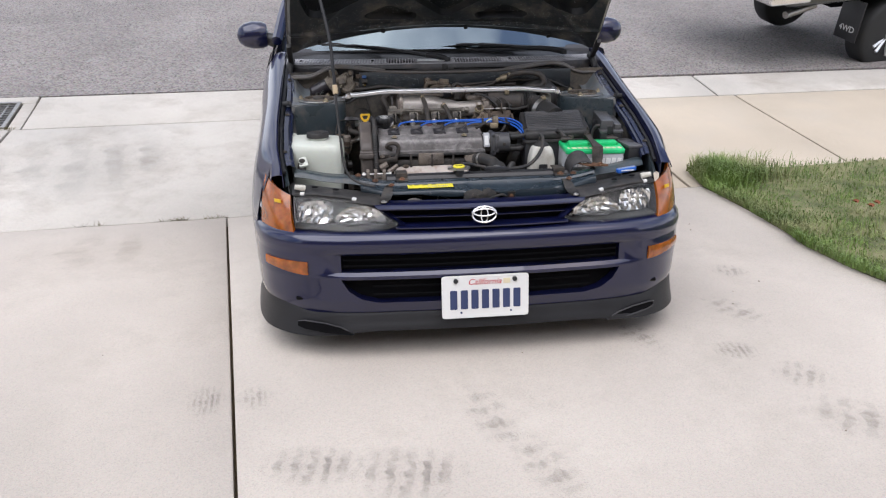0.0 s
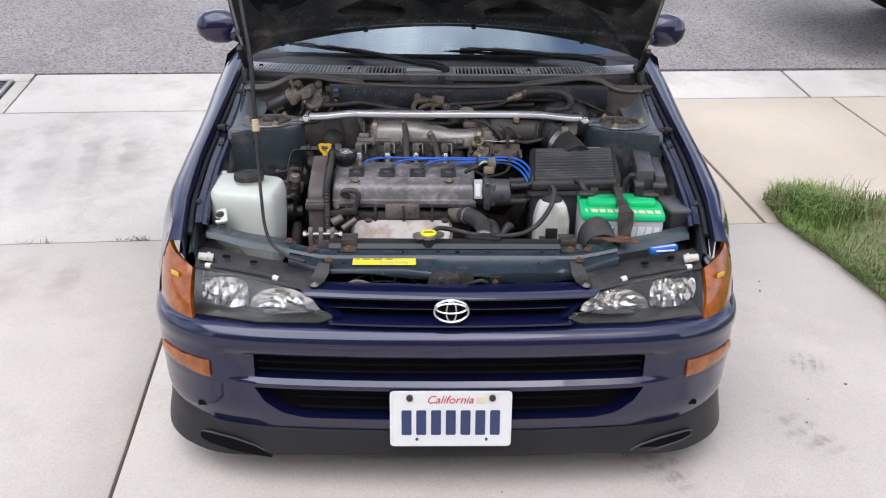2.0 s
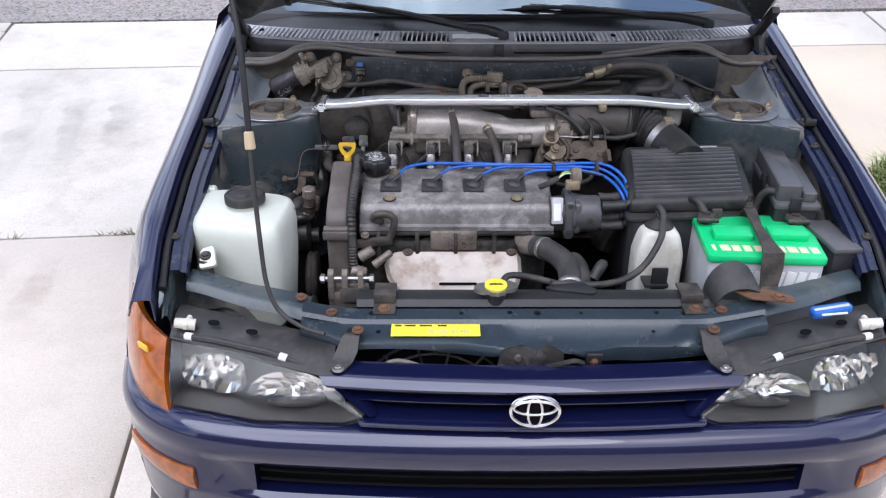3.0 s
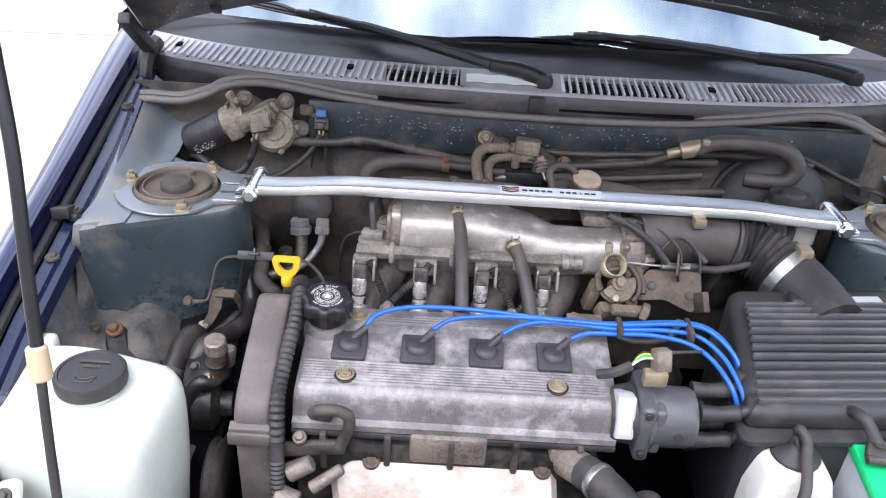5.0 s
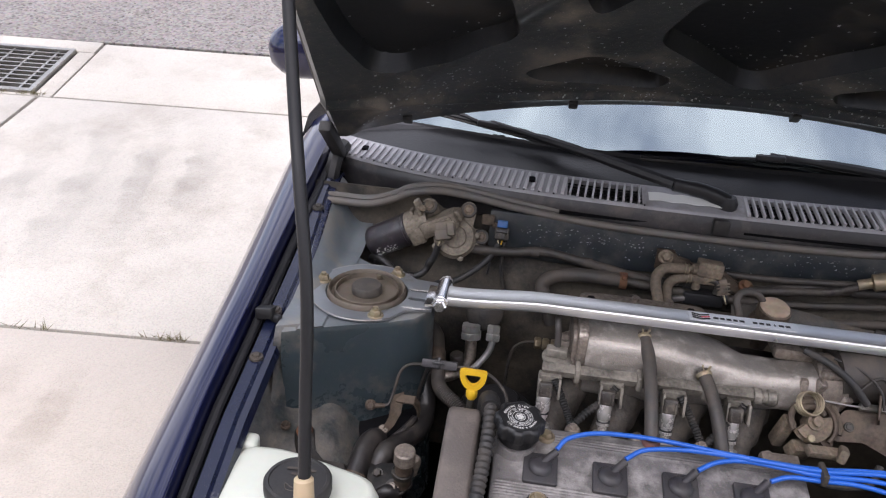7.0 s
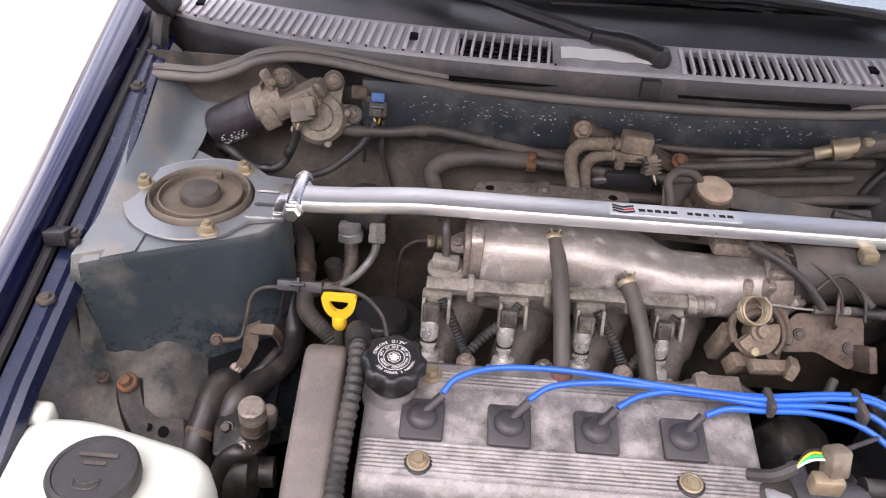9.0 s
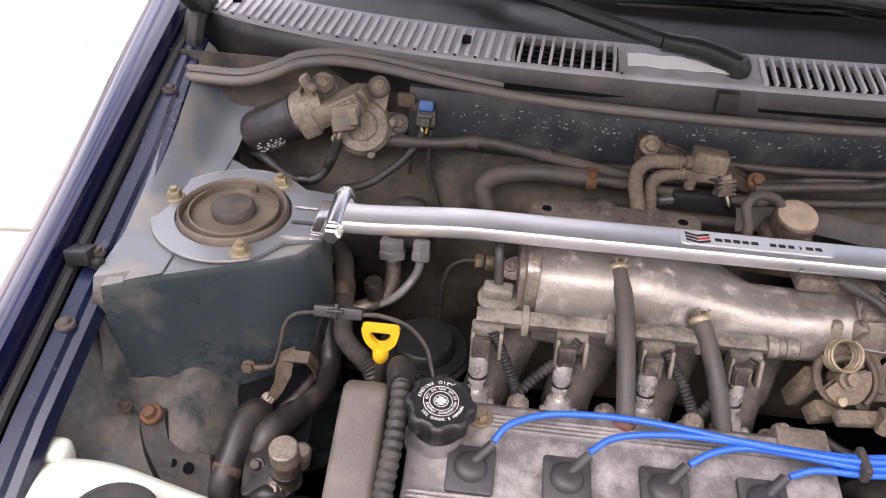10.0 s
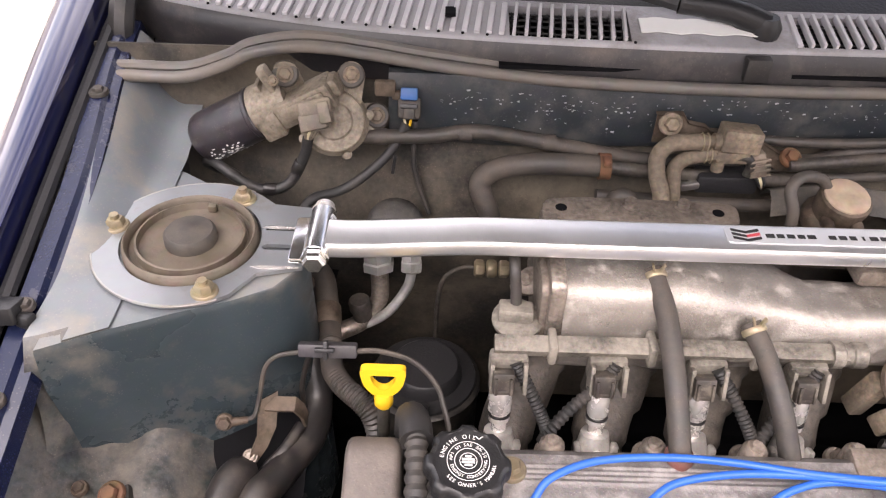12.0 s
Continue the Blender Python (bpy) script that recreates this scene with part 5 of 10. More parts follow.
def frame_grid(na, ns):
    """The frame's sheet: a grid whose corners near an opening's outline are pulled onto it."""
    aa, ss = np.meshgrid(np.linspace(-0.985, 0.985, na), np.linspace(0.098, 0.945, ns), indexing="ij")
    half = np.interp(ss, [0, 0.2, 0.6, 0.85, 0.93, 0.96], [0.69, 0.685, 0.655, 0.62, 0.55, 0.40])
    px, py = (aa * half).ravel(), ss.ravel()
    state = np.zeros(px.size)
    nx, ny = px.copy(), py.copy()
    for bay in BAYS:
        A = np.array(bay)
        E = np.roll(A, -1, 0) - A
        wx, wy = px[:, None] - A[None, :, 0], py[:, None] - A[None, :, 1]
        t = np.clip((wx * E[:, 0] + wy * E[:, 1]) / np.maximum((E ** 2).sum(1), 1e-12), 0, 1)
        dx, dy = wx - E[:, 0] * t, wy - E[:, 1] * t
        d = np.hypot(dx, dy)
        k = d.argmin(1)
        i = np.arange(px.size)
        y1, y2 = A[:, 1], A[:, 1] + E[:, 1]
        cross = ((y1[None] > py[:, None]) != (y2[None] > py[:, None])) & (px[:, None] < E[:, 0] * (py[:, None] - y1) / np.where(np.abs(E[:, 1]) < 1e-9, 1e-9, E[:, 1]) + A[:, 0])
        inn = cross.sum(1) % 2 == 1
        near = d[i, k] < 0.0042
        state[inn & ~near] = 1
        nx[near], ny[near] = (px - dx[i, k])[near], (py - dy[i, k])[near]
        shelf = inn & ~near & (d[i, k] < 0.0105)
        pull = 1 - 0.0082 / np.maximum(d[i, k], 1e-6)
        nx[shelf], ny[shelf] = (px - dx[i, k] * pull)[shelf], (py - dy[i, k] * pull)[shelf]
    hx = np.interp(ny, [0, 0.2, 0.6, 0.85, 0.93, 0.96], [0.69, 0.685, 0.655, 0.62, 0.55, 0.40])
    na_ = nx / hx
    drop = frame_drop(na_, ny, nx, state)
    crown = 0.13 * (1 - (nx / 0.69) ** 2) * (1 - 0.25 * ny)
    bt = np.clip((ny - 0.75) / 0.21, 0, 1)
    h = crown - 0.05 * bt * bt * (3 - 2 * bt) + 0.026 - drop
    co = np.stack([nx, HINGE.y + HU.y * ny + HN.y * h, HINGE.z + HU.z * ny + HN.z * h], 1)
    idx = np.arange(na * ns).reshape(na, ns)
    quads = np.stack([idx[:-1, :-1], idx[1:, :-1], idx[1:, 1:], idx[:-1, 1:]], -1).reshape(-1, 4)
    return co, quads, state


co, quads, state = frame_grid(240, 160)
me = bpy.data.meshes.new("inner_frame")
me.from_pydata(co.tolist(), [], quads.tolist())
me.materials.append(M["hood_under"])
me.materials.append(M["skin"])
# faces inside the openings get a darker colour than the frame
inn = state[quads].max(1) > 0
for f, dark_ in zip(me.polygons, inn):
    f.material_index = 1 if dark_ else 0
me.shade_smooth()
me.set_sharp_from_angle(angle=radians(38))
inner_frame = new("inner_frame", me)
inner_frame.parent = bonnet
tagged(inner_frame, "dusty dark pressed steel frame with rounded openings", "")


def under(a, s, proud=0.0):
    x = a * hood_half(s)
    deep = 1.0 if any(inside((x, s), b) > 0 for b in BAYS) else 0.0
    return hood_at(a, s, float(frame_drop(np.float64(a), np.float64(s), np.float64(x), deep)) + proud)


rs = random.Random(12)
bm = B()
for i in range(900):
    a, s = rs.uniform(-0.9, 0.9), 0.125 + 0.15 * rs.random() ** 1.5 + (0.3 * rs.random() if i % 4 == 0 else 0)
    w, h = rs.uniform(0.0006, 0.0020) / 0.69, rs.uniform(0.0006, 0.0018)
    bm.faces.new([bm.verts.new(under(a + p * w, s + q * h + p * rs.uniform(-0.001, 0.001), 0.0012)) for p, q in ((-1, -1), (1, -1), (1, 1), (-1, 1))])
part("paint_speckle", bm, "fleck", bonnet, "pale dried flecks", flat=True, kind="stuff")
for x, s in ((-0.27, 0.106), (0.10, 0.104), (0.47, 0.108), (-0.55, 0.112)):
    bm = B()
    box(bm, hood_at(x / 0.69, s, 0.036), (0.016, 0.022, 0.014), 0.003, turn(-40, 0, 0))
    part("clip", bm, "black_dusty", bonnet)
for sx in (-1, 1):
    bm = B()
    tube(bm, [(sx * 0.672, 1.07, 0.915), (sx * 0.68, 1.04, 0.90), (sx * 0.684, 1.02, 0.86), (sx * 0.684, 1.04, 0.82)], 0.014, 8)
    box(bm, (sx * 0.684, 1.05, 0.83), (0.02, 0.07, 0.05), 0.004)
    box(bm, (sx * 0.675, 1.00, 0.945), (0.022, 0.13, 0.02), 0.004, turn(-40, 0, 0))
    part("hinge", bm, "black_dusty", bonnet, "dark steel bonnet hinge")
    bm = B()
    tube(bm, [hood_at(sx * 0.985, s, 0.012) for s in lin(0.095, 0.86, 14)], 0.007, 8, 1)
    part("edge_seal", bm, "rubber", bonnet)

prop = thing("prop_rod", (-0.40, 0.13, 0.59), "black bonnet prop rod with a tan plastic clip", "prop rod")
bm = B()
tube(bm, [(-0.36, 0.10, 0.590), (-0.395, 0.112, 0.594), (-0.430, 0.126, 0.608), (-0.452, 0.138, 0.630), (-0.465, 0.150, 0.670), (-0.471, 0.166, 0.735), (-0.477, 0.190, 0.820), (-0.481, 0.212, 0.897)], 0.0042, 10)
part("lower_rod", bm, "black_dusty", prop)
part("grip", tube(B(), [(-0.481, 0.214, 0.905), (-0.485, 0.234, 0.975), (-0.492, 0.266, 1.065), (-0.507, 0.300, 1.145), (-0.520, 0.330, 1.205), (-0.536, 0.368, 1.30), (-0.545, 0.395, 1.38), (-0.550, 0.42, 1.45)], 0.0056, 12), "lip", prop, "rubber sleeved upper rod")
part("clip", rod(B(), (-0.480, 0.210, 0.890), (-0.482, 0.217, 0.920), 0.0095, 0.0085, 12, 0.002), "tan", prop, "tan plastic clip")

# ---- engine bay: sheet metal ----
bm = B()
sheet(bm, lin(-0.74, 0.74, 30), lin(0, 1, 10), lambda x, v: (x, interp(v, [(0, 0.96), (0.4, 0.955), (0.55, 0.93), (0.75, 0.95), (1, 0.965)]) + 0.030 * smooth_step(-0.36, -0.41, x) * smooth_step(0.5, 0.8, v), 0.35 + v * 0.52), thick=0.004)
firewall = part("firewall", bm, "firewall", car, "dirty dark firewall with dried specks")
bm = B()
sheet(bm, lin(-0.385, 0.55, 40), [0, 1, 2, 3, 4], lambda x, k: (x, 0.9435 - (0, 0.004, 0.005, 0.004, 0)[int(k)] + 0.002 * math.sin(x * 30), (0.800 + 0.012 * math.sin(x * 7), 0.808 + 0.012 * math.sin(x * 7), 0.835, 0.858, 0.870)[int(k)]), back=(0, 0.012, 0))
part("pressed_panel", bm, "slate", firewall, "dark teal pressed strip with fine pale specks")
rs = random.Random(3)
bm = B()
for i in range(300):
    x = rs.uniform(-0.33, 0.42)
    z = rs.choice((rs.uniform(0.812, 0.858), rs.uniform(0.835, 0.857)))
    w, h = rs.uniform(0.0004, 0.0020), rs.uniform(0.0002, 0.0006)
    q = [bm.verts.new((x + a * w, 0.9352, z + b * h + a * rs.uniform(-0.001, 0.001))) for a, b in ((-1, -1), (1, -1), (1, 1), (-1, 1))]
    bm.faces.new(q)
part("paint_speckle", bm, "fleck", firewall, "pale dried flecks", flat=True, kind="stuff")

def cowl_y(x, v):
    return 0.945 + v * 0.070 + 0.055 * (x / 0.7) ** 2 + 0.07 * (x / 0.7) ** 4


def cowl_z(x, v):
    return 0.903 - 0.006 * (x / 0.7) ** 2 + 0.016 * v - 0.010 * (1 - smooth_step(0, 0.14, v))


SEALLINE = [(-0.712, 0.985, 0.834), (-0.66, 0.958, 0.850), (-0.60, 0.955, 0.852), (-0.555, 0.955, 0.867), (-0.528, 0.955, 0.881), (-0.485, 0.953, 0.891), (-0.45, 0.951, 0.892), (-0.41, 0.950, 0.888), (-0.33, 0.948, 0.877), (-0.2, 0.942, 0.868), (0, 0.938, 0.866)]
bm = B()
line = SEALLINE + [(-x, y, z) for x, y, z in reversed(SEALLINE[:-1])]
tube(bm, line, 0.0064, 10, 6)
tube(bm, [(x, y + 0.012, z + 0.006) for x, y, z in line], 0.006, 8, 6)
part("bay_seal", bm, "seal", car, "dusty grey rubber seal along the firewall")
bm = B()
sheet(bm, lin(-0.70, 0.70, 40), [0, 1, 2, 3], lambda x, k: (x, cowl_y(x, 0.0) + (0.004, -0.003, 0.001, 0.0052)[int(k)], (0.846, 0.878, 0.893, cowl_z(x, 0.09) - 0.0005)[int(k)]))
part("cowl_front", bm, "cowl_front", car, "dark lower cowl panel")

# cowl grille
OPEN = [(-0.262, -0.138), (0.037, 0.24), (0.325, 0.47)]


def is_open(x, v):
    return any(a < x < b for a, b in OPEN) and 0.18 < v < 0.86


bm = B()
cowl_x = sorted(set([round(x, 4) for x in lin(-0.70, 0.70, 70)] + [v for o in OPEN for v in o]))
sheet(bm, cowl_x, [0.09, 0.12, 0.15, 0.18, 0.86, 0.92, 1.0], lambda x, v: (x, cowl_y(x, v), cowl_z(x, v)), skip=is_open, back=(0, 0, -0.012))
cowl = part("cowl_grille", bm, "cowl", car, "faded grey plastic cowl grille with slots")
x = -0.668
rib_mesh = {}
for kind_, w, h, m_ in (("open", 0.0036, 0.008, "cowl_rib"), ("closed", 0.0058, 0.005, "cowl_rib")):
    rib = B()
    box(rib, (0, 0, 0), (w, 0.050, h), 0.001)
    bmesh.ops.recalc_face_normals(rib, faces=rib.faces)
    rib_mesh[kind_] = bpy.data.meshes.new("rib")
    rib.to_mesh(rib_mesh[kind_])
    rib.free()
    rib_mesh[kind_].materials.append(M[m_])
while x < 0.67:
    if not (-0.132 < x < 0.03):
        r = new("rib", rib_mesh["open" if is_open(x, 0.5) else "closed"])
        r.parent = cowl
        r.matrix_basis = Matrix.Translation((x, cowl_y(x, 0.52), cowl_z(x, 0.52) + 0.0012)) @ turn(13, 0, 16 * (x / 0.7)).to_4x4()
    x += 0.0125
for a, b in OPEN:
    c = (a + b) / 2
    # near-black plate stands in for the shade under the slot
    bm = B()
    box(bm, (c, cowl_y(c, 0.5), cowl_z(c, 0.5) - 0.030), (b - a + 0.02, 0.08, 0.004))
    mesh_ = part("slot_shade_plate", bm, "dark", cowl)
    bm = B()
    for k in range(5):
        v = 0.24 + k * 0.14
        tube(bm, [(x, cowl_y(x, v), cowl_z(x, v) - 0.0065) for x in lin(a, b, 8)], 0.0013, 4, 1, smooth=False)
    for k in range(int((b - a) / 0.0063)):
        x = a + 0.004 + k * 0.0063
        tube(bm, [(x, cowl_y(x, v), cowl_z(x, v) - 0.0075) for v in (0.18, 0.5, 0.86)], 0.0009, 4, 1, smooth=False)
    part("screen_wire", bm, "black", mesh_, "fine black insect screen", flat=True)
x = -0.66
while x < 0.66:
    if not is_open(x, 0.5) and not (-0.132 < x < 0.03):
        part("pinhole", lathe(B(), (x, cowl_y(x, 0.145), cowl_z(x, 0.145) + 0.0006), (0, -0.5, 1), [(0.0017, 0), (0.0017, 0.0006)], 8), "dark", cowl)
    x += 0.025
for x in (-0.634, -0.323, 0.285):
    part("slot", box(B(), (x, cowl_y(x, 0.55), cowl_z(x, 0.55) + 0.0035), (0.011, 0.018, 0.004)), "dark", cowl)
part("clip", box(B(), (-0.011, 0.943, 0.888), (0.026, 0.014, 0.026), 0.003), "black_dusty", cowl)
bm = B()
sheet(bm, lin(-0.128, 0.0, 16), lin(0, 1, 3), lambda x, v: (x, cowl_y(x, 0.34 + 0.03 * math.sin(x * 160) + v * (0.34 - 1.6 * max(0.0, x + 0.07))), cowl_z(x, 0.42 + 0.3 * v) + 0.0022), thick=0.001)
part("bare_patch", bm, "white", cowl, "pale worn patch on the cowl")
bm = B()
sheet(bm, lin(-0.73, 0.73, 30), [0, 1, 2, 3], lambda x, k: (x, cowl_y(x, 1.0) - 0.004 + ((1.085 + 0.15 * (x / 0.735) ** 2) - cowl_y(x, 1.0)) * k / 3, cowl_z(x, 1.0) + (-0.004, 0.006, 0.014, 0.022)[int(k)]))
part("screen_lower_trim", bm, "black", car, "black trim at the foot of the windscreen")


def wiper(pivot, elbow, tip, blade_a, blade_b):
    w = thing("wiper", pivot, "black windscreen wiper resting on the glass", "wiper", "windscreen wipers")
    p, e, t = Vector(pivot), Vector(elbow), Vector(tip)
    bm = B()
    tube(bm, [p, p.lerp(e, 0.45) + Vector((0, 0, 0.005)), e], [0.0135, 0.0125, 0.0112], 10, 8)
    lathe(bm, p - Vector((0, 0, 0.012)), (0, 0, 1), [(0.016, 0), (0.017, 0.012), (0.012, 0.022)], 16)
    part("arm", bm, "lip", w)
    hook = t + Vector((0, 0.006, 0.012))
    part("arm_rod", tube(B(), [e, e.lerp(hook, 0.5) + Vector((0, 0, 0.003)), hook], [0.0098, 0.0085, 0.0055], 8, 8), "lip", w)
    a, b = Vector(blade_a), Vector(blade_b)
    bm = B()
    tube(bm, [a, a.lerp(b, 0.5) + Vector((0, 0, 0.001)), b], 0.0034, 6, 6)
    blade = part("blade", bm, "lip", w)
    up = Vector((0, 0, 1))
    bm = B()
    tube(bm, [a.lerp(b, 0.10) + up * 0.002, a.lerp(b, 0.28) + up * 0.007, t + up * 0.007, a.lerp(b, 0.72) + up * 0.007, a.lerp(b, 0.90) + up * 0.002], 0.0032, 6, 6)
    part("blade_bow", bm, "lip", blade)
    part("blade_holder", box(B(), t + up * 0.009, (0.050, 0.012, 0.012), 0.004, turn(0, math.degrees(math.atan2(a.z - b.z, b.x - a.x)), 0)), "lip", blade)
    part("blade_rubber", tube(B(), [a - up * 0.005, b - up * 0.005], 0.0028, 6), "rubber", w)


wiper((0.0, 0.980, 0.918), (-0.089, 0.994, 0.934), (-0.410, 1.112, 0.958), (-0.545, 1.150, 0.976), (-0.280, 1.082, 0.954))
wiper((0.545, 1.050, 0.935), (0.38, 1.076, 0.950), (0.080, 1.085, 0.958), (-0.139, 1.082, 0.948), (0.335, 1.095, 0.958))

# inner wings with the strut towers
TOWER_TOP = [(-0.648, 0.632), (-0.622, 0.645), (-0.596, 0.658), (-0.554, 0.676), (-0.505, 0.695), (-0.472, 0.713), (-0.456, 0.736), (-0.450, 0.766), (-0.457, 0.796), (-0.487, 0.815), (-0.545, 0.850), (-0.598, 0.885), (-0.612, 0.902), (-0.620, 0.94), (-0.622, 0.985)]


def tower(sx, label):
    bm = B()
    rings = []
    for z, k in ((0.7815, 1.0), (0.7795, 1.006), (0.773, 1.010), (0.74, 1.012), (0.69, 1.012), (0.64, 1.016), (0.55, 1.03), (0.42, 1.05)):
        ring = []
        for i, (x, y) in enumerate(TOWER_TOP):
            cx, cy = -0.648, 0.80
            soft = 0.004 * math.sin(i * 1.7 + z * 40) if 0.6 < z < 0.76 else 0.0
            ring.append(bm.verts.new((-sx * (cx + (x - cx) * k), cy + (y - cy) * k + soft, z + (0.22 * max(0.0, y - 0.90) if z > 0.70 else 0.0))))
        rings.append(ring)
    for p, q in zip(rings, rings[1:]):
        for i in range(len(TOWER_TOP) - 1):
            bm.faces.new((p[i], p[i + 1], q[i + 1], q[i]))
    v1, v2 = bm.verts.new((sx * 0.648, 0.902, 0.7819)), bm.verts.new((sx * 0.648, 0.985, 0.8002))
    bm.faces.new(rings[0][:13] + [v1])
    bm.faces.new(rings[0][12:] + [v2, v1])
    wing = part("strut_tower", bm, ["bay", "bay_top_sheen"], car, label, angle=60)
    # level top faces take the lighter paint with the sky sheen in it
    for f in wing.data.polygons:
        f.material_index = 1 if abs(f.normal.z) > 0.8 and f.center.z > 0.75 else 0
    # the top of the wing beside it: level, then rising to the flange, its front rounded over
    bm = B()
    FRONT = [(0.596, 0.658), (0.648, 0.632), (0.676, 0.622)]

    def wing_at(b, t):
        x = 0.596 + 0.064 * t
        front = interp(x, FRONT)
        y = front + (1.03 - front) * max(b, 0.0)
        up = smooth_step(0.25, 1, t)
        base = 0.7838 + 0.225 * max(0.0, y - 0.90)
        z = base * (1 - up) + max(base, fender_z(y) - 0.034) * up if y > 0.64 else base + (fender_z(y) - 0.034 - base) * up
        if b < 0:
            a = -b * math.pi / 2
            lead = 0.075 * smooth_step(0.70, 1.0, t)
            z -= (z - 0.640) * math.sin(a) ** 0.8
            y = front - lead * (1 - math.cos(a)) + 0.005 * (1 - smooth_step(0.7, 0.95, t)) * min(1.0, -b * 8)
        x += 0.016 * smooth_step(0.75, 1.0, y) * t
        return (sx * x, y, z)

    sheet(bm, [-1, -0.9, -0.8, -0.7, -0.6, -0.5, -0.4, -0.3, -0.2, -0.12, -0.06, -0.02] + lin(0, 1, 26), lin(0, 1, 12), wing_at)
    wt_ = part("wing_top", bm, ["bay_top_sheen", "apron_dirt"], car, "dusty top of the inner wing, sky sheen painted in grey-blue", angle=70)
    # level faces: paint lightened for sky sheen; turned-down front: dirt
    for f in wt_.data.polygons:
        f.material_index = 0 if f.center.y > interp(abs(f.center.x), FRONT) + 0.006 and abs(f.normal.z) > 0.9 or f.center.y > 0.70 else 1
    bm = B()

    def wall(y, k):
        top = fender_z(y)
        x, z = ((0.696, top - 0.052), (0.690, top - 0.046), (0.684, top - 0.045), (0.680, top - 0.070), (0.682, 0.60), (0.67, 0.30))[int(k)]
        return (sx * (x - inset(y)), y, min(z, top - 0.07) if k == 4 else z)

    sheet(bm, lin(0.16, 1.10, 30), list(range(6)), wall)
    part("inner_wing", bm, "bay", car, "dark grey-green inner wing")
    bm = B()
    sheet(bm, lin(0.24, 1.04, 24), [0, 1, 2, 3, 4, 5], lambda y, k: (sx * ((0.686, 0.684, 0.668, 0.664, 0.655, 0.651)[int(k)] + 0.012 * smooth_step(0.8, 1.0, y) - inset(y)), y, fender_z(y) - (0.042, 0.030, 0.029, 0.034, 0.035, 0.050)[int(k)]))
    part("bolt_flange", bm, "paint_dull", car, "dark blue folded flange with bolts")
    bm = B()
    tube(bm, [(sx * (0.695 - inset(y)), y, fender_z(y) - 0.030) for y in lin(0.20, 1.10, 20)], 0.007, 8, 1)
    part("gap_seal", bm, "black", car, "black seal in the gap beside the fender")
    for y in (0.32, 0.60, 0.925):
        bm = B()
        bolt(bm, (sx * (0.674 + 0.010 * smooth_step(0.8, 1.0, y)), y, fender_z(y) - 0.029), (0, 0, 1), 0.006, 0.006, 0.010)
        part("bolt", bm, "bracket", wing)
    # dirty apron that runs forward from the foot of the tower
    bm = B()
    sheet(bm, lin(0.30, 0.690, 34), lin(0, 1, 24), lambda y, a: (sx * (0.686 - a * 0.20), y, interp(y, [(0.3, 0.52), (0.45, 0.580), (0.54, 0.612), (0.575, 0.632), (0.60, 0.640), (0.66, 0.646), (0.69, 0.655)]) + 0.085 * smooth_step(0.30, 0.0, a) ** 1.6 * smooth_step(0.40, 0.66, y) - 0.10 * smooth_step(0.50, 1.0, a) + 0.012 * noise.noise(Vector((y * 14, a * 4, sx))) + 0.006 * noise.noise(Vector((y * 45, a * 9, sx)))))
    part("apron", bm, "apron_dirt", car, "dirty sheet metal apron in front of the strut tower", angle=80)
    # rubber bonnet stop on the flange
    SM_ = Matrix.Translation((sx * 0.682, 0.668, fender_z(0.668) - 0.020)) @ turn(-14, sx * 6, 0).to_4x4()
    stop = part("rubber_stop", prism(B(), rounded([(-0.014, -0.012), (0.012, -0.013), (0.014, 0.008), (-0.012, 0.010)], 0.003), -0.004, 0.012, SM_, 0.002), "cap_black", wing, "grey-black rubber bonnet stop")
    part("stop_tongue", box(B(), SM_ @ Vector((-sx * 0.016, -0.004, -0.004)), (0.014, 0.012, 0.012), 0.003, turn(-14, 0, sx * 18)), "cap_black", stop)
    bm = B()
    bolt(bm, SM_ @ Vector((-sx * 0.013, 0.006, 0.004)), (0, -0.2, 1), 0.0055, 0.006, 0.008)
    part("bolt", bm, "bracket", stop)
    return wing


tw = tower(-1, "blue-grey strut tower with brown dust")
tower(1, "dark blue-grey strut tower")
bm = B()
box(bm, (-0.648, 0.962, 0.803), (0.030, 0.030, 0.006), 0.002, turn(11, 0, 0))
bolt(bm, (-0.648, 0.962, 0.808), (0, -0.2, 1), 0.008, 0.006, 0.012)
part("bolt", bm, "brown_plate", tw)


STRUT = Vector((0.556, 0.767, 0.7835))


def strut_top(sx):
    c = Vector((sx * STRUT.x, STRUT.y, STRUT.z))
    st = thing("strut_mount", c, "dusty strut mount cup with a plastic cap on the tower", "strut mount", "strut mounts")
    part("cup", lathe(B(), c, (0, 0, 1), [(0.062, 0), (0.0605, 0.010), (0.0585, 0.012), (0.0565, 0.010), (0.0555, 0.003), (0.0505, 0.002), (0.0495, 0.010), (0.0475, 0.0105), (0.0462, 0.004), (0.043, 0.0035), (0.0, 0.0035)], 48, caps=False), "cup_dust", st, "brown dusty metal cup")
    part("cap", lathe(B(), c + Vector((0, 0, 0.003)), (0, 0, 1), [(0.0235, 0), (0.0240, 0.002), (0.0236, 0.010), (0.0210, 0.0130), (0.010, 0.0138), (0.006, 0.0150), (0.001, 0.0152)], 32), "cap_dust", st, "black dusty cap")
    part("notch", box(B(), c + Vector((-0.010 * sx, 0.044, 0.008)), (0.008, 0.007, 0.007), 0.001), "cup_dust", st)


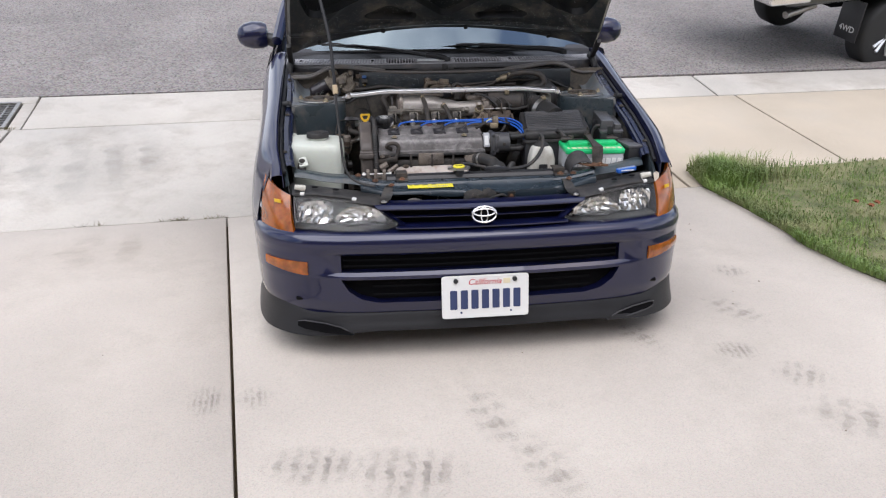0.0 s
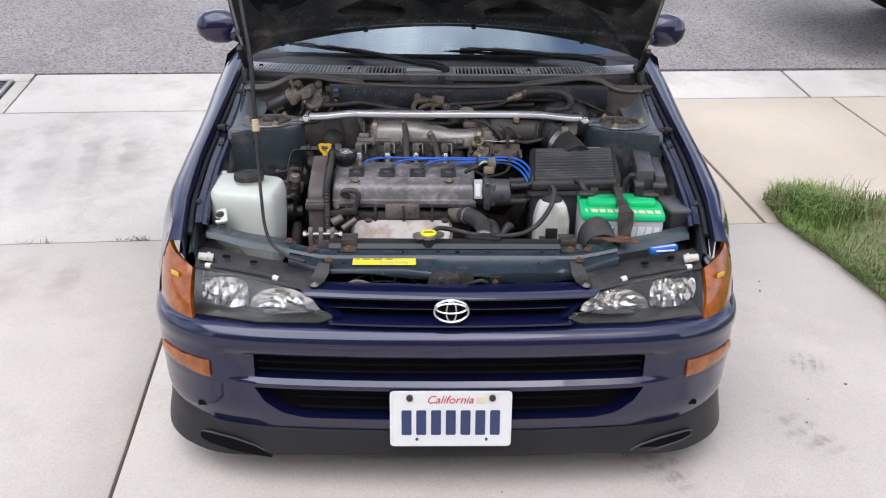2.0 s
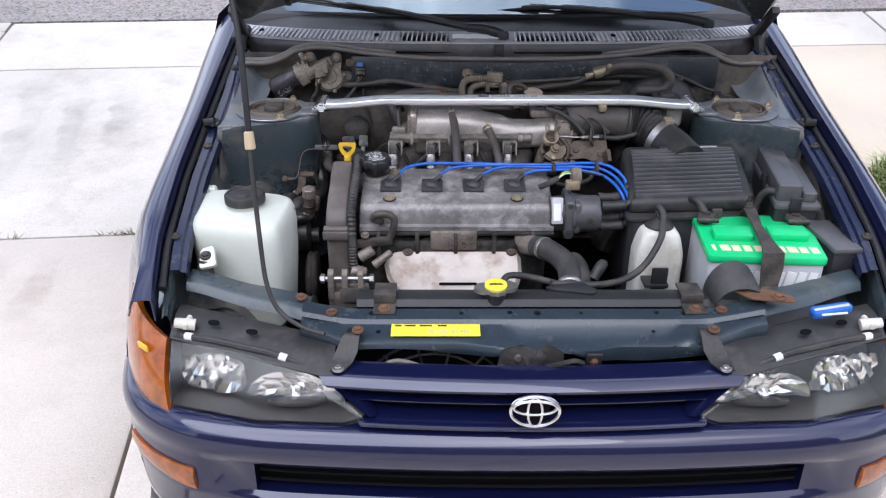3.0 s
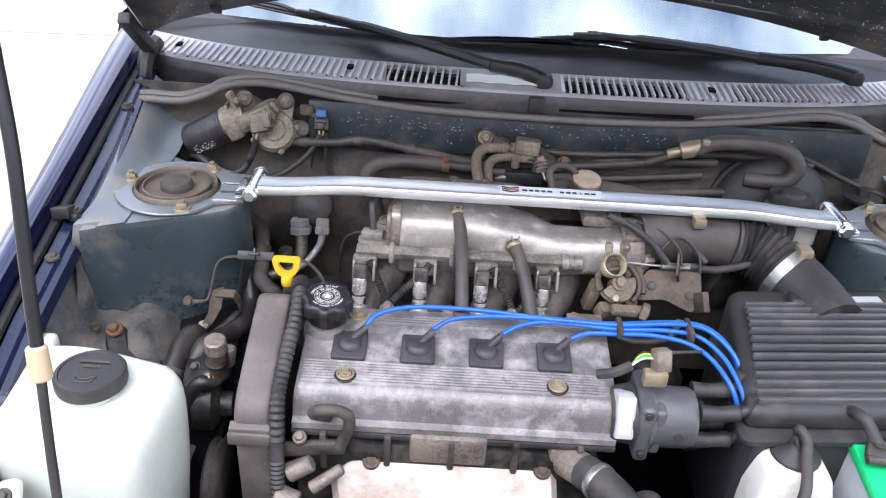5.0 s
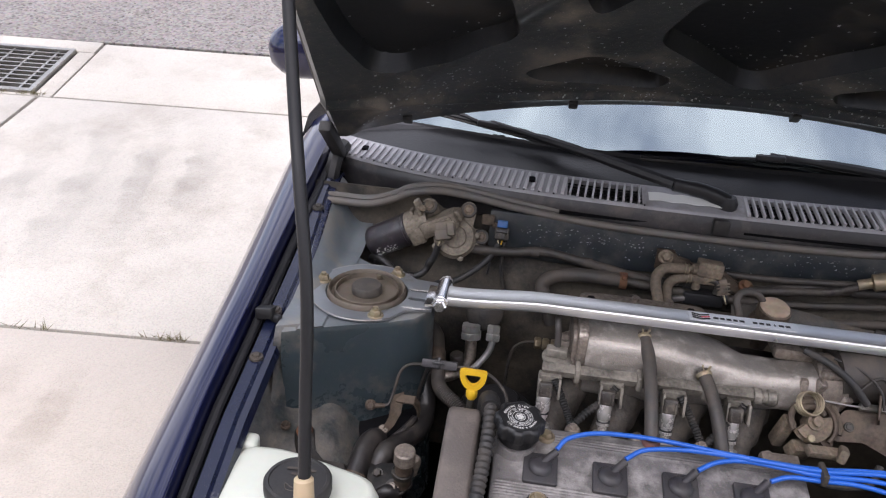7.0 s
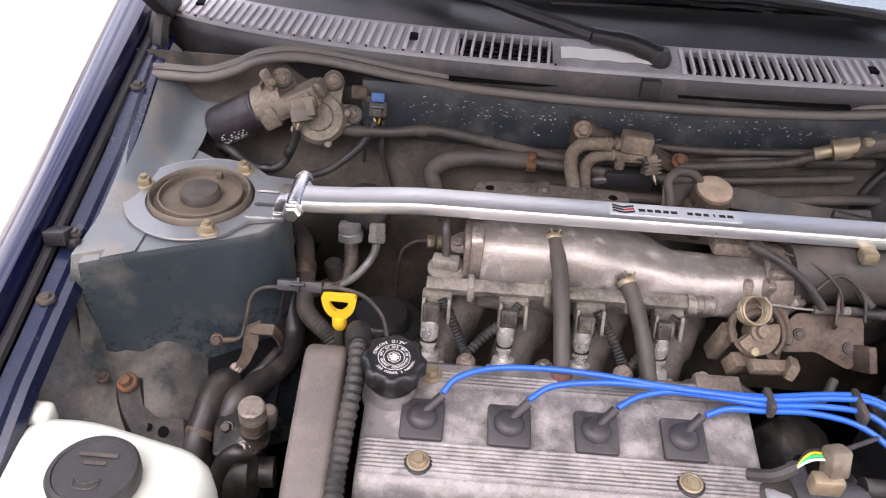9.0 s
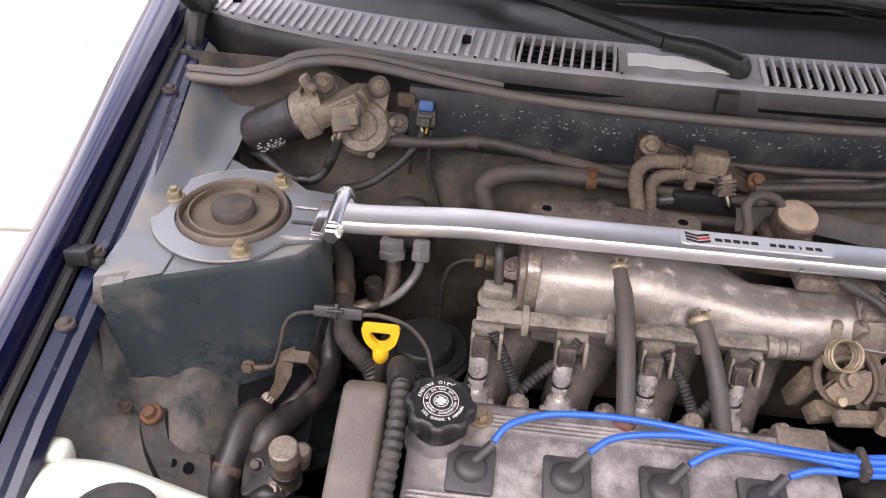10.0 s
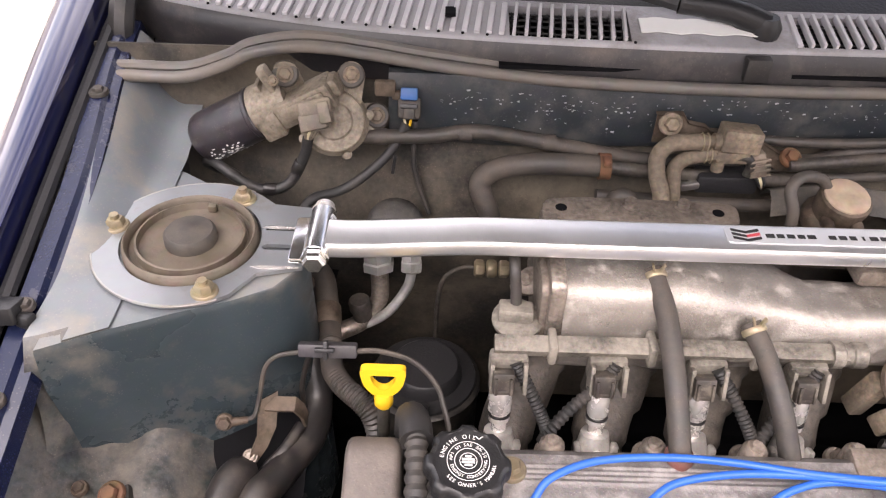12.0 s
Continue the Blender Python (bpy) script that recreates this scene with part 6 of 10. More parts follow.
def plate_bracket(sx):
    """The bar's flat plate round a strut mount, with a slotted tongue towards the bar."""
    c = Vector((sx * STRUT.x, STRUT.y, STRUT.z))
    ring = [(0.087 * math.cos(a), 0.087 * math.sin(a)) for a in lin(radians(52), radians(305), 40)]
    tongue = [(0.068, -0.044), (0.107, -0.034), (0.107, -0.012), (0.070, -0.012), (0.066, -0.008), (0.070, -0.004), (0.107, -0.004), (0.107, 0.016), (0.066, 0.016), (0.060, 0.0195), (0.066, 0.023), (0.107, 0.023), (0.107, 0.052), (0.068, 0.056)]
    inner = [(0.064 * math.cos(a), 0.064 * math.sin(a)) for a in lin(0, 2 * math.pi, 48)[:-1]]
    outer = ring + [(x, y) for x, y in tongue if math.hypot(x, y) > 0.0645]
    bm = B()
    m = Matrix.Translation(c) @ Matrix.Diagonal((-sx, 1, 1, 1))
    vo = [bm.verts.new(m @ Vector((x, y, 0.005))) for x, y in outer]
    vi = [bm.verts.new(m @ Vector((x, y, 0.005))) for x, y in inner]
    eo = [bm.edges.new((vo[i], vo[(i + 1) % len(vo)])) for i in range(len(vo))]
    ei = [bm.edges.new((vi[i], vi[(i + 1) % len(vi)])) for i in range(len(vi))]
    bmesh.ops.triangle_fill(bm, use_beauty=True, edges=eo + ei)
    g = bmesh.ops.extrude_face_region(bm, geom=list(bm.faces))
    for v in (x for x in g["geom"] if isinstance(x, bmesh.types.BMVert)):
        v.co.z -= 0.004
    return bm, m


M["cap_dust"] = mat("dusty_black_cap", (0.045, 0.040, 0.036), 0.6, var=0.25, scale=30, bump=0.2, dust=(0.10, 0.082, 0.062), amount=0.5, dscale=25)
M["cup_dust"] = mat("dusty_cup_metal", (0.125, 0.100, 0.074), 0.5, metal=0.2, var=0.3, scale=30, bump=0.2, dust=(0.16, 0.13, 0.10), amount=0.4, dscale=25, grime=0.4)
for sx in (-1, 1):
    strut_top(sx)

bar = thing("strut_bar", (0, 0.74, 0.79), "polished aluminium strut bar bolted across the engine bay", "strut bar")
M["plate_grey"] = mat("grey_plate_steel", (0.26, 0.275, 0.29), 0.32, metal=0.6, var=0.1, bump=0.1, dust=DUST, amount=0.15, dscale=9)
def bar_z(x):
    return 0.803 + 0.012 * smooth_step(0.42, 0.27, abs(x))


def bar_y(x):
    return 0.757 - 0.005 * smooth_step(0.42, 0.25, abs(x))


for sx in (-1, 1):
    bm, m = plate_bracket(sx)
    mp = part("mount_plate", bm, "plate_grey", bar, "grey painted steel mounting plate", flat=True)
    bm = B()
    tube(bm, [m @ Vector((0.0872 * math.cos(a), 0.0872 * math.sin(a), 0.004)) for a in lin(radians(60), radians(298), 40)], 0.0014, 6, 1, smooth=False)
    part("plate_edge", bm, "steel", mp, "bare bright cut edge")
    for y0 in (0.0195, -0.036):
        bm = B()
        prism(bm, [(0.062, y0), (0.070, y0 + 0.0022), (0.104, y0 + 0.0012), (0.104, y0 - 0.0012), (0.070, y0 - 0.0022)], 0.0052, 0.0058, m)
        part("scratch", bm, "bright_steel", mp, "bare scratched metal", flat=True)
    for a, rr in ((168, 0.075), (60, 0.072), (293, 0.075)):
        p = m @ Vector((rr * math.cos(radians(a)), rr * math.sin(radians(a)), 0.005))
        bm = B()
        bolt(bm, p, (0, 0, 1), 0.0085, 0.010, 0.0120)
        rod(bm, p, p + Vector((0, 0, 0.014)), 0.0042, seg=10)
        part("bolt", bm, "brass", mp, "yellow zinc nut")
    e = Vector((sx * 0.436, 0.762, 0.803))
    bm = B()
    rod(bm, e + Vector((0, -0.031, 0)), e + Vector((0, 0.031, 0)), 0.0115, seg=20, chamfer=0.001)
    box(bm, e + Vector((sx * 0.012, 0, -0.007)), (0.026, 0.060, 0.006), 0.002)
    clevis = part("clevis", bm, "chrome", bar, "chrome rolled clevis")
    bm = B()
    lathe(bm, e + Vector((0, -0.031, 0)), (0, -1, 0), [(0.0125, 0), (0.0125, 0.003), (0.0105, 0.0032), (0.0105, 0.010), (0.0085, 0.012)], 6)
    part("bolt_head", bm, "chrome", clevis, "chrome bolt head")
    part("bolt_nut", lathe(B(), e + Vector((0, 0.031, 0)), (0, 1, 0), [(0.0115, 0), (0.0115, 0.003), (0.0095, 0.0035), (0.0095, 0.010), (0.004, 0.011), (0.004, 0.015)], 16), "bright_steel", clevis, "bright steel nut")
    bm = B()
    for k in range(7):
        box(bm, e + Vector((-sx * 0.0112, -0.020 + k * 0.0065, 0.005)), (0.0012, 0.0035 + 0.001 * (k % 2), 0.006), 0, turn(0, sx * 30, 0))
    part("stamp", bm, "battery_grey", clevis, "worn stamped marks", flat=True)
bm = B()
BAR = [(cy + 0.0045 * math.cos(a), cz + 0.0045 * math.sin(a)) for cy, cz, a0 in ((0.0150, 0.0038, 0), (-0.0150, 0.0038, 1), (-0.0150, -0.0038, 2), (0.0150, -0.0038, 3)) for a in lin(a0 * math.pi / 2, (a0 + 1) * math.pi / 2, 4)]
BAR.append(BAR[0])
sheet(bm, lin(-0.430, 0.430, 48), list(range(len(BAR))), lambda x, k: (x, bar_y(x) + BAR[int(k)][0], bar_z(x) + BAR[int(k)][1]))
bmesh.ops.remove_doubles(bm, verts=bm.verts, dist=0.0001)
bmesh.ops.holes_fill(bm, edges=bm.edges)
part("bar", bm, "polished", bar, "polished flat oval bar", angle=50)
DECAL = Matrix.Translation((0.0, bar_y(0) + 0.002, bar_z(0) + 0.0087))
dec = part("decal", prism(B(), rounded([(-0.075, -0.011), (0.078, -0.011), (0.078, 0.011), (-0.075, 0.011)], 0.004), 0, 0.0005, DECAL), "decal_film", bar, "clear sticker with a dark mark and black brand bars", flat=True)
for k in range(3):
    for sx in (-1, 1):
        bm = B()
        prism(bm, [(0.0125 * sx, 0.0085 - k * 0.0055), (0, 0.0045 - k * 0.0055), (0, 0.0015 - k * 0.0055), (0.0125 * sx, 0.0050 - k * 0.0055)], 0.0006, 0.0010, DECAL @ Matrix.Translation((-0.057, 0, 0)))
        part("chevron", bm, "print_red" if (k == 1 and sx > 0) else "print_black", dec, flat=True)
for i, w in enumerate((0.0085, 0.007, 0.0075, 0.007, 0.0080, 0.0, 0.007, 0.0075, 0.0065, 0.002, 0.0080, 0.0075)):
    if w:
        bm = B()
        box(bm, DECAL @ Vector((-0.036 + i * 0.0092, -0.001, 0.0008)), (w * 0.9, 0.0050, 0.0005))
        part("brand_bar", bm, "print_black", dec, flat=True)

# front panel with the latch
bm = B()
CP = [(0.114, 0.546), (0.108, 0.548), (0.105, 0.553), (0.106, 0.559), (0.110, 0.565), (0.118, 0.5685), (0.128, 0.570), (0.146, 0.572), (0.156, 0.574), (0.162, 0.581), (0.170, 0.583), (0.195, 0.583), (0.199, 0.577), (0.199, 0.55)]


def core_at(x, k):
    y, z = CP[int(k)]
    a = abs(x)
    # pressed well to the right of the sticker, a raised nose round the latch, a scalloped lower edge
    well = smooth_step(-0.06, -0.01, x) * smooth_step(0.29, 0.24, x)
    z -= 0.010 * well * (k in (4, 5, 6)) + 0.004 * well * (k == 7)
    nose_ = smooth_step(-0.13, -0.04, x) * smooth_step(0.17, 0.10, x)
    y -= 0.014 * nose_ * (k < 5)
    edge = 0.006 * math.sin(x * 21 + 0.6) - 0.014 * smooth_step(0.05, 0.14, x)
    return (x, y + 0.03 * smooth_step(0.30, 0.42, a) * (k < 8), z + 0.03 * smooth_step(0.30, 0.5, a) + (edge if k < 2 else edge * 0.4 if k == 2 else 0))


sheet(bm, lin(-0.41, 0.43, 84), list(range(len(CP))), core_at, thick=0.002)
core = part("front_panel", bm, "core", car, "dark green-blue front cross panel with bolts and a sticker", angle=30)
for sx in (-1, 1):
    bm = B()
    sheet(bm, lin(0, 1, 12), lin(-1, 1, 6), lambda t, v: (sx * (0.40 + 0.24 * t), 0.186 + 0.075 * t + v * (0.030 - 0.004 * t), 0.596 + 0.020 * t - 0.018 * max(0, -v) ** 3 + 0.002 * math.sin(t * 9)), thick=0.003)
    part("side_panel", bm, "bay", car, "dark green-blue panel beside the headlamp")
    bm = B()
    sheet(bm, lin(0, 1, 12), lin(0, 1, 5), lambda t, v: (sx * (0.345 + 0.30 * t), (0.045 + 0.085 * t) + v * (0.095 - 0.01 * t), 0.545 + 0.027 * t + 0.012 * math.sin(v * 3) - 0.01 * (1 - v) + 0.008 * v * v), thick=0.004)
    cov = part("lamp_cover", bm, "black_dusty", car, "dusty black plate behind the headlamp")
    for t in (0.5, 0.74):
        bm = lathe(B(), (0, 0, 0), (0, 0, 1), [(0.009, 0), (0.009, 0.0015)], 16)
        bm.transform(Matrix.Translation((sx * (0.345 + 0.30 * t), 0.045 + 0.085 * t + 0.040, 0.5625 + 0.027 * t)) @ turn(10, 0, sx * 16).to_4x4() @ Matrix.Diagonal((1.3, 0.7, 1, 1)))
        part("hole", bm, "dark", cov)
    bm = B()
    rod(bm, (sx * 0.60, 0.145, 0.580), (sx * 0.635, 0.14, 0.588), 0.011, 0.009, 12)
    rod(bm, (sx * 0.615, 0.13, 0.584), (sx * 0.615, 0.165, 0.584), 0.005, seg=10)
    part("adjuster", bm, "tank_white", cov, "white plastic lamp adjuster")
    bm = B()
    sheet(bm, [0, 1, 2, 3, 4, 5], lin(-1, 1, 4), lambda k, v: (sx * ((0.310, 0.312, 0.316, 0.322, 0.330, 0.336)[int(k)] + v * (0.010, 0.012, 0.015, 0.019, 0.019, 0.013)[int(k)]), (0.128, 0.116, 0.104, 0.088, 0.070, 0.054)[int(k)], (0.586, 0.587, 0.582, 0.563, 0.551, 0.547)[int(k)]), thick=0.003)
    part("ear", bm, "grease", core, "dark bolted strap")
for x, y, z, mt in ((-0.304, 0.116, 0.588, "rusty"), (0.325, 0.115, 0.590, "rusty"), (-0.357, 0.169, 0.592, "rusty"), (0.358, 0.178, 0.592, "rusty"), (-0.416, 0.200, 0.606, "rusty")):
    bm = B()
    bolt(bm, (x, y, z), (0, 0, 1), 0.0065, 0.006, 0.0105)
    part("bolt", bm, mt, core)
for x, y, r in ((-0.285, 0.178, 0.005), (-0.12, 0.178, 0.004), (-0.03, 0.180, 0.005), (0.02, 0.178, 0.006), (0.10, 0.178, 0.004), (0.24, 0.180, 0.004), (0.29, 0.178, 0.005), (-0.27, 0.135, 0.004), (0.225, 0.135, 0.0035)):
    part("hole", lathe(B(), (x, y, 0.5842 if y > 0.16 else 0.5718), (0, 0, 1), [(r, 0), (r, 0.001)], 12), "dark", core)
bm = B()
sheet(bm, lin(-0.247, -0.087, 10), [0, 1], lambda x, k: (x, 0.118 + 0.034 * k, 0.5722 + 0.0035 * k + 0.0012))
stick = part("sticker", bm, "sticker", core, "yellow service sticker with printed text", flat=True)
SM = Matrix.Translation((-0.142, 0.130, 0.5748)) @ turn(6, 0, 0).to_4x4()
lettering("print", "R134a R134a", 0.0135, SM, "battery_grey", stick)
bm = B()
for k, (x, w) in enumerate(((-0.235, 0.012), (-0.213, 0.02), (-0.185, 0.022), (-0.155, 0.016))):
    box(bm, (x, 0.1475, 0.5766), (w, 0.004, 0.0006), rot=turn(6, 0, 0))
part("print_line", bm, "print_black", stick, flat=True)
# bonnet latch
latch = thing("bonnet_latch", (0.01, 0.085, 0.54), "dark greasy bonnet latch on the front panel", "latch")
LM = Matrix.Translation((0.0, 0.088, 0.544)) @ turn(78, 0, 0).to_4x4()
part("latch_plate", prism(B(), rounded([(-0.062, -0.028), (0.062, -0.030), (0.058, 0.014), (0.030, 0.030), (0.012, 0.016), (-0.014, 0.028), (-0.052, 0.018)], 0.006), -0.003, 0.003, LM, 0.001), "grease", latch)
part("latch_claw", prism(B(), rounded([(-0.012, -0.022), (0.016, -0.018), (0.022, 0.012), (0.008, 0.028), (0.002, 0.010), (-0.016, 0.006)], 0.004), 0.003, 0.010, LM @ Matrix.Translation((0.006, 0.0, 0)), 0.001), "grease", latch)
part("latch_lever", tube(B(), [(0.022, 0.080, 0.533), (0.05, 0.072, 0.546), (0.075, 0.074, 0.551), (0.092, 0.080, 0.543)], 0.0048, 8), "grease", latch)
part("spring", tube(B(), [Vector((-0.038 + 0.0016 * i, 0.082 + 0.005 * math.cos(i * 1.4), 0.530 + 0.005 * math.sin(i * 1.4))) for i in range(26)], 0.0011, 6, 2), "bracket", latch)
for x, z in ((-0.050, 0.530), (0.050, 0.532), (-0.022, 0.548)):
    part("rivet", lathe(B(), (x, 0.088, z), (0, -1, 0.2), [(0.008, 0), (0.008, 0.004), (0.005, 0.007)], 14), "bracket", latch)
stay = part("grille_stay", box(B(), (0.112, 0.090, 0.526), (0.028, 0.006, 0.066), 0.002, turn(10, 0, 0)), "grease", latch, "short steel stay of the grille")
bm = B()
bolt(bm, (0.112, 0.0865, 0.545), (0, -1, 0.2), 0.006, 0.005, 0.009)
part("bolt", bm, "rusty", stay)
bm = B()
tube(bm, [(-0.275, 0.095, 0.512), (-0.258, 0.088, 0.533), (-0.235, 0.086, 0.543), (-0.210, 0.086, 0.538), (-0.180, 0.090, 0.522), (-0.16, 0.095, 0.505)], 0.0042, 10)
part("cable", bm, "seal", latch, "grey latch cable")
fan = thing("radiator_fan", (-0.17, 0.150, 0.40), "black radiator fan guard behind the grille opening", "fan")
for r in (0.05, 0.085, 0.12, 0.145):
    bm = B()
    tube(bm, [Vector((-0.17 + r * math.cos(a), 0.148, 0.395 + r * math.sin(a))) for a in lin(0, 2 * math.pi, 32)], 0.0028, 6, 1, smooth=False)
    part("guard_ring", bm, "bracket", fan)
for i in range(14):
    a = 2 * math.pi * i / 14
    bm = B()
    rod(bm, (-0.17 + 0.04 * math.cos(a), 0.146, 0.395 + 0.04 * math.sin(a)), (-0.17 + 0.15 * math.cos(a), 0.146, 0.395 + 0.15 * math.sin(a)), 0.0025, seg=6)
    part("guard_spoke", bm, "bracket", fan)
# near-black slab gives the shaded gap behind the grille
part("radiator_core", box(B(), (0, 0.165, 0.45), (0.74, 0.010, 0.16)), "dark", core, "near-black slab for the shaded radiator core behind the grille")
# near-black floor and front sheet added so the lower bay stays dark
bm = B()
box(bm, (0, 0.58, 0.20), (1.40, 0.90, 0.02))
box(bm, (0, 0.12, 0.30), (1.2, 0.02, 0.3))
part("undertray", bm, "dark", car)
# blue multi tool left on the lamp cover
tool = thing("pocket_tool", (0.545, 0.165, 0.60), "blue translucent pocket tool lying on the lamp cover", "pocket tool")
TM = Matrix.Translation((0.548, 0.158, 0.602)) @ turn(6, -6, 8).to_4x4()
part("handle", prism(B(), rounded([(-0.038, -0.012), (0.038, -0.010), (0.038, 0.010), (-0.038, 0.012)], 0.010, 6), -0.006, 0.008, TM, 0.003), "blue", tool)
part("blade", prism(B(), rounded([(-0.034, -0.004), (0.032, -0.006), (0.032, 0.001), (-0.034, 0.002)], 0.002), 0.008, 0.0095, TM), "chrome", tool)
part("tool_tip", box(B(), TM @ Vector((0.0, -0.0125, 0.002)), (0.05, 0.003, 0.004), 0.001, turn(0, 0, 8)), "white", tool)

# closed underside added below the bay and the cabin, unseen; stops light bouncing up
part("undertray", box(B(), (0, 0.50, 0.215), (1.30, 0.92, 0.012), 0.004), "dark", car, "unseen black splash tray added under the engine to darken the bay")
part("floor_pan", box(B(), (0, 2.35, 0.215), (1.36, 2.74, 0.03), 0.01), "dark", car, "dark underside of the floor")

# ---- the engine ----
engine = thing("engine", (-0.13, 0.5, 0.3), "dusty four-cylinder engine with a ribbed aluminium valve cover", "engine")
bm = B()
box(bm, (-0.13, 0.53, 0.42), (0.40, 0.17, 0.36), 0.02)
box(bm, (-0.13, 0.585, 0.575), (0.38, 0.11, 0.10), 0.015)
part("block", bm, "grease", engine, "dirty grey engine block and head")
for i in range(5):
    part("head_rib", box(B(), (-0.29 + i * 0.082, 0.450, 0.588), (0.009, 0.02, 0.06), 0.003), "bracket", engine)
part("head_boss", box(B(), (-0.13, 0.452, 0.598), (0.10, 0.02, 0.045), 0.006), "alu_dirty", engine)
# valve cover: a cap with a flange, fine ribs along the front and the back of its top
VC = [(0.454, 0.614), (0.449, 0.620), (0.449, 0.629), (0.458, 0.632), (0.460, 0.648), (0.4625, 0.660), (0.467, 0.668), (0.474, 0.6735)]


def cover_z(y):
    return 0.6735 + 0.026 * (y - 0.474) / (0.606 - 0.474)


path = list(VC)
y = 0.4755
while y < 0.604:
    ribbed = 0.479 < y < 0.513 or 0.578 < y < 0.600
    k = len(path)
    path.append((y, cover_z(y) + (0.0007 if ribbed and (k // 2) % 2 else 0.0)))
    y += 0.0011 if ribbed else 0.004
path += [(0.606, 0.6993), (0.613, 0.695), (0.617, 0.686), (0.619, 0.668), (0.625, 0.650), (0.628, 0.640), (0.628, 0.614)]
bm = B()
xs = [-0.330, -0.3285, -0.325, -0.32] + lin(-0.30, 0.05, 14) + [0.072, 0.077, 0.0805, 0.082]


def valve_at(x, k):
    y, z = path[int(k)]
    end = {-0.330: 0.012, 0.082: 0.012, -0.3285: 0.004, 0.0805: 0.004, -0.325: 0.001, 0.077: 0.001}.get(x, 0.0)
    dent = 0.0004 * noise.noise(Vector((x * 30, y * 30, 4)))
    return (x, y, max(0.614, z - (end if z > 0.640 else 0.0) + dent))


sheet(bm, xs, list(range(len(path))), valve_at)
bmesh.ops.holes_fill(bm, edges=bm.edges)
cover = part("valve_cover", bm, "valve", engine, "worn ribbed grey aluminium valve cover", angle=38)
part("gasket", box(B(), (-0.124, 0.539, 0.613), (0.416, 0.184, 0.010), 0.004), "rubber", cover, "black gasket edge")
for x in (-0.267, 0.005):
    bm = B()
    lathe(bm, (x, 0.491, 0.675), (0, -0.1, 1), [(0.0145, 0), (0.0145, 0.0022), (0.0125, 0.0030)], 28)
    seal = part("nut_seal", bm, "cap_black", cover, "black rubber seal")
    part("nut_cup", lathe(B(), (x, 0.491, 0.6776), (0, -0.1, 1), [(0.0118, 0), (0.0118, 0.0012), (0.0100, 0.0018), (0.0090, 0.0008), (0.001, 0.0008)], 28), "brass", seal, "yellow zinc washer")
    bm = B()
    bolt(bm, (x, 0.491, 0.6785), (0, -0.1, 1), 0.0060, 0.006, 0.0082)
    part("cover_nut", bm, "brass", seal, "yellow zinc nut")
for i in range(4):
    x = -0.267 + i * 0.0902
    PB_ = Matrix.Translation((x, 0.536, cover_z(0.536) + 0.001)) @ turn(11, 0, 0).to_4x4()
    bm = B()
    prism(bm, rounded([(-0.0225, -0.0235), (0.0225, -0.0235), (0.0225, 0.0235), (-0.0225, 0.0235)], 0.004), -0.002, 0.0045, PB_, 0.0012)
    b1 = part("plug_boot", bm, "boot", cover, "black square rubber plug boot")
    bm = B()
    lathe(bm, PB_ @ Vector((0.0, 0.002, 0.004)), PB_.to_3x3() @ Vector((0.1, 0.1, 1)), [(0.0165, 0), (0.0155, 0.003), (0.0125, 0.006), (0.0095, 0.0075), (0.004, 0.008)], 18)
    tube(bm, [PB_ @ Vector((0.002, 0.006, 0.007)), PB_ @ Vector((0.010, 0.014, 0.0095)), PB_ @ Vector((0.019, 0.023, 0.0125))], 0.0052, 10)
    part("boot_cap", bm, "boot", b1)
for i in range(4):
    bm = B()
    x = -0.225 + i * 0.088
    lathe(bm, (x, 0.622, 0.672), (0, 0, 1), [(0.012, 0), (0.011, 0.020), (0.008, 0.024)], 14)
    bolt(bm, (x, 0.622, 0.694), (0, 0, 1), 0.006, 0.006, 0.008)
    part("cover_boss", bm, "alu", cover)
part("baffle_box", box(B(), (0.052, 0.606, 0.694), (0.050, 0.030, 0.016), 0.003, turn(10, 0, 0)), "alu_dirty", cover, "small raised box on the cover")
# oil filler cap
OC, OA = Vector((-0.303, 0.573, 0.690)), Vector((0.05, -0.10, 1)).normalized()
part("filler_neck", lathe(B(), (-0.303, 0.575, 0.676), (0.05, -0.10, 1), [(0.032, 0), (0.031, 0.012), (0.028, 0.018), (0.027, 0.026)], 32), "valve", cover, "cast filler neck")
bm = B()
rings = []
for z, r, amp in ((0.018, 0.026, 0.0), (0.032, 0.0275, 0.0005), (0.034, 0.0320, 0.0016), (0.037, 0.0328, 0.0018), (0.049, 0.0322, 0.0018), (0.0525, 0.0302, 0.0014), (0.0538, 0.0272, 0.0006), (0.0532, 0.0262, 0.0)):
    d_, u_, w_ = axes(OA)
    ring = []
    for i in range(96):
        a = 2 * math.pi * i / 96
        lobe = max(-1.0, min(1.0, 2.2 * math.cos(8 * a)))
        ring.append(bm.verts.new(OC + d_ * z + (u_ * math.cos(a) + w_ * math.sin(a)) * (r + amp * lobe)))
    rings.append(ring)
for p, q in zip(rings, rings[1:]):
    for i in range(96):
        bm.faces.new((p[i], p[(i + 1) % 96], q[(i + 1) % 96], q[i]))
bm.faces.new(rings[-1])
bm.faces.new(rings[0][::-1])
cap = part("oil_cap", bm, "cap_black", engine, "black lobed oil filler cap with white lettering")
CM = basis(OC + OA * 0.0534, (1, 0, -0.05), (0, 1, 0.10))
for r in (0.0066, 0.0106, 0.0164):
    bm = B()
    pts = [CM @ Vector((r * math.cos(a), r * math.sin(a), 0.0001)) for a in lin(0, 2 * math.pi, 48)]
    tube(bm, pts, 0.0003, 4, 1, smooth=False)
    part("print_ring", bm, "white", cap)


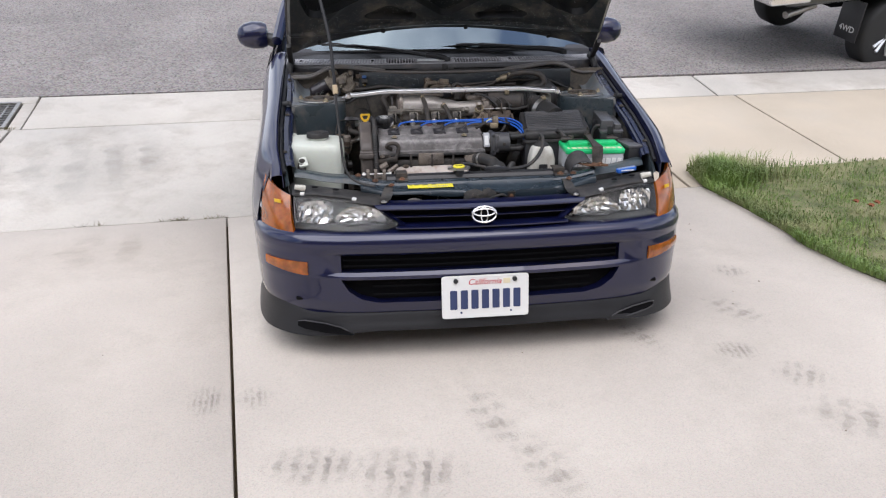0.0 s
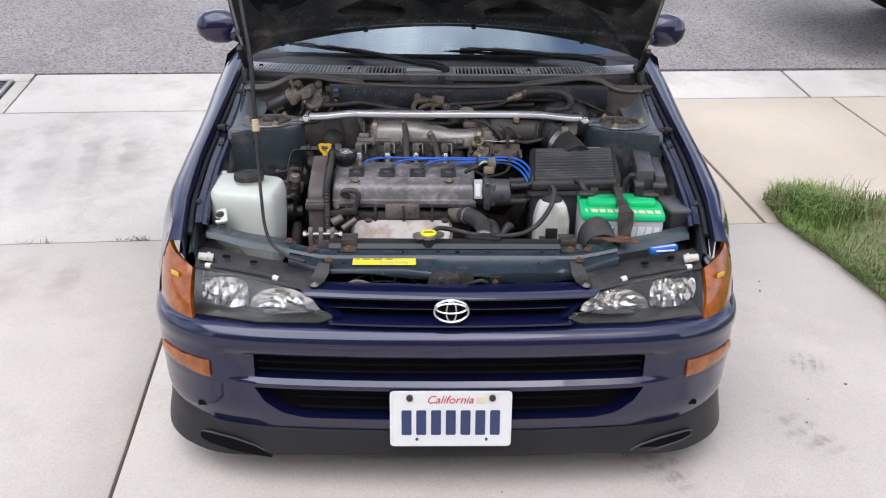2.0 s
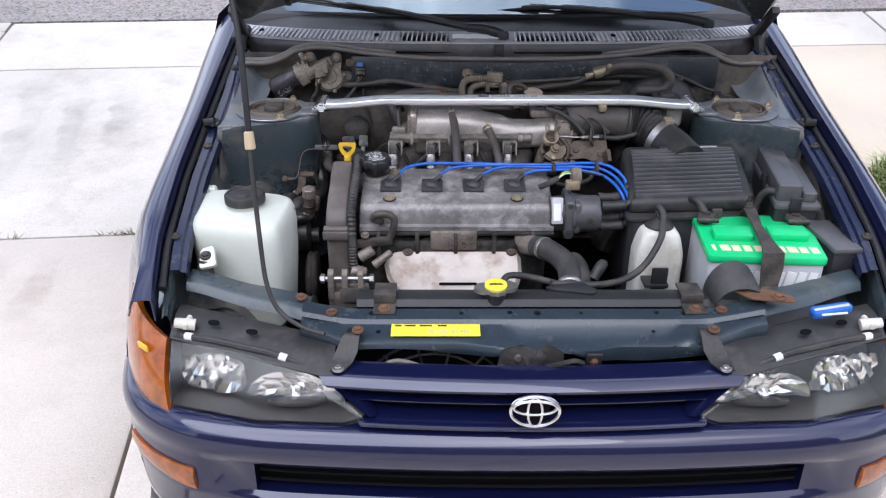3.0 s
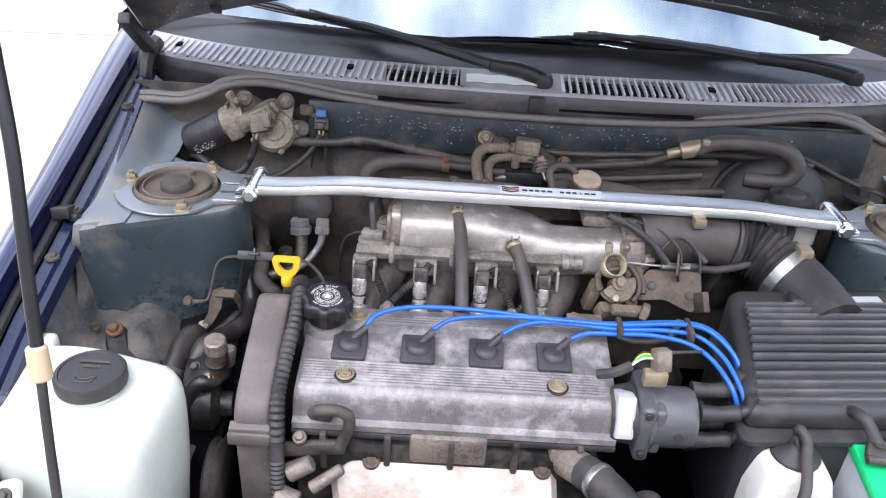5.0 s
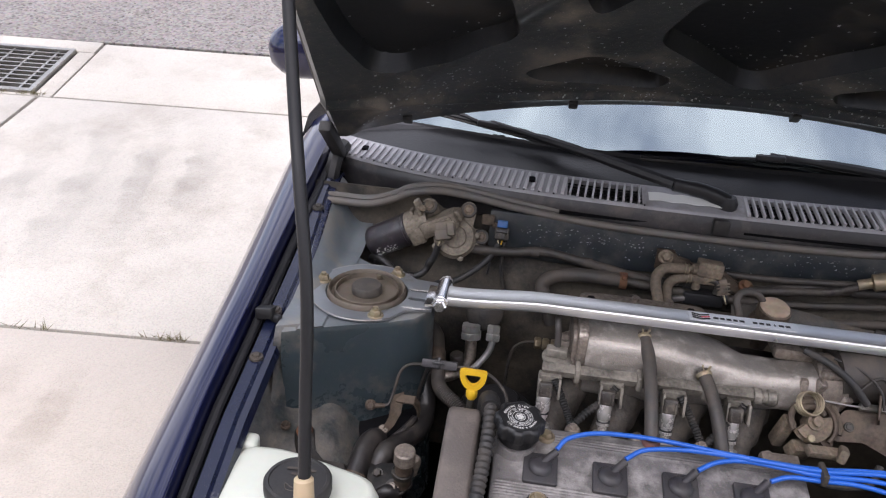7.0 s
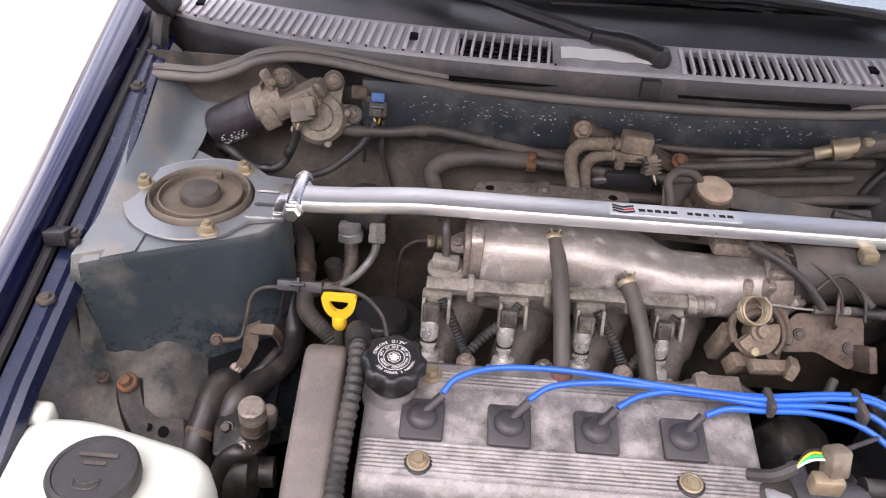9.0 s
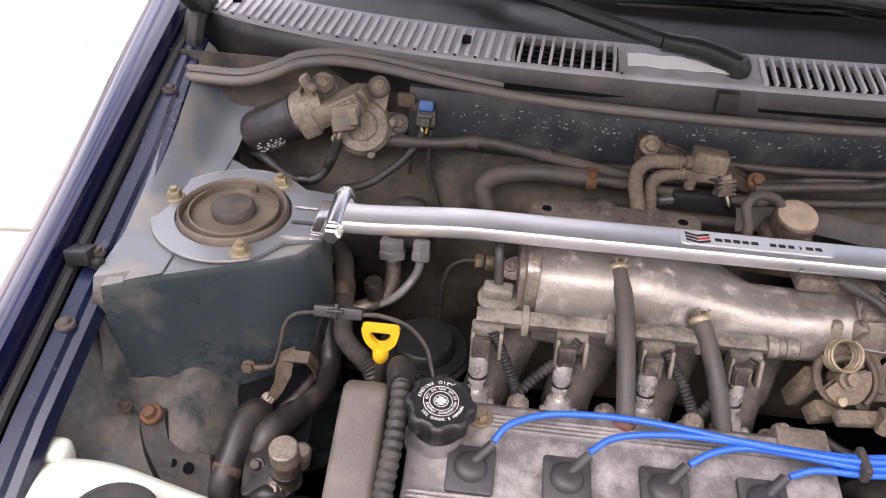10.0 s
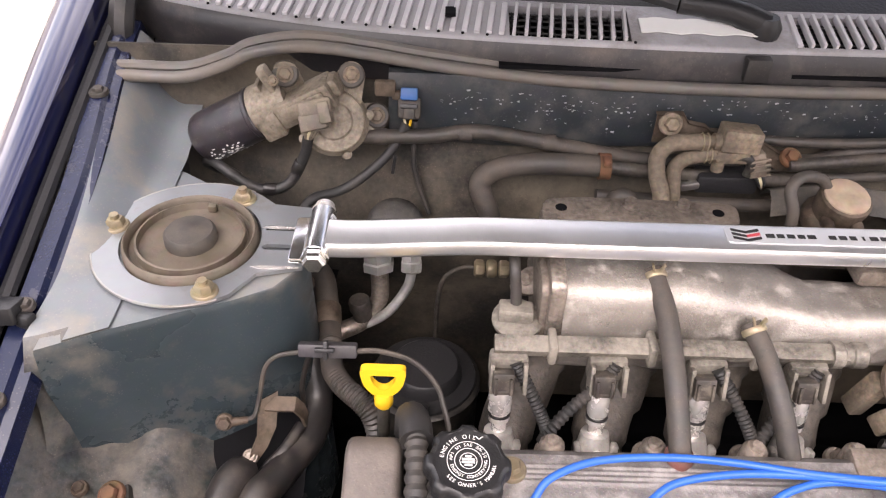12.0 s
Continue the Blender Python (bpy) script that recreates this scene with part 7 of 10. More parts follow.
def arc_text(words, r, start, step, size):
    """Single letters along an arc of the cap."""
    for i, ch in enumerate(words):
        if ch != " ":
            a = radians(start - i * step)
            out = 1 if step > 0 else -1
            m = CM @ Matrix.Translation((r * math.cos(a), r * math.sin(a), 0.0002)) @ Matrix.Rotation(a - out * math.pi / 2, 4, "Z")
            lettering("letter", ch, size, m, "white", cap, extrude=0.00015)


arc_text("ENGINE OIL", 0.0205, 172, 10.5, 0.0048)
arc_text("API SH SAE 5W-30", 0.0135, 176, 10.5, 0.0038)
arc_text("ENERGY CONSERVING", 0.0135, 200, -10, 0.0036)
arc_text("SEE OWNER'S MANUAL", 0.0205, 222, -7.6, 0.0040)
for k, (y, w) in enumerate(((0.0036, 0.005), (0.0012, 0.010), (-0.0012, 0.010), (-0.0036, 0.006))):
    bm = B()
    prism(bm, [(-w / 2, y - 0.0008), (w / 2, y - 0.0008), (w / 2, y + 0.0008), (-w / 2, y + 0.0008)], 0.0001, 0.0004, CM)
    part("print_line", bm, "white", cap)
bm = B()
tube(bm, [CM @ Vector((0.004 + 0.0012 * i, 0.0203 + 0.0012 * math.sin(i * 1.3), 0.0002)) for i in range(7)], 0.0004, 4, 2)
part("oilcan_mark", bm, "white", cap, "small white oil can mark")
bm = B()
bolt(bm, (-0.262, 0.592, 0.697), (0, 0, 1), 0.008, 0.008, 0.0125)
part("cover_bolt", bm, "brass", cover)
# timing cover
bm = B()
prism(bm, rounded([(0.434, 0.44), (0.430, 0.612), (0.432, 0.650), (0.448, 0.668), (0.540, 0.706), (0.592, 0.724), (0.612, 0.712), (0.622, 0.68), (0.624, 0.44)], 0.012, 5), -0.399, -0.353, Matrix(((0, 0, 1, 0), (1, 0, 0, 0), (0, 1, 0, 0), (0, 0, 0, 1))), 0.007, 3)
timing = part("timing_cover", bm, "timing", engine, "dusty brown-grey plastic timing cover")
part("lug", box(B(), (-0.378, 0.426, 0.620), (0.055, 0.012, 0.02), 0.004), "timing", timing)
part("lip", prism(B(), rounded([(0.424, 0.610), (0.424, 0.636), (0.436, 0.640), (0.438, 0.610)], 0.003), -0.403, -0.349, Matrix(((0, 0, 1, 0), (1, 0, 0, 0), (0, 1, 0, 0), (0, 0, 0, 1))), 0.002), "timing", timing)
tube_pts = [(-0.347, 0.622, 0.690), (-0.344, 0.614, 0.722), (-0.341, 0.590, 0.730), (-0.340, 0.545, 0.716), (-0.342, 0.500, 0.700), (-0.344, 0.462, 0.684), (-0.344, 0.436, 0.660), (-0.343, 0.418, 0.615), (-0.341, 0.400, 0.555), (-0.338, 0.38, 0.47)]
part("loom_conduit", tube(B(), tube_pts, 0.0100, 14, 10, ribs=0.0020, pitch=0.0058), "rubber", engine, "corrugated black wiring conduit")
part("conduit_boot", tube(B(), [(-0.349, 0.640, 0.680), (-0.347, 0.628, 0.715), (-0.343, 0.612, 0.727), (-0.341, 0.594, 0.729)], 0.0138, 14), "black_dusty", engine, "black boot at the end of the conduit")
# lifting hook
bm = B()
tube(bm, [(-0.282, 0.452, 0.640), (-0.300, 0.442, 0.652), (-0.290, 0.436, 0.664), (-0.268, 0.436, 0.664), (-0.256, 0.438, 0.652), (-0.258, 0.436, 0.630), (-0.268, 0.434, 0.606)], 0.0078, 10)
box(bm, (-0.300, 0.436, 0.600), (0.08, 0.012, 0.020), 0.004, turn(0, -8, 0))
part("lifting_hook", bm, "bracket", engine, "dark steel lifting hook")
bm = B()
bolt(bm, (-0.318, 0.436, 0.616), (0, -0.5, 1), 0.006, 0.007, 0.009)
part("bolt", bm, "alu_dirty", engine)
for p_, q_, r_ in (((-0.330, 0.415, 0.575), (-0.300, 0.420, 0.590), 0.013), ((-0.300, 0.405, 0.560), (-0.262, 0.418, 0.585), 0.009), ((-0.345, 0.40, 0.55), (-0.315, 0.395, 0.545), 0.016)):
    part("sensor_stub", rod(B(), p_, q_, r_, r_ * 0.85, 14, 0.002), "alu_dirty", engine)
# heat shield over the exhaust
bm = B()


def shield_at(u, v):
    left = interp(v, [(0, -0.246), (0.10, -0.250), (0.16, -0.268), (0.35, -0.279), (0.60, -0.272), (0.80, -0.252), (1.0, -0.222)])
    right = interp(v, [(0, 0.004), (0.08, 0.014), (0.55, 0.016), (0.8, 0.004), (1.0, -0.030)])
    x = left + (right - left) * u
    rim = smooth_step(0.035, 0.0, min(u, 1 - u))
    y = interp(v, [(0, 0.462), (0.12, 0.446), (0.20, 0.438), (0.60, 0.404), (1.0, 0.372)])
    z = interp(v, [(0, 0.575), (0.12, 0.573), (0.20, 0.568), (0.60, 0.535), (1.0, 0.488)])
    return (x, y + 0.006 * rim, z - 0.010 * rim + 0.003 * math.sin(u * 9) * smooth_step(0.2, 0.5, v))


sheet(bm, [0, 0.012, 0.03] + lin(0.05, 0.95, 24) + [0.97, 0.988, 1], lin(0, 1, 26), shield_at, thick=0.0018)
shield = part("heat_shield", bm, "shield", engine, "pale rusty exhaust heat shield")
for x in (-0.228, -0.006):
    bm = B()
    bolt(bm, (x, 0.444, 0.574), (0, -0.4, 1), 0.0075, 0.005, 0.0115)
    part("bolt", bm, "brown_plate", shield)
bm = B()
box(bm, Vector(shield_at(0.52, 0.70)) + Vector((0, -0.001, 0.001)), (0.080, 0.006, 0.006), 0.002, turn(-35, 0, 0))
part("slot", bm, "dark", shield)
bm = B()
for i in range(4):
    tube(bm, [(-0.24 + i * 0.075, 0.43, 0.50), (-0.235 + i * 0.07, 0.40, 0.47), (-0.19 + i * 0.045, 0.37, 0.38)], 0.02, 10)
part("exhaust_manifold", bm, "rusty", engine, "rusty exhaust pipes")
# distributor
dist = thing("distributor", (0.15, 0.46, 0.60), "black ignition distributor with blue leads at the end of the head", "distributor")
part("body", rod(B(), (0.070, 0.462, 0.636), (0.104, 0.462, 0.638), 0.036, 0.040, 28, 0.003), "bracket", dist)
igniter = part("igniter", box(B(), (0.084, 0.444, 0.652), (0.024, 0.034, 0.056), 0.003, turn(-20, 0, 0)), "battery_grey", dist, "grey igniter block with a white label")
part("igniter_label", box(B(), (0.083, 0.4262, 0.6560), (0.015, 0.0010, 0.036), 0, turn(-20, 0, 0)), "white", igniter)
part("flange", box(B(), (0.110, 0.460, 0.638), (0.020, 0.084, 0.088), 0.008, None, 3), "fuse_cover", dist, "square flange of the cap")
part("cap", lathe(B(), (0.116, 0.460, 0.638), (1, 0, 0), [(0.043, 0), (0.0425, 0.006), (0.0400, 0.007), (0.0395, 0.054), (0.0370, 0.060), (0.026, 0.063), (0.020, 0.064)], 32), "fuse_cover", dist, "black distributor cap")
part("cap_block", box(B(), (0.126, 0.456, 0.640), (0.016, 0.066, 0.070), 0.006, None, 3), "fuse_cover", dist)
for y, z in ((0.430, 0.672), (0.426, 0.612)):
    bm = B()
    bolt(bm, (0.1085, y - 0.010, z), (0, -1, 0.2), 0.0042, 0.003, 0.006)
    part("screw", bm, "black", dist)
part("cap_mark", lathe(B(), (0.152, 0.4195, 0.640), (0, -1, 0), [(0.0065, 0), (0.0065, 0.0015), (0.0050, 0.0020)], 16), "bracket", dist)
TERM = [(0.178, 0.484, 0.664), (0.178, 0.478, 0.616), (0.178, 0.440, 0.664), (0.178, 0.444, 0.616)]
for t in TERM:
    bm = B()
    rod(bm, t, (t[0] + 0.024, t[1], t[2]), 0.0115, 0.0100, 14)
    rod(bm, (t[0] + 0.020, t[1], t[2]), (t[0] + 0.050, t[1] + 0.002, t[2] + 0.002), 0.0095, 0.0110, 12, 0.002)
    tube(bm, [(t[0] + 0.042, t[1], t[2]), (t[0] + 0.060, t[1] + 0.004, t[2] + 0.008), (t[0] + 0.062, t[1] + 0.010, t[2] + 0.026)], 0.0072, 10)
    part("lead_boot", bm, "rubber", dist)
settle(dist, 0.004, 0.022, 0.008)
# leads
LEADS = [
    [(-0.248, 0.557, 0.707), (-0.233, 0.573, 0.715), (-0.195, 0.588, 0.718), (-0.138, 0.594, 0.717), (-0.082, 0.590, 0.718), (-0.012, 0.578, 0.721), (0.079, 0.574, 0.721), (0.150, 0.584, 0.721), (0.200, 0.588, 0.718), (0.228, 0.572, 0.712), (0.243, 0.545, 0.700), (0.248, 0.520, 0.680), (0.244, 0.512, 0.666)],
    [(-0.158, 0.557, 0.707), (-0.133, 0.572, 0.714), (-0.083, 0.580, 0.717), (-0.028, 0.579, 0.719), (0.025, 0.573, 0.722), (0.088, 0.568, 0.724), (0.160, 0.577, 0.724), (0.205, 0.578, 0.720), (0.232, 0.556, 0.711), (0.247, 0.530, 0.695), (0.252, 0.505, 0.660), (0.250, 0.500, 0.628)],
    [(-0.065, 0.557, 0.706), (-0.041, 0.569, 0.713), (-0.007, 0.576, 0.716), (0.041, 0.571, 0.718), (0.088, 0.565, 0.719), (0.150, 0.570, 0.718), (0.195, 0.567, 0.714), (0.222, 0.542, 0.706), (0.236, 0.508, 0.694), (0.243, 0.475, 0.678), (0.242, 0.464, 0.666)],
    [(0.026, 0.556, 0.706), (0.050, 0.562, 0.712), (0.087, 0.561, 0.714), (0.135, 0.564, 0.713), (0.182, 0.556, 0.709), (0.210, 0.532, 0.702), (0.228, 0.495, 0.688), (0.242, 0.474, 0.655), (0.248, 0.467, 0.628)],
]
for pts in LEADS:
    w = tagged(part("spark_plug_lead", tube(B(), pts, 0.0033, 10, 10), "blue_wire"), "bright blue silicone spark plug lead over the engine", "cable", "spark plug leads")
for c, r in (((0.090, 0.568, 0.720), (0.008, 0.030, 0.018)), ((0.186, 0.574, 0.717), (0.008, 0.040, 0.018))):
    bm = B()
    box(bm, c, r, 0.003)
    tagged(part("lead_clip", bm, "bracket"), "grey plastic clip holding the blue leads", "clip", "lead clips")

# fuel rail and injectors
rail = thing("fuel_rail", (-0.12, 0.69, 0.74), "dirty aluminium fuel rail with four injectors", "fuel rail")
RY, RZ = 0.690, 0.742
bm = B()
sheet(bm, lin(-0.276, 0.036, 12), list(range(9)), lambda x, k: (x, RY + 0.0090 * (1.25 if k in (1, 3, 5, 7) else 1) * math.cos(k * math.pi / 4 + 0.4), RZ + 0.0080 * (1.25 if k in (1, 3, 5, 7) else 1) * math.sin(k * math.pi / 4 + 0.4)))
bmesh.ops.holes_fill(bm, edges=bm.edges)
part("rail", bm, "rail", rail)
for x in (-0.225, -0.137, -0.045):
    part("rail_band", box(B(), (x, RY, RZ), (0.008, 0.026, 0.024), 0.003), "rail", rail)
part("end_plug", lathe(B(), (0.022, RY, RZ), (1, 0, 0), [(0.0125, 0), (0.0125, 0.010), (0.0100, 0.012), (0.0100, 0.018), (0.0120, 0.019), (0.0120, 0.030), (0.010, 0.032)], 18), "rail", rail)
part("damper", lathe(B(), (-0.254, 0.722, 0.738), (0, -0.1, 1), [(0.012, -0.02), (0.015, -0.004), (0.022, 0.0), (0.0235, 0.003), (0.0235, 0.006), (0.018, 0.009), (0.001, 0.0095)], 24), "rail", rail, "pulsation damper")
part("damper_cap", box(B(), (-0.256, 0.722, 0.752), (0.032, 0.020, 0.014), 0.003, turn(-8, 0, -4)), "rail", rail, "pale square damper cap")
part("damper_arm", box(B(), (-0.256, 0.706, 0.732), (0.024, 0.034, 0.014), 0.004, turn(10, 0, 0)), "rail", rail)
INJ = (-0.269, -0.181, -0.093, -0.004)
DI = Vector((0, -0.36, -1)).normalized()
for i, x in enumerate(INJ):
    lean = (0.010, -0.010, 0.010, -0.010)[i]
    bm = B()
    box(bm, (x + 0.006, 0.682, 0.727), (0.034, 0.014, 0.026), 0.003)
    for k in (-1, 1):
        box(bm, (x + 0.006 + k * 0.0145, 0.672, 0.722), (0.004, 0.018, 0.030), 0.001, turn(-20, 0, 0))
    part("rail_cup", bm, "rail", rail)
    p = Vector((x, 0.672, 0.730))
    bm = B()
    box(bm, p + Vector((0.001, -0.009, -0.006)), (0.019, 0.013, 0.021), 0.002, turn(-20, 0, 0))
    for k in (-1, 1):
        box(bm, p + Vector((0.001 + k * 0.0065, -0.0165, -0.005)), (0.0026, 0.0030, 0.016), 0.0006, turn(-20, 0, 0))
    box(bm, p + Vector((0.001, -0.0165, -0.011)), (0.0125, 0.0030, 0.0026), 0.0006, turn(-20, 0, 0))
    part("plug", bm, "plug_dark", rail, "dark brown wiring plug with a wire clip")
    part("injector", lathe(B(), p + DI * 0.017, DI, [(0.0085, 0), (0.0100, 0.002), (0.0104, 0.004), (0.0104, 0.024), (0.0096, 0.025), (0.0078, 0.026), (0.0078, 0.0285), (0.0096, 0.0295), (0.0096, 0.034), (0.0070, 0.036), (0.0070, 0.044), (0.0092, 0.045), (0.0092, 0.047)], 20), "bright_steel", rail, "shiny steel injector")
    part("o_ring", lathe(B(), p + DI * 0.0445, DI, [(0.0074, 0), (0.0099, 0.0004), (0.0099, 0.0018), (0.0074, 0.0022)], 20), "cap_black", rail, "dark rubber ring")
for pts in ([(-0.257, 0.676, 0.735), (-0.247, 0.668, 0.718), (-0.236, 0.656, 0.700), (-0.228, 0.648, 0.684), (-0.224, 0.642, 0.668)], [(-0.168, 0.676, 0.736), (-0.181, 0.668, 0.718), (-0.205, 0.656, 0.700), (-0.225, 0.642, 0.682), (-0.230, 0.638, 0.672)], [(-0.079, 0.675, 0.735), (-0.066, 0.666, 0.717), (-0.054, 0.650, 0.700), (-0.045, 0.640, 0.684), (-0.040, 0.636, 0.670)], [(0.010, 0.675, 0.736), (-0.001, 0.668, 0.717), (-0.022, 0.652, 0.700), (-0.042, 0.634, 0.683), (-0.048, 0.630, 0.674)]):
    tagged(part("injector_conduit", tube(B(), pts, 0.0062, 12, 12, ribs=0.0016, pitch=0.0040), "rubber"), "ribbed black conduit of an injector lead", "cable", "injector conduits")
# intake manifold: plenum and runners
im = thing("intake_manifold", (-0.1, 0.76, 0.70), "stained cast aluminium intake manifold behind the head", "intake manifold")


def plenum(x, a):
    """A rounded box that narrows towards the throttle; its front slopes down to the rail."""
    r = interp(x, [(-0.215, 0.060), (-0.095, 0.060), (-0.075, 0.056), (-0.050, 0.048), (-0.015, 0.042), (0.015, 0.034), (0.06, 0.033), (0.12, 0.036)])
    cy = interp(x, [(-0.215, 0.770), (-0.095, 0.768), (-0.050, 0.756), (-0.015, 0.748), (0.015, 0.735), (0.06, 0.734), (0.12, 0.740)])
    cz = interp(x, [(-0.215, 0.740), (-0.095, 0.740), (-0.050, 0.738), (0.02, 0.740), (0.12, 0.744)])
    c, s_ = math.cos(a), math.sin(a)
    q = (abs(c) ** 3.4 + abs(s_) ** 3.4) ** (-1 / 3.4)
    y, z = r * q * c * 1.02, r * q * s_ * 0.86
    y += 0.20 * min(0.0, z - 0.020) * (1 if c < 0 else 0)
    lump = 0.0012 * noise.noise(Vector((x * 45, y * 45, z * 45)))
    return (x, cy + y + lump, cz + z + lump)


bm = B()
sheet(bm, [-0.215, -0.213, -0.207] + lin(-0.195, 0.118, 40), lin(0, 2 * math.pi, 48), plenum)
bmesh.ops.holes_fill(bm, edges=bm.edges)
plen = part("plenum", bm, "plenum", im, "cast plenum with pale corrosion", angle=60)
bm = B()
prism(bm, rounded([(0.704, 0.692), (0.832, 0.704), (0.836, 0.788), (0.80, 0.797), (0.712, 0.796)], 0.014), -0.229, -0.214, Matrix(((0, 0, 1, 0), (1, 0, 0, 0), (0, 1, 0, 0), (0, 0, 0, 1))), 0.003)
part("end_flange", bm, "alu", plen, "ridged cast end flange")
for x in (-0.236,):
    part("flange_ridge", prism(B(), rounded([(0.710, 0.70), (0.826, 0.71), (0.828, 0.780), (0.718, 0.788)], 0.016), x, x + 0.010, Matrix(((0, 0, 1, 0), (1, 0, 0, 0), (0, 1, 0, 0), (0, 0, 0, 1))), 0.003), "alu_dirty", plen)
bm = B()
prism(bm, rounded([(-0.228, 0.812), (-0.036, 0.808), (-0.032, 0.842), (-0.060, 0.846), (-0.19, 0.848), (-0.226, 0.844)], 0.012), 0.780, 0.792, None, 0.003)
top_plate = part("top_flange", bm, "alu_dirty", plen, "flat cast top flange with bolt holes")
for c in ((-0.209, 0.828), (-0.055, 0.826)):
    part("hole", lathe(B(), (c[0], c[1], 0.7915), (0, 0, 1), [(0.0058, 0), (0.0058, 0.001)], 16), "dark", top_plate)
for c in ((-0.140, 0.834), (-0.088, 0.834)):
    part("nipple", lathe(B(), (c[0], c[1], 0.790), (0, 0, 1), [(0.009, 0), (0.009, 0.003), (0.006, 0.004), (0.006, 0.009)], 16), "alu_dirty", top_plate)
for c, q, ry in (((-0.238, 0.776, 0.742), (0.026, 0.022, 0.014), 0), ((-0.236, 0.742, 0.706), (0.024, 0.020, 0.016), 0)):
    bm = B()
    prism(bm, rounded([(-0.022, -0.008), (-0.006, -0.016), (0.016, -0.014), (0.016, 0.014), (-0.006, 0.012)], 0.006), -0.007, 0.007, Matrix.Translation(c) @ turn(40, 0, 0).to_4x4(), 0.002)
    lathe(bm, Vector(c) + Vector((-0.006, -0.004, 0.006)), (0, -0.6, 0.8), [(0.0075, 0), (0.0075, 0.003), (0.0045, 0.0035), (0.0045, 0.001)], 14)
    part("lug", bm, "alu_dirty", plen)
for i, (x, y, z, l) in enumerate(((-0.185, 0.716, 0.770, 0.07),)):
    part("casting_seam", tube(B(), [(x - l / 2, y, z), (x, y - 0.001, z - 0.001), (x + l / 2, y + 0.001, z)], 0.0018, 6), "plenum", plen)
for i in range(4):
    x = INJ[i]
    bm = B()
    tube(bm, [(x + 0.042, 0.752, 0.70), (x + 0.030, 0.716, 0.678), (x + 0.012, 0.676, 0.652), (x + 0.002, 0.632, 0.632)], [0.034, 0.030, 0.026, 0.023], 18, 8)
    runner = part("runner", bm, "runner", im, "dirty cast intake runner")
    # the injector seat: a flared casting with two flat ribs
    top = Vector((x, 0.672, 0.730)) + DI * 0.062
    bm = B()
    lathe(bm, top, DI, [(0.0095, -0.001), (0.0128, 0.0), (0.0135, 0.004), (0.0150, 0.010), (0.0178, 0.024), (0.0215, 0.042), (0.023, 0.056)], 20)
    seat = part("injector_boss", bm, "boss", im, "bright cast injector seat")
    for k in (-1, 1):
        part("seat_rib", box(B(), top + DI * 0.030 + Vector((k * 0.014, -0.008, 0.004)), (0.006, 0.010, 0.046), 0.002, turn(-20, k * 9, 0)), "boss", seat)
    part("seat_disc", lathe(B(), top + DI * 0.014 + Vector((0, -0.0145, 0.005)), (0, -1, 0.4), [(0.0062, 0), (0.0062, 0.0022), (0.0048, 0.003)], 16), "boss", seat)
part("head_flange", box(B(), (-0.128, 0.634, 0.632), (0.40, 0.014, 0.055), 0.004), "bracket", im)
for x in (-0.225, -0.137, -0.049, 0.036):
    bm = B()
    bolt(bm, (x, 0.634, 0.664), (0, -0.2, 1), 0.008, 0.009, 0.012)
    part("bolt", bm, "alu_dirty", im)
for p, q, m, r in (((-0.134, 0.744, 0.788), (-0.120, 0.606, 0.703), (-0.126, 0.700, 0.770), 0.0095), ((-0.050, 0.704, 0.764), (-0.021, 0.612, 0.690), (-0.038, 0.676, 0.746), 0.0095)):
    tagged(part("vacuum_hose", tube(B(), [p, m, Vector(m).lerp(Vector(q), 0.55) + Vector((0, 0, 0.006)), q], r, 14, 8), "hose_brown"), "dusty black rubber hose from the plenum to the valve cover", "hose", "breather hoses")
    bm = B()
    d = (Vector(m) - Vector(p)).normalized()
    lathe(bm, Vector(p) + d * 0.004, d, [(r + 0.0010, 0), (r + 0.0016, 0.001), (r + 0.0016, 0.005), (r + 0.0010, 0.006)], 18)
    for k in (-1, 1):
        box(bm, Vector(p) + d * 0.007 + Vector((0.004 * k, -0.002, 0.0125)), (0.0022, 0.004, 0.010), 0.0006, turn(0, 20 * k, 0))
    tagged(part("hose_clamp", bm, "brass"), "yellow zinc spring clamp on a rubber hose", "clamp", "hose clamps")
bm = B()
lathe(bm, (-0.120, 0.606, 0.692), (0, 0.25, 1), [(0.0110, 0), (0.0125, 0.002), (0.0125, 0.010), (0.0110, 0.012)], 18)
tagged(part("red_grommet", bm, "faded_red"), "faded red rubber grommet on the valve cover", "grommet")
# throttle body with its cams
tb = thing("throttle_assembly", (0.12, 0.70, 0.70), "dirty throttle body with a cable quadrant and levers", "throttle")
bm = B()
rod(bm, (0.112, 0.742, 0.745), (0.155, 0.744, 0.748), 0.044, 0.042, 28, 0.004)
box(bm, (0.128, 0.722, 0.722), (0.044, 0.04, 0.05), 0.006)
box(bm, (0.085, 0.770, 0.782), (0.06, 0.05, 0.02), 0.006)
part("housing", bm, "alu_dirty", tb)
WC, WD = Vector((0.106, 0.682, 0.716)), Vector((0.15, -0.72, 0.66)).normalized()
wd, wu, ww = axes(WD)
QM = basis(WC, wu, ww)


def round_wheel(r, a, h=0.0):
    return WC + (wu * math.cos(a) + ww * math.sin(a)) * r + wd * h


def sector(r, a0, a1, r0=0.006):
    return [(r * math.cos(a), r * math.sin(a)) for a in lin(a0, a1, 14)] + [(r0 * math.cos(a1 + 0.6), r0 * math.sin(a1 + 0.6)), (r0 * math.cos(a0 - 0.6), r0 * math.sin(a0 - 0.6))]


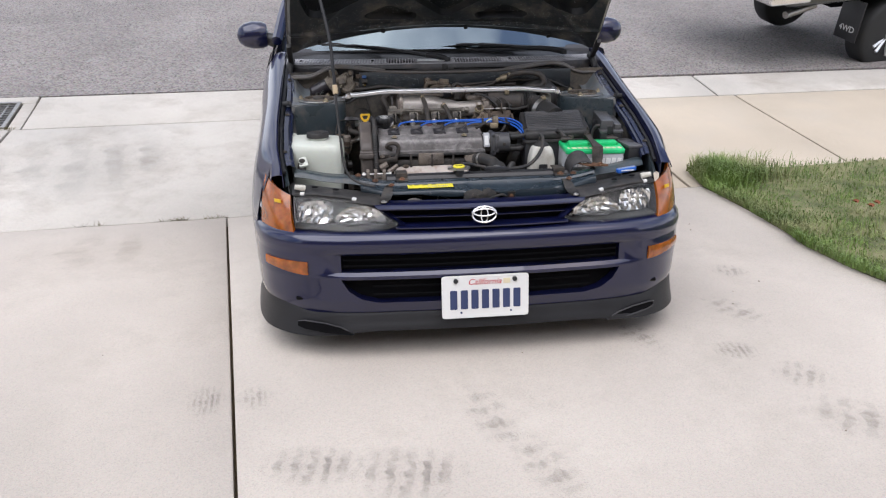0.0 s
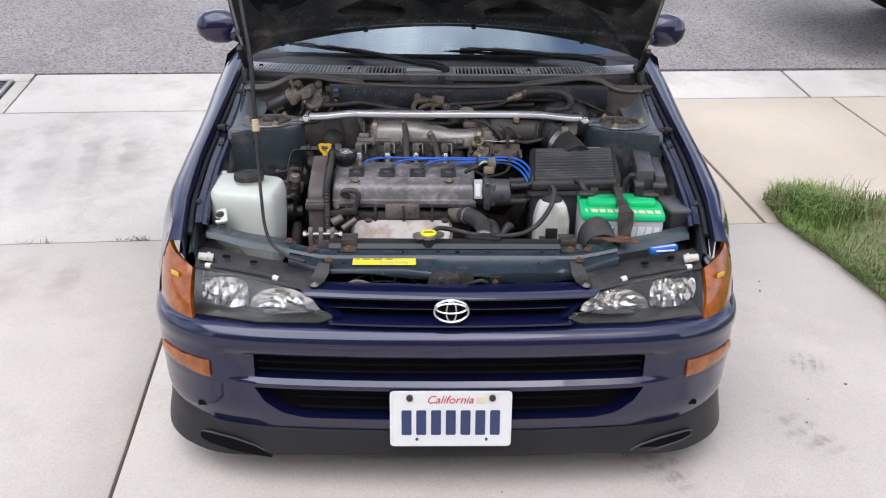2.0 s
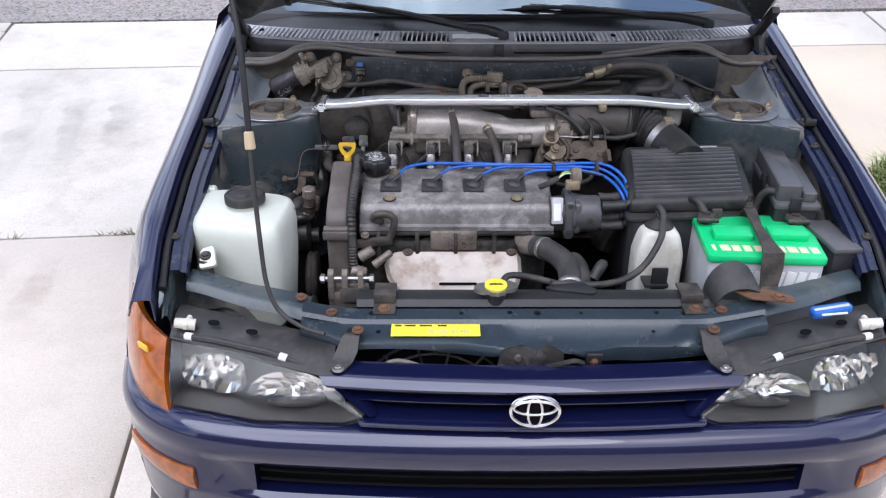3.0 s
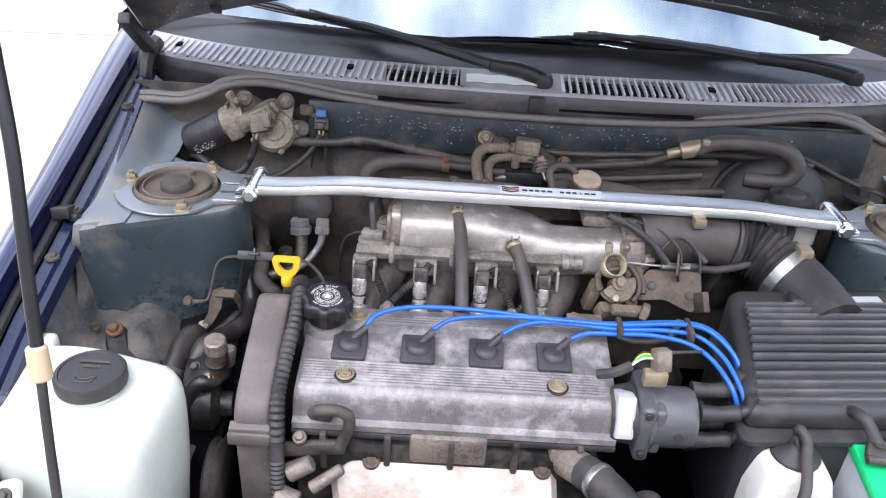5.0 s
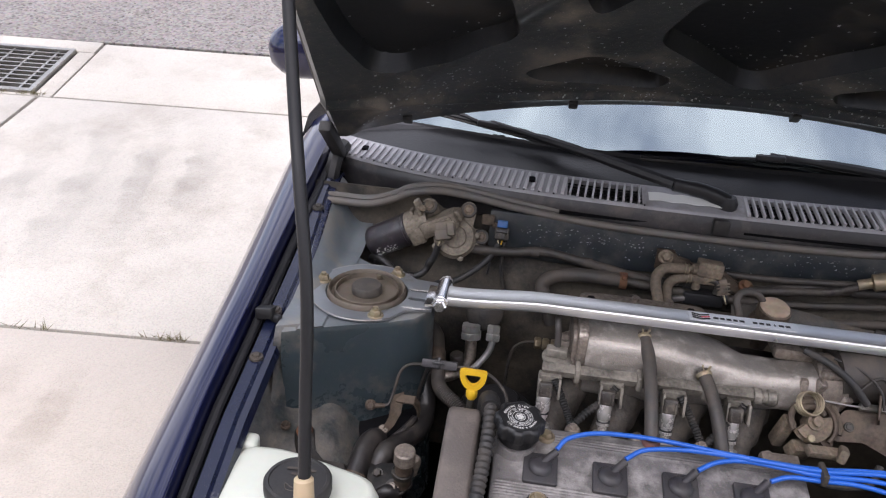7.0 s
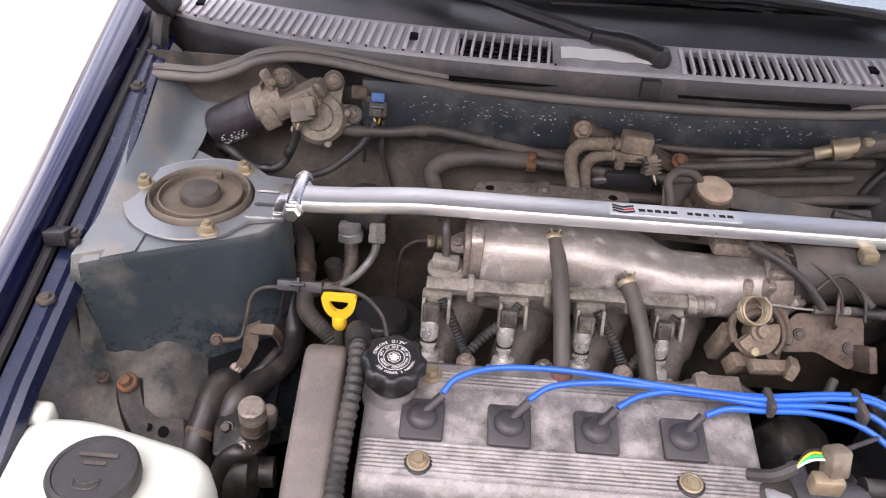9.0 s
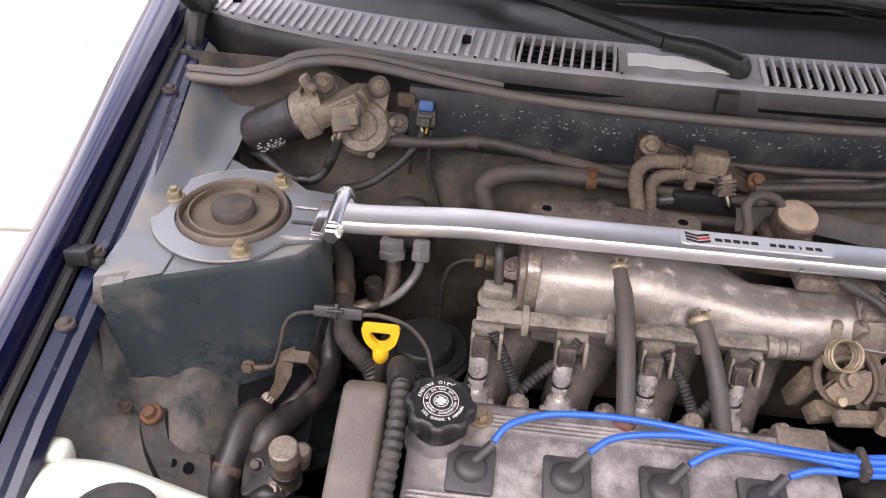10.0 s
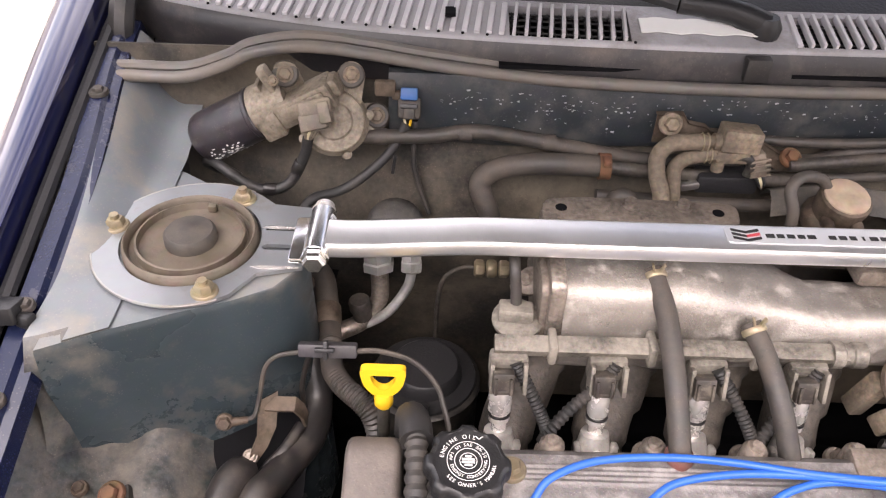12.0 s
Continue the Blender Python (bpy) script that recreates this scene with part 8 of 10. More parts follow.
for h, r in ((-0.002, 0.029), (0.0075, 0.027)):
    part("cable_quadrant", prism(B(), sector(r, 0.4, 3.4), h, h + 0.002, QM, 0.0005), "dusty_tan", tb, "dusty zinc cable quadrant")
part("quadrant_core", prism(B(), sector(0.0235, 0.5, 3.3), 0.0, 0.0075, QM), "brown_plate", tb)
part("hub", lathe(B(), WC - wd * 0.012, WD, [(0.0095, 0), (0.0095, 0.022), (0.0115, 0.0222), (0.0115, 0.026), (0.0070, 0.0265), (0.0070, 0.033), (0.003, 0.034)], 16), "dusty_tan", tb)
part("return_spring", tube(B(), [WC + Vector((-0.010, 0.006, 0.026)) + wd * (-0.004 + 0.0006 * i) + (wu * math.cos(i * 0.7) + ww * math.sin(i * 0.7)) * 0.016 for i in range(34)], 0.0016, 6, 2), "brass", tb, "brass-coloured return spring")
for r, a0, a1, th in ((0.034, 2.2, 5.0, 0.0040), (0.030, 4.6, 6.6, 0.0048), (0.041, 2.7, 4.4, 0.0034), (0.022, 3.6, 5.6, 0.0050)):
    part("guide_arm", tube(B(), [round_wheel(r, a, 0.003 + 0.002 * math.sin(3 * a)) for a in lin(a0, a1, 9)], th, 8, 2), "brown_plate", tb, "bent dusty lever")
for a, r, sz in ((3.9, 0.030, (-0.008, 0.010, 0.022)), (5.1, 0.034, (-0.010, 0.008, 0.018)), (2.2, 0.030, (-0.006, 0.010, 0.016))):
    m = basis(round_wheel(r, a, -0.003), wu, ww) @ Matrix.Rotation(a, 4, "Z")
    part("stop_lever", prism(B(), rounded([(-sz[2], sz[0]), (sz[2] * 0.4, sz[0] * 1.2), (sz[2], 0.0), (sz[2] * 0.6, sz[1]), (-sz[2] * 0.8, sz[1] * 0.7)], 0.004), -0.0016, 0.0016, m, 0.0006), "brown_plate", tb)
part("cable_nipple", rod(B(), round_wheel(0.024, 1.2, 0.0), round_wheel(0.024, 1.2, 0.014), 0.006, 0.0055, 12, 0.001), "brass", tb, "brass cable nipple")
for c, q, rr in (((0.098, 0.672, 0.674), (0.034, 0.020, 0.024), 20), ((0.125, 0.652, 0.690), (0.060, 0.016, 0.012), 14), ((0.146, 0.650, 0.692), (0.012, 0.030, 0.020), -20), ((0.075, 0.690, 0.690), (0.016, 0.02, 0.05), 10)):
    part("stop_block", box(B(), c, q, 0.003, turn(rr, 10, rr)), "dusty_tan", tb)
for c, q, rr in (((0.072, 0.716, 0.758), (0.020, 0.012, 0.014), 12), ((0.092, 0.706, 0.752), (0.012, 0.014, 0.036), -8), ((0.112, 0.708, 0.756), (0.013, 0.016, 0.034), 16), ((0.134, 0.712, 0.750), (0.018, 0.018, 0.026), -14), ((0.150, 0.708, 0.742), (0.018, 0.016, 0.022), 30), ((0.128, 0.716, 0.776), (0.030, 0.016, 0.012), 8)):
    part("cast_lug", box(B(), c, q, 0.004, turn(rr, rr * 0.5, rr)), "alu", tb)
# cable bracket: a bent plate with an upright ear
PB = Matrix.Translation((0.190, 0.692, 0.722)) @ turn(50, 0, -6).to_4x4()
plate_b = part("cable_bracket", prism(B(), rounded([(-0.048, -0.036), (-0.01, -0.030), (0.030, -0.046), (0.044, -0.026), (0.040, 0.012), (0.030, 0.030), (0.014, 0.016), (-0.036, 0.012), (-0.048, -0.006)], 0.006), -0.0016, 0.0016, PB, 0.0006), "brown_plate", tb, "brown dusty steel cable bracket")
part("ear", prism(B(), rounded([(-0.016, -0.020), (0.016, -0.024), (0.018, 0.010), (0.004, 0.026), (-0.012, 0.014)], 0.005), -0.0016, 0.0016, PB @ Matrix.Translation((0.004, 0.022, 0.014)) @ turn(0, 72, 0).to_4x4(), 0.0006), "brown_plate", plate_b)
part("foot", box(B(), PB @ Vector((0.040, -0.030, 0.012)), (0.010, 0.030, 0.034), 0.002, turn(52, 0, 10)), "brown_plate", plate_b)
for x, y in ((0.026, -0.020), (-0.030, -0.012)):
    bm = B()
    bolt(bm, PB @ Vector((x, y, 0.0018)), PB.to_3x3() @ Vector((0, 0, 1)), 0.005, 0.004, 0.007)
    part("bolt", bm, "bracket", plate_b)
bm = B()
tube(bm, [(0.116, 0.700, 0.744), (0.160, 0.698, 0.742), (0.205, 0.700, 0.742)], 0.0016, 6)
tube(bm, [(0.170, 0.698, 0.742), (0.212, 0.700, 0.742)], 0.0055, 8)
part("cable_wire", bm, "steel", tb)
part("throttle_cable", tube(B(), [(0.212, 0.700, 0.742), (0.26, 0.704, 0.738), (0.32, 0.716, 0.752), (0.362, 0.742, 0.770), (0.378, 0.772, 0.782), (0.372, 0.795, 0.784), (0.34, 0.805, 0.782), (0.22, 0.83, 0.79)], 0.0062, 10), "rubber", tb, "black throttle cable")
# intake tube with bellows
duct = thing("intake_duct", (0.3, 0.73, 0.74), "brown dusty rubber intake duct with bellows", "air duct")
part("tube", tube(B(), [(0.150, 0.728, 0.750), (0.20, 0.735, 0.752), (0.26, 0.740, 0.750), (0.300, 0.740, 0.746)], 0.041, 24, 6), "hose_brown", duct)
part("bellows", tube(B(), [(0.295, 0.740, 0.746), (0.325, 0.735, 0.742), (0.352, 0.715, 0.734), (0.372, 0.690, 0.725)], 0.045, 24, 6, ribs=0.006, pitch=0.015), "rubber", duct, "black rubber bellows")
part("clamp", tube(B(), [(0.366, 0.697, 0.727), (0.376, 0.685, 0.722)], 0.0475, 28, 2), "steel", duct, "steel band clamp")
part("nozzle", tube(B(), [(0.374, 0.688, 0.723), (0.395, 0.650, 0.712), (0.41, 0.60, 0.70)], 0.044, 24, 4), "black_dusty", duct)
for c, q in (((0.232, 0.712, 0.792), (0.018, 0.02, 0.016)), ((0.380, 0.68, 0.771), (0.02, 0.024, 0.014))):
    part("clamp_screw", box(B(), c, q, 0.003), "brass", duct)
settle(duct, -0.012, 0.014, 0.012)
# air filter box
air = thing("air_filter_box", (0.36, 0.55, 0.5), "black plastic air filter box with a ribbed lid", "air filter box")
bm = B()
lid = [(0.236, 0.452), (0.508, 0.468), (0.526, 0.690), (0.258, 0.660)]
prism(bm, rounded(lid, 0.022, 5), 0.655, 0.734, None, 0.012, 3)
for v in bm.verts:
    v.co.z -= 0.046 * smooth_step(0.62, 0.45, v.co.y) * smooth_step(0.66, 0.72, v.co.z)
abox = part("lid", bm, "black_dusty", air)
for i in range(13):
    t = i / 12
    a, b = Vector((0.252, 0.468, -0.023)).lerp(Vector((0.270, 0.618, 0)), t), Vector((0.486, 0.488, -0.0215)).lerp(Vector((0.503, 0.640, 0)), t)
    a.z = b.z = -0.046 * smooth_step(0.62, 0.45, (a.y + b.y) / 2)
    bm = B()
    d = b - a
    box(bm, (a + b) / 2 + Vector((0, 0, 0.7345)), (d.length, 0.0055, 0.011), 0.002, turn(0, 0, math.degrees(math.atan2(d.y, d.x))))
    part("rib", bm, "fuse_cover", abox)
bm = B()
prism(bm, rounded([(0.238, 0.436), (0.495, 0.458), (0.518, 0.676), (0.25, 0.650)], 0.02, 4), 0.44, 0.652, None, 0.006)
part("lower_box", bm, "black", air)
bm = B()
prism(bm, rounded([(0.228, 0.430), (0.504, 0.452), (0.526, 0.682), (0.246, 0.654)], 0.02, 4), 0.648, 0.658, None, 0.003)
part("rim", bm, "black_dusty", air)
bm = B()
box(bm, (0.440, 0.648, 0.7352), (0.072, 0.016, 0.001), 0, turn(0, 0, 6))
part("label", bm, "battery_grey", abox, "pale worn label with unreadable print")
bm = B()
prism(bm, rounded([(0.335, 0.625), (0.435, 0.635), (0.41, 0.68), (0.355, 0.70)], 0.015), 0.68, 0.742, None, 0.012, 3)
part("outlet", bm, "black_dusty", air)
for x, y in ((0.30, 0.432), (0.42, 0.442)):
    bm = B()
    box(bm, (x, y, 0.650), (0.022, 0.008, 0.05), 0.003)
    tube(bm, [(x - 0.012, y - 0.008, 0.676), (x, y - 0.012, 0.651), (x + 0.012, y - 0.008, 0.628)], 0.0025, 6)
    part("clip", bm, "bracket", air, "spring clip")

# battery
bat = thing("battery", (0.46, 0.35, 0.45), "green-topped grey car battery held by a steel strap", "battery")
BQ = [(0.358, 0.277), (0.574, 0.261), (0.606, 0.448), (0.377, 0.465)]
part("case", prism(B(), rounded(BQ, 0.008), 0.45, 0.640, None, 0.004), "battery_grey", bat, "grey case")
blid = part("lid", prism(B(), rounded([(0.354, 0.273), (0.577, 0.257), (0.610, 0.451), (0.375, 0.469)], 0.010), 0.638, 0.654, None, 0.004), "green", bat, "bright green lid")
for x0, x1 in ((0.382, 0.460), (0.492, 0.570)):
    bm = B()
    prism(bm, rounded([(x0, 0.335), (x1, 0.330), (x1 + 0.007, 0.378), (x0 + 0.007, 0.383)], 0.010), 0.652, 0.668, None, 0.004)
    part("vent_cover", bm, "green", blid, "raised green vent cover")
for i, w in enumerate((0.007, 0.02, 0.017, 0.016, 0.017, 0.018, 0.017, 0.02, 0.017, 0.016)):
    bm = B()
    box(bm, (0.374 + i * 0.0212, 0.306 - i * 0.0015, 0.6545), (w * 0.9, 0.024, 0.0012), 0, turn(0, 0, -4))
    part("print_bar", bm, "cream", blid, "cream block of brand print", flat=True)
    bm = B()
    box(bm, (0.372 + i * 0.0205, 0.2755 - i * 0.00152, 0.606), (w * 0.9, 0.0012, 0.032), 0, turn(0, 8, -4))
    part("print_bar", bm, "white", bat, "white block of brand print", flat=True)
for x, y, s in ((0.390, 0.420, -1), (0.572, 0.412, 1)):
    bm = B()
    lathe(bm, (x, y, 0.652), (0, 0, 1), [(0.012, 0), (0.012, 0.004), (0.009, 0.005), (0.008, 0.026)], 16)
    box(bm, (x, y - 0.004, 0.667), (0.032, 0.034, 0.014), 0.005, turn(0, 0, 25 * s))
    rod(bm, (x - 0.022, y - 0.018, 0.668), (x + 0.02, y - 0.02, 0.668), 0.0055, seg=10)
    part("terminal", bm, "bracket", bat, "corroded brown terminal clamp")
part("cable", tube(B(), [(0.390, 0.425, 0.672), (0.376, 0.450, 0.692), (0.366, 0.478, 0.67), (0.35, 0.49, 0.60)], 0.008, 10), "rubber", bat, "black battery cable")
part("cable", tube(B(), [(0.562, 0.425, 0.668), (0.555, 0.455, 0.698), (0.530, 0.475, 0.700), (0.515, 0.48, 0.66), (0.51, 0.47, 0.58)], 0.008, 10), "rubber", bat, "black battery cable")
bm = B()
sheet(bm, [0, 1, 2, 3, 4, 5, 6, 7], lin(-1, 1, 2), lambda k, v: (Vector(((0.486, 0.448, 0.662), (0.486, 0.44, 0.678), (0.474, 0.36, 0.676), (0.468, 0.28, 0.674), (0.468, 0.252, 0.670), (0.468, 0.246, 0.640), (0.466, 0.240, 0.605), (0.462, 0.215, 0.598))[int(k)]) + Vector((v * interp(k, [(0, 0.017), (2, 0.009), (4, 0.02), (5, 0.021), (7, 0.012)]), 0, 0))), thick=0.004)
part("hold_down_strap", bm, "bracket", bat, "dirty steel hold-down strap")
bm = B()
rod(bm, (0.486, 0.447, 0.655), (0.486, 0.447, 0.705), 0.004, seg=10)
bolt(bm, (0.486, 0.447, 0.680), (0, 0, 1), 0.008, 0.010, 0.010)
part("strap_bolt", bm, "bracket", bat)
bm = B()
prism(bm, rounded([(-0.055, 0.02), (-0.02, -0.014), (0.055, -0.020), (0.055, 0.0), (0.01, 0.02)], 0.006), 0, 0.003, Matrix.Translation((0.428, 0.182, 0.618)) @ turn(4, 0, -4).to_4x4())
tray = part("tray_bracket", bm, "rusty", bat, "rusty bracket on the front panel")
bm = B()
bolt(bm, (0.455, 0.172, 0.622), (0, 0, 1), 0.008, 0.007, 0.012)
part("bolt", bm, "rusty", tray)
bm = B()
sheet(bm, lin(0, 1, 12), lin(0, math.pi, 14), lambda u, a: (0.388 + 0.048 * math.cos(a) + 0.01 * u, 0.238 - 0.05 * u, 0.600 + (0.062 - 0.022 * u) * math.sin(a) - 0.01 * u), thick=0.003)
tagged(part("intake_scoop", bm, "black_dusty"), "dusty black rubber intake scoop in front of the battery", "air duct")

# fuse boxes
fb = thing("fuse_box", (0.60, 0.56, 0.58), "black fuse box with a stepped cover beside the inner wing", "fuse box")
m = Matrix.Translation((0.590, 0.553, 0.010)) @ turn(0, 0, -9).to_4x4()
part("body", prism(B(), rounded([(-0.036, -0.135), (0.050, -0.135), (0.056, 0.128), (-0.032, 0.128)], 0.008), 0.58, 0.676, m, 0.004), "black", fb)
part("rim", prism(B(), rounded([(-0.039, -0.138), (0.053, -0.138), (0.059, 0.131), (-0.035, 0.131)], 0.009), 0.672, 0.684, m, 0.003), "fuse_cover", fb)
part("cover", prism(B(), rounded([(-0.034, -0.118), (0.016, -0.118), (0.024, 0.126), (-0.030, 0.126)], 0.009), 0.682, 0.719, m, 0.008, 3), "fuse_cover", fb, "raised grey-black cover")
part("cover", prism(B(), rounded([(0.018, -0.118), (0.046, -0.118), (0.052, 0.110), (0.026, 0.110)], 0.007), 0.682, 0.704, m, 0.006, 3), "fuse_cover", fb, "lower step of the cover")
part("latch", box(B(), m @ Vector((-0.040, -0.02, 0.690)), (0.006, 0.022, 0.030), 0.002), "black", fb)
part("latch", box(B(), m @ Vector((0.0, -0.139, 0.686)), (0.024, 0.006, 0.030), 0.002), "black", fb)
fb2 = thing("relay_box", (0.622, 0.37, 0.58), "small black relay box beside the battery", "relay box")
part("box", box(B(), (0.622, 0.350, 0.615), (0.055, 0.13, 0.075), 0.007, turn(0, 0, 4)), "black", fb2)
part("lid", box(B(), (0.622, 0.350, 0.656), (0.058, 0.134, 0.012), 0.004, turn(0, 0, 4)), "fuse_cover", fb2)

# coolant overflow bottle
ov = thing("overflow_bottle", (0.245, 0.33, 0.5), "dirty white coolant overflow bottle with a black hose", "bottle")
m = Matrix.Translation((0.298, 0.424, 0))
bm = B()
levels = [(0.46, 0.98, 1.0), (0.560, 1.0, 1.0), (0.592, 0.99, 0.98), (0.612, 0.90, 0.90), (0.630, 0.80, 0.80), (0.638, 0.70, 0.72), (0.642, 0.56, 0.60)]
poly = rounded([(-0.050, -0.042), (0.050, -0.042), (0.050, 0.042), (-0.050, 0.042)], 0.018, 5)
rings = [[bm.verts.new(m @ Vector((x * a, y * b, z))) for x, y in poly] for z, a, b in levels]
for p, q in zip(rings, rings[1:]):
    for i in range(len(poly)):
        bm.faces.new((p[i], p[(i + 1) % len(poly)], q[(i + 1) % len(poly)], q[i]))
bm.faces.new(rings[-1])
bm.faces.new(rings[0][::-1])
part("bottle", bm, "tank_white", ov)
part("cap", lathe(B(), (0.299, 0.430, 0.640), (0, 0, 1), [(0.030, 0), (0.030, 0.006), (0.026, 0.010), (0.012, 0.018), (0.0085, 0.022), (0.0085, 0.034)], 28), "black_dusty", ov, "black cap")
part("hose", tube(B(), [(0.299, 0.430, 0.662), (0.294, 0.432, 0.682), (0.300, 0.420, 0.676), (0.299, 0.408, 0.664), (0.286, 0.364, 0.645), (0.252, 0.320, 0.615), (0.213, 0.290, 0.598), (0.168, 0.270, 0.594), (0.108, 0.258, 0.598), (0.052, 0.250, 0.606)], 0.0068, 12), "rubber", ov, "black overflow hose")
bm = B()
box(bm, (0.290, 0.350, 0.560), (0.034, 0.008, 0.05), 0.004)
box(bm, (0.285, 0.372, 0.545), (0.05, 0.06, 0.008), 0.003)
part("bracket", bm, "black", ov, "black holder")

# radiator tank
rad = thing("radiator", (0.03, 0.23, 0.4), "black radiator top tank with a yellow cap", "radiator")
bm = B()
sheet(bm, lin(-0.315, 0.42, 30), list(range(9)), lambda x, k: (x, 0.228 + 0.026 * math.cos(k * math.pi / 4), 0.583 + 0.016 * math.sin(k * math.pi / 4)))
bmesh.ops.holes_fill(bm, edges=bm.edges)
box(bm, (0.04, 0.225, 0.44), (0.70, 0.03, 0.26), 0.006)
part("tank", bm, "black", rad)
part("neck", rod(B(), (-0.055, 0.222, 0.585), (-0.055, 0.222, 0.612), 0.020, 0.020, 20), "black", rad)
bm = B()
poly = []
for i in range(48):
    a = 2 * math.pi * i / 48
    r = 0.0235 + 0.017 * max(0.0, abs(math.cos(a)) - 0.80) / 0.20 + 0.0012 * math.cos(12 * a)
    poly.append((r * math.cos(a), r * math.sin(a)))
prism(bm, poly, 0, 0.008, Matrix.Translation((-0.055, 0.216, 0.612)) @ turn(4, 0, 8).to_4x4(), 0.0)
rc = part("cap", bm, "steel", rad, "steel radiator cap")
part("cap_label", lathe(B(), (-0.055, 0.216, 0.6205), (0, -0.07, 1), [(0.021, 0), (0.021, 0.003), (0.017, 0.0045), (0.001, 0.005)], 28), "sticker", rc, "yellow cap label")
bm = B()
box(bm, (-0.055, 0.215, 0.626), (0.022, 0.002, 0.0005))
box(bm, (-0.055, 0.211, 0.6255), (0.026, 0.002, 0.0005))
part("print_line", bm, "print_black", rc)
for sx, x in ((-1, -0.262), (1, 0.312)):
    bm = B()
    box(bm, (x, 0.232, 0.603), (0.042, 0.044, 0.006), 0.002)
    box(bm, (x, 0.208, 0.596), (0.042, 0.006, 0.022), 0.002)
    box(bm, (x, 0.190, 0.586), (0.042, 0.036, 0.005), 0.002)
    part("mount", bm, "bracket", rad, "steel radiator mount")
    bm = B()
    bolt(bm, (x, 0.186, 0.589), (0, 0, 1), 0.0075, 0.007, 0.012)
    part("bolt", bm, "rusty", rad)
bm = B()
tube(bm, [(0.044, 0.428, 0.594), (0.062, 0.400, 0.602), (0.084, 0.362, 0.603), (0.096, 0.332, 0.598), (0.098, 0.306, 0.589), (0.095, 0.284, 0.580), (0.092, 0.256, 0.576)], 0.0225, 18)
hose = tagged(part("radiator_hose", bm, "rubber"), "thick dusty black radiator hose with steel clamps", "hose")
for p, d in (((0.058, 0.406, 0.6005), (0.55, -0.85, 0.2)), ((0.0955, 0.287, 0.5815), (-0.1, -1, -0.38))):
    bm = B()
    lathe(bm, Vector(p) - Vector(d).normalized() * 0.005, d, [(0.0236, 0), (0.0242, 0.001), (0.0242, 0.009), (0.0236, 0.010)], 24)
    part("clamp", bm, "steel", hose, "steel hose clamp")
bm = B()
rod(bm, (0.026, 0.456, 0.585), (0.050, 0.418, 0.597), 0.023, 0.021, 18)
box(bm, (0.022, 0.462, 0.588), (0.044, 0.030, 0.044), 0.008)
tagged(part("water_outlet", bm, "alu_dirty"), "cast aluminium water outlet on the head", "water outlet")
tagged(part("side_hose", tube(B(), [(0.118, 0.40, 0.57), (0.122, 0.36, 0.575), (0.124, 0.33, 0.56), (0.125, 0.31, 0.50), (0.125, 0.30, 0.42)], 0.024, 16), "rubber"), "fat black hose going down beside the distributor", "hose")
tagged(part("thin_hose", tube(B(), [(-0.045, 0.225, 0.612), (-0.03, 0.25, 0.622), (0.01, 0.265, 0.612), (0.06, 0.262, 0.600)], 0.0065, 10), "rubber"), "thin black hose at the radiator neck", "hose")
bm = B()
prism(bm, rounded([(-0.05, 0.0), (0.02, 0.018), (0.05, -0.006), (0.04, -0.016), (-0.03, -0.010)], 0.006), 0.0, 0.010, Matrix.Translation((0.09, 0.238, 0.596)) @ turn(10, 0, -4).to_4x4(), 0.003)
part("filler_moulding", bm, "black", rad)

# washer tank
wt = thing("washer_tank", (-0.55, 0.38, 0.4), "milky white washer fluid tank with a black cap", "washer tank")
bm = B()
poly = rounded([(-0.655, 0.335), (-0.475, 0.305), (-0.457, 0.470), (-0.600, 0.505), (-0.668, 0.500)], 0.035, 5)
cx, cy = -0.555, 0.38
lev = [(0.46, 0.86), (0.52, 0.92), (0.56, 0.96), (0.60, 0.985), (0.65, 1.0), (0.670, 0.985), (0.686, 0.93), (0.692, 0.85)]
rings = [[bm.verts.new((cx + (x - cx) * k, cy + (y - cy) * k, z + (0.006 * (y - cy) / 0.1 if z > 0.66 else 0))) for x, y in poly] for z, k in lev]
for p, q in zip(rings, rings[1:]):
    for i in range(len(poly)):
        bm.faces.new((p[i], p[(i + 1) % len(poly)], q[(i + 1) % len(poly)], q[i]))
bm.faces.new(rings[-1])
bm.faces.new(rings[0][::-1])
box(bm, (-0.650, 0.500, 0.686), (0.026, 0.026, 0.030), 0.007)
tank = part("tank", bm, "tank", wt, angle=60)
part("neck", lathe(B(), (-0.557, 0.420, 0.688), (0, 0.03, 1), [(0.034, 0), (0.034, 0.012)], 28), "tank", wt)
wcap = part("cap", lathe(B(), (-0.557, 0.420, 0.701), (0, 0.03, 1), [(0.040, 0), (0.041, 0.004), (0.041, 0.016), (0.039, 0.019), (0.035, 0.0195), (0.034, 0.018), (0.001, 0.0185)], 36), "black_dusty", wt, "black ribbed cap")
bm = B()
for k, w in enumerate((0.036, 0.020)):
    box(bm, (-0.557, 0.436 - k * 0.009, 0.7202), (w, 0.004, 0.0006))
tube(bm, [(-0.569, 0.410, 0.7202), (-0.557, 0.404, 0.7202), (-0.545, 0.410, 0.7202), (-0.549, 0.400, 0.7202), (-0.565, 0.400, 0.7202), (-0.569, 0.410, 0.7202)], 0.0008, 4, 3)
part("print_line", bm, "bracket", wcap, "faint raised print")
bm = B()
prism(bm, rounded([(-0.018, -0.02), (0.016, -0.026), (0.020, 0.02), (-0.006, 0.022)], 0.008), 0, 0.010, Matrix.Translation((-0.612, 0.298, 0.632)) @ turn(30, -15, 15).to_4x4(), 0.002)
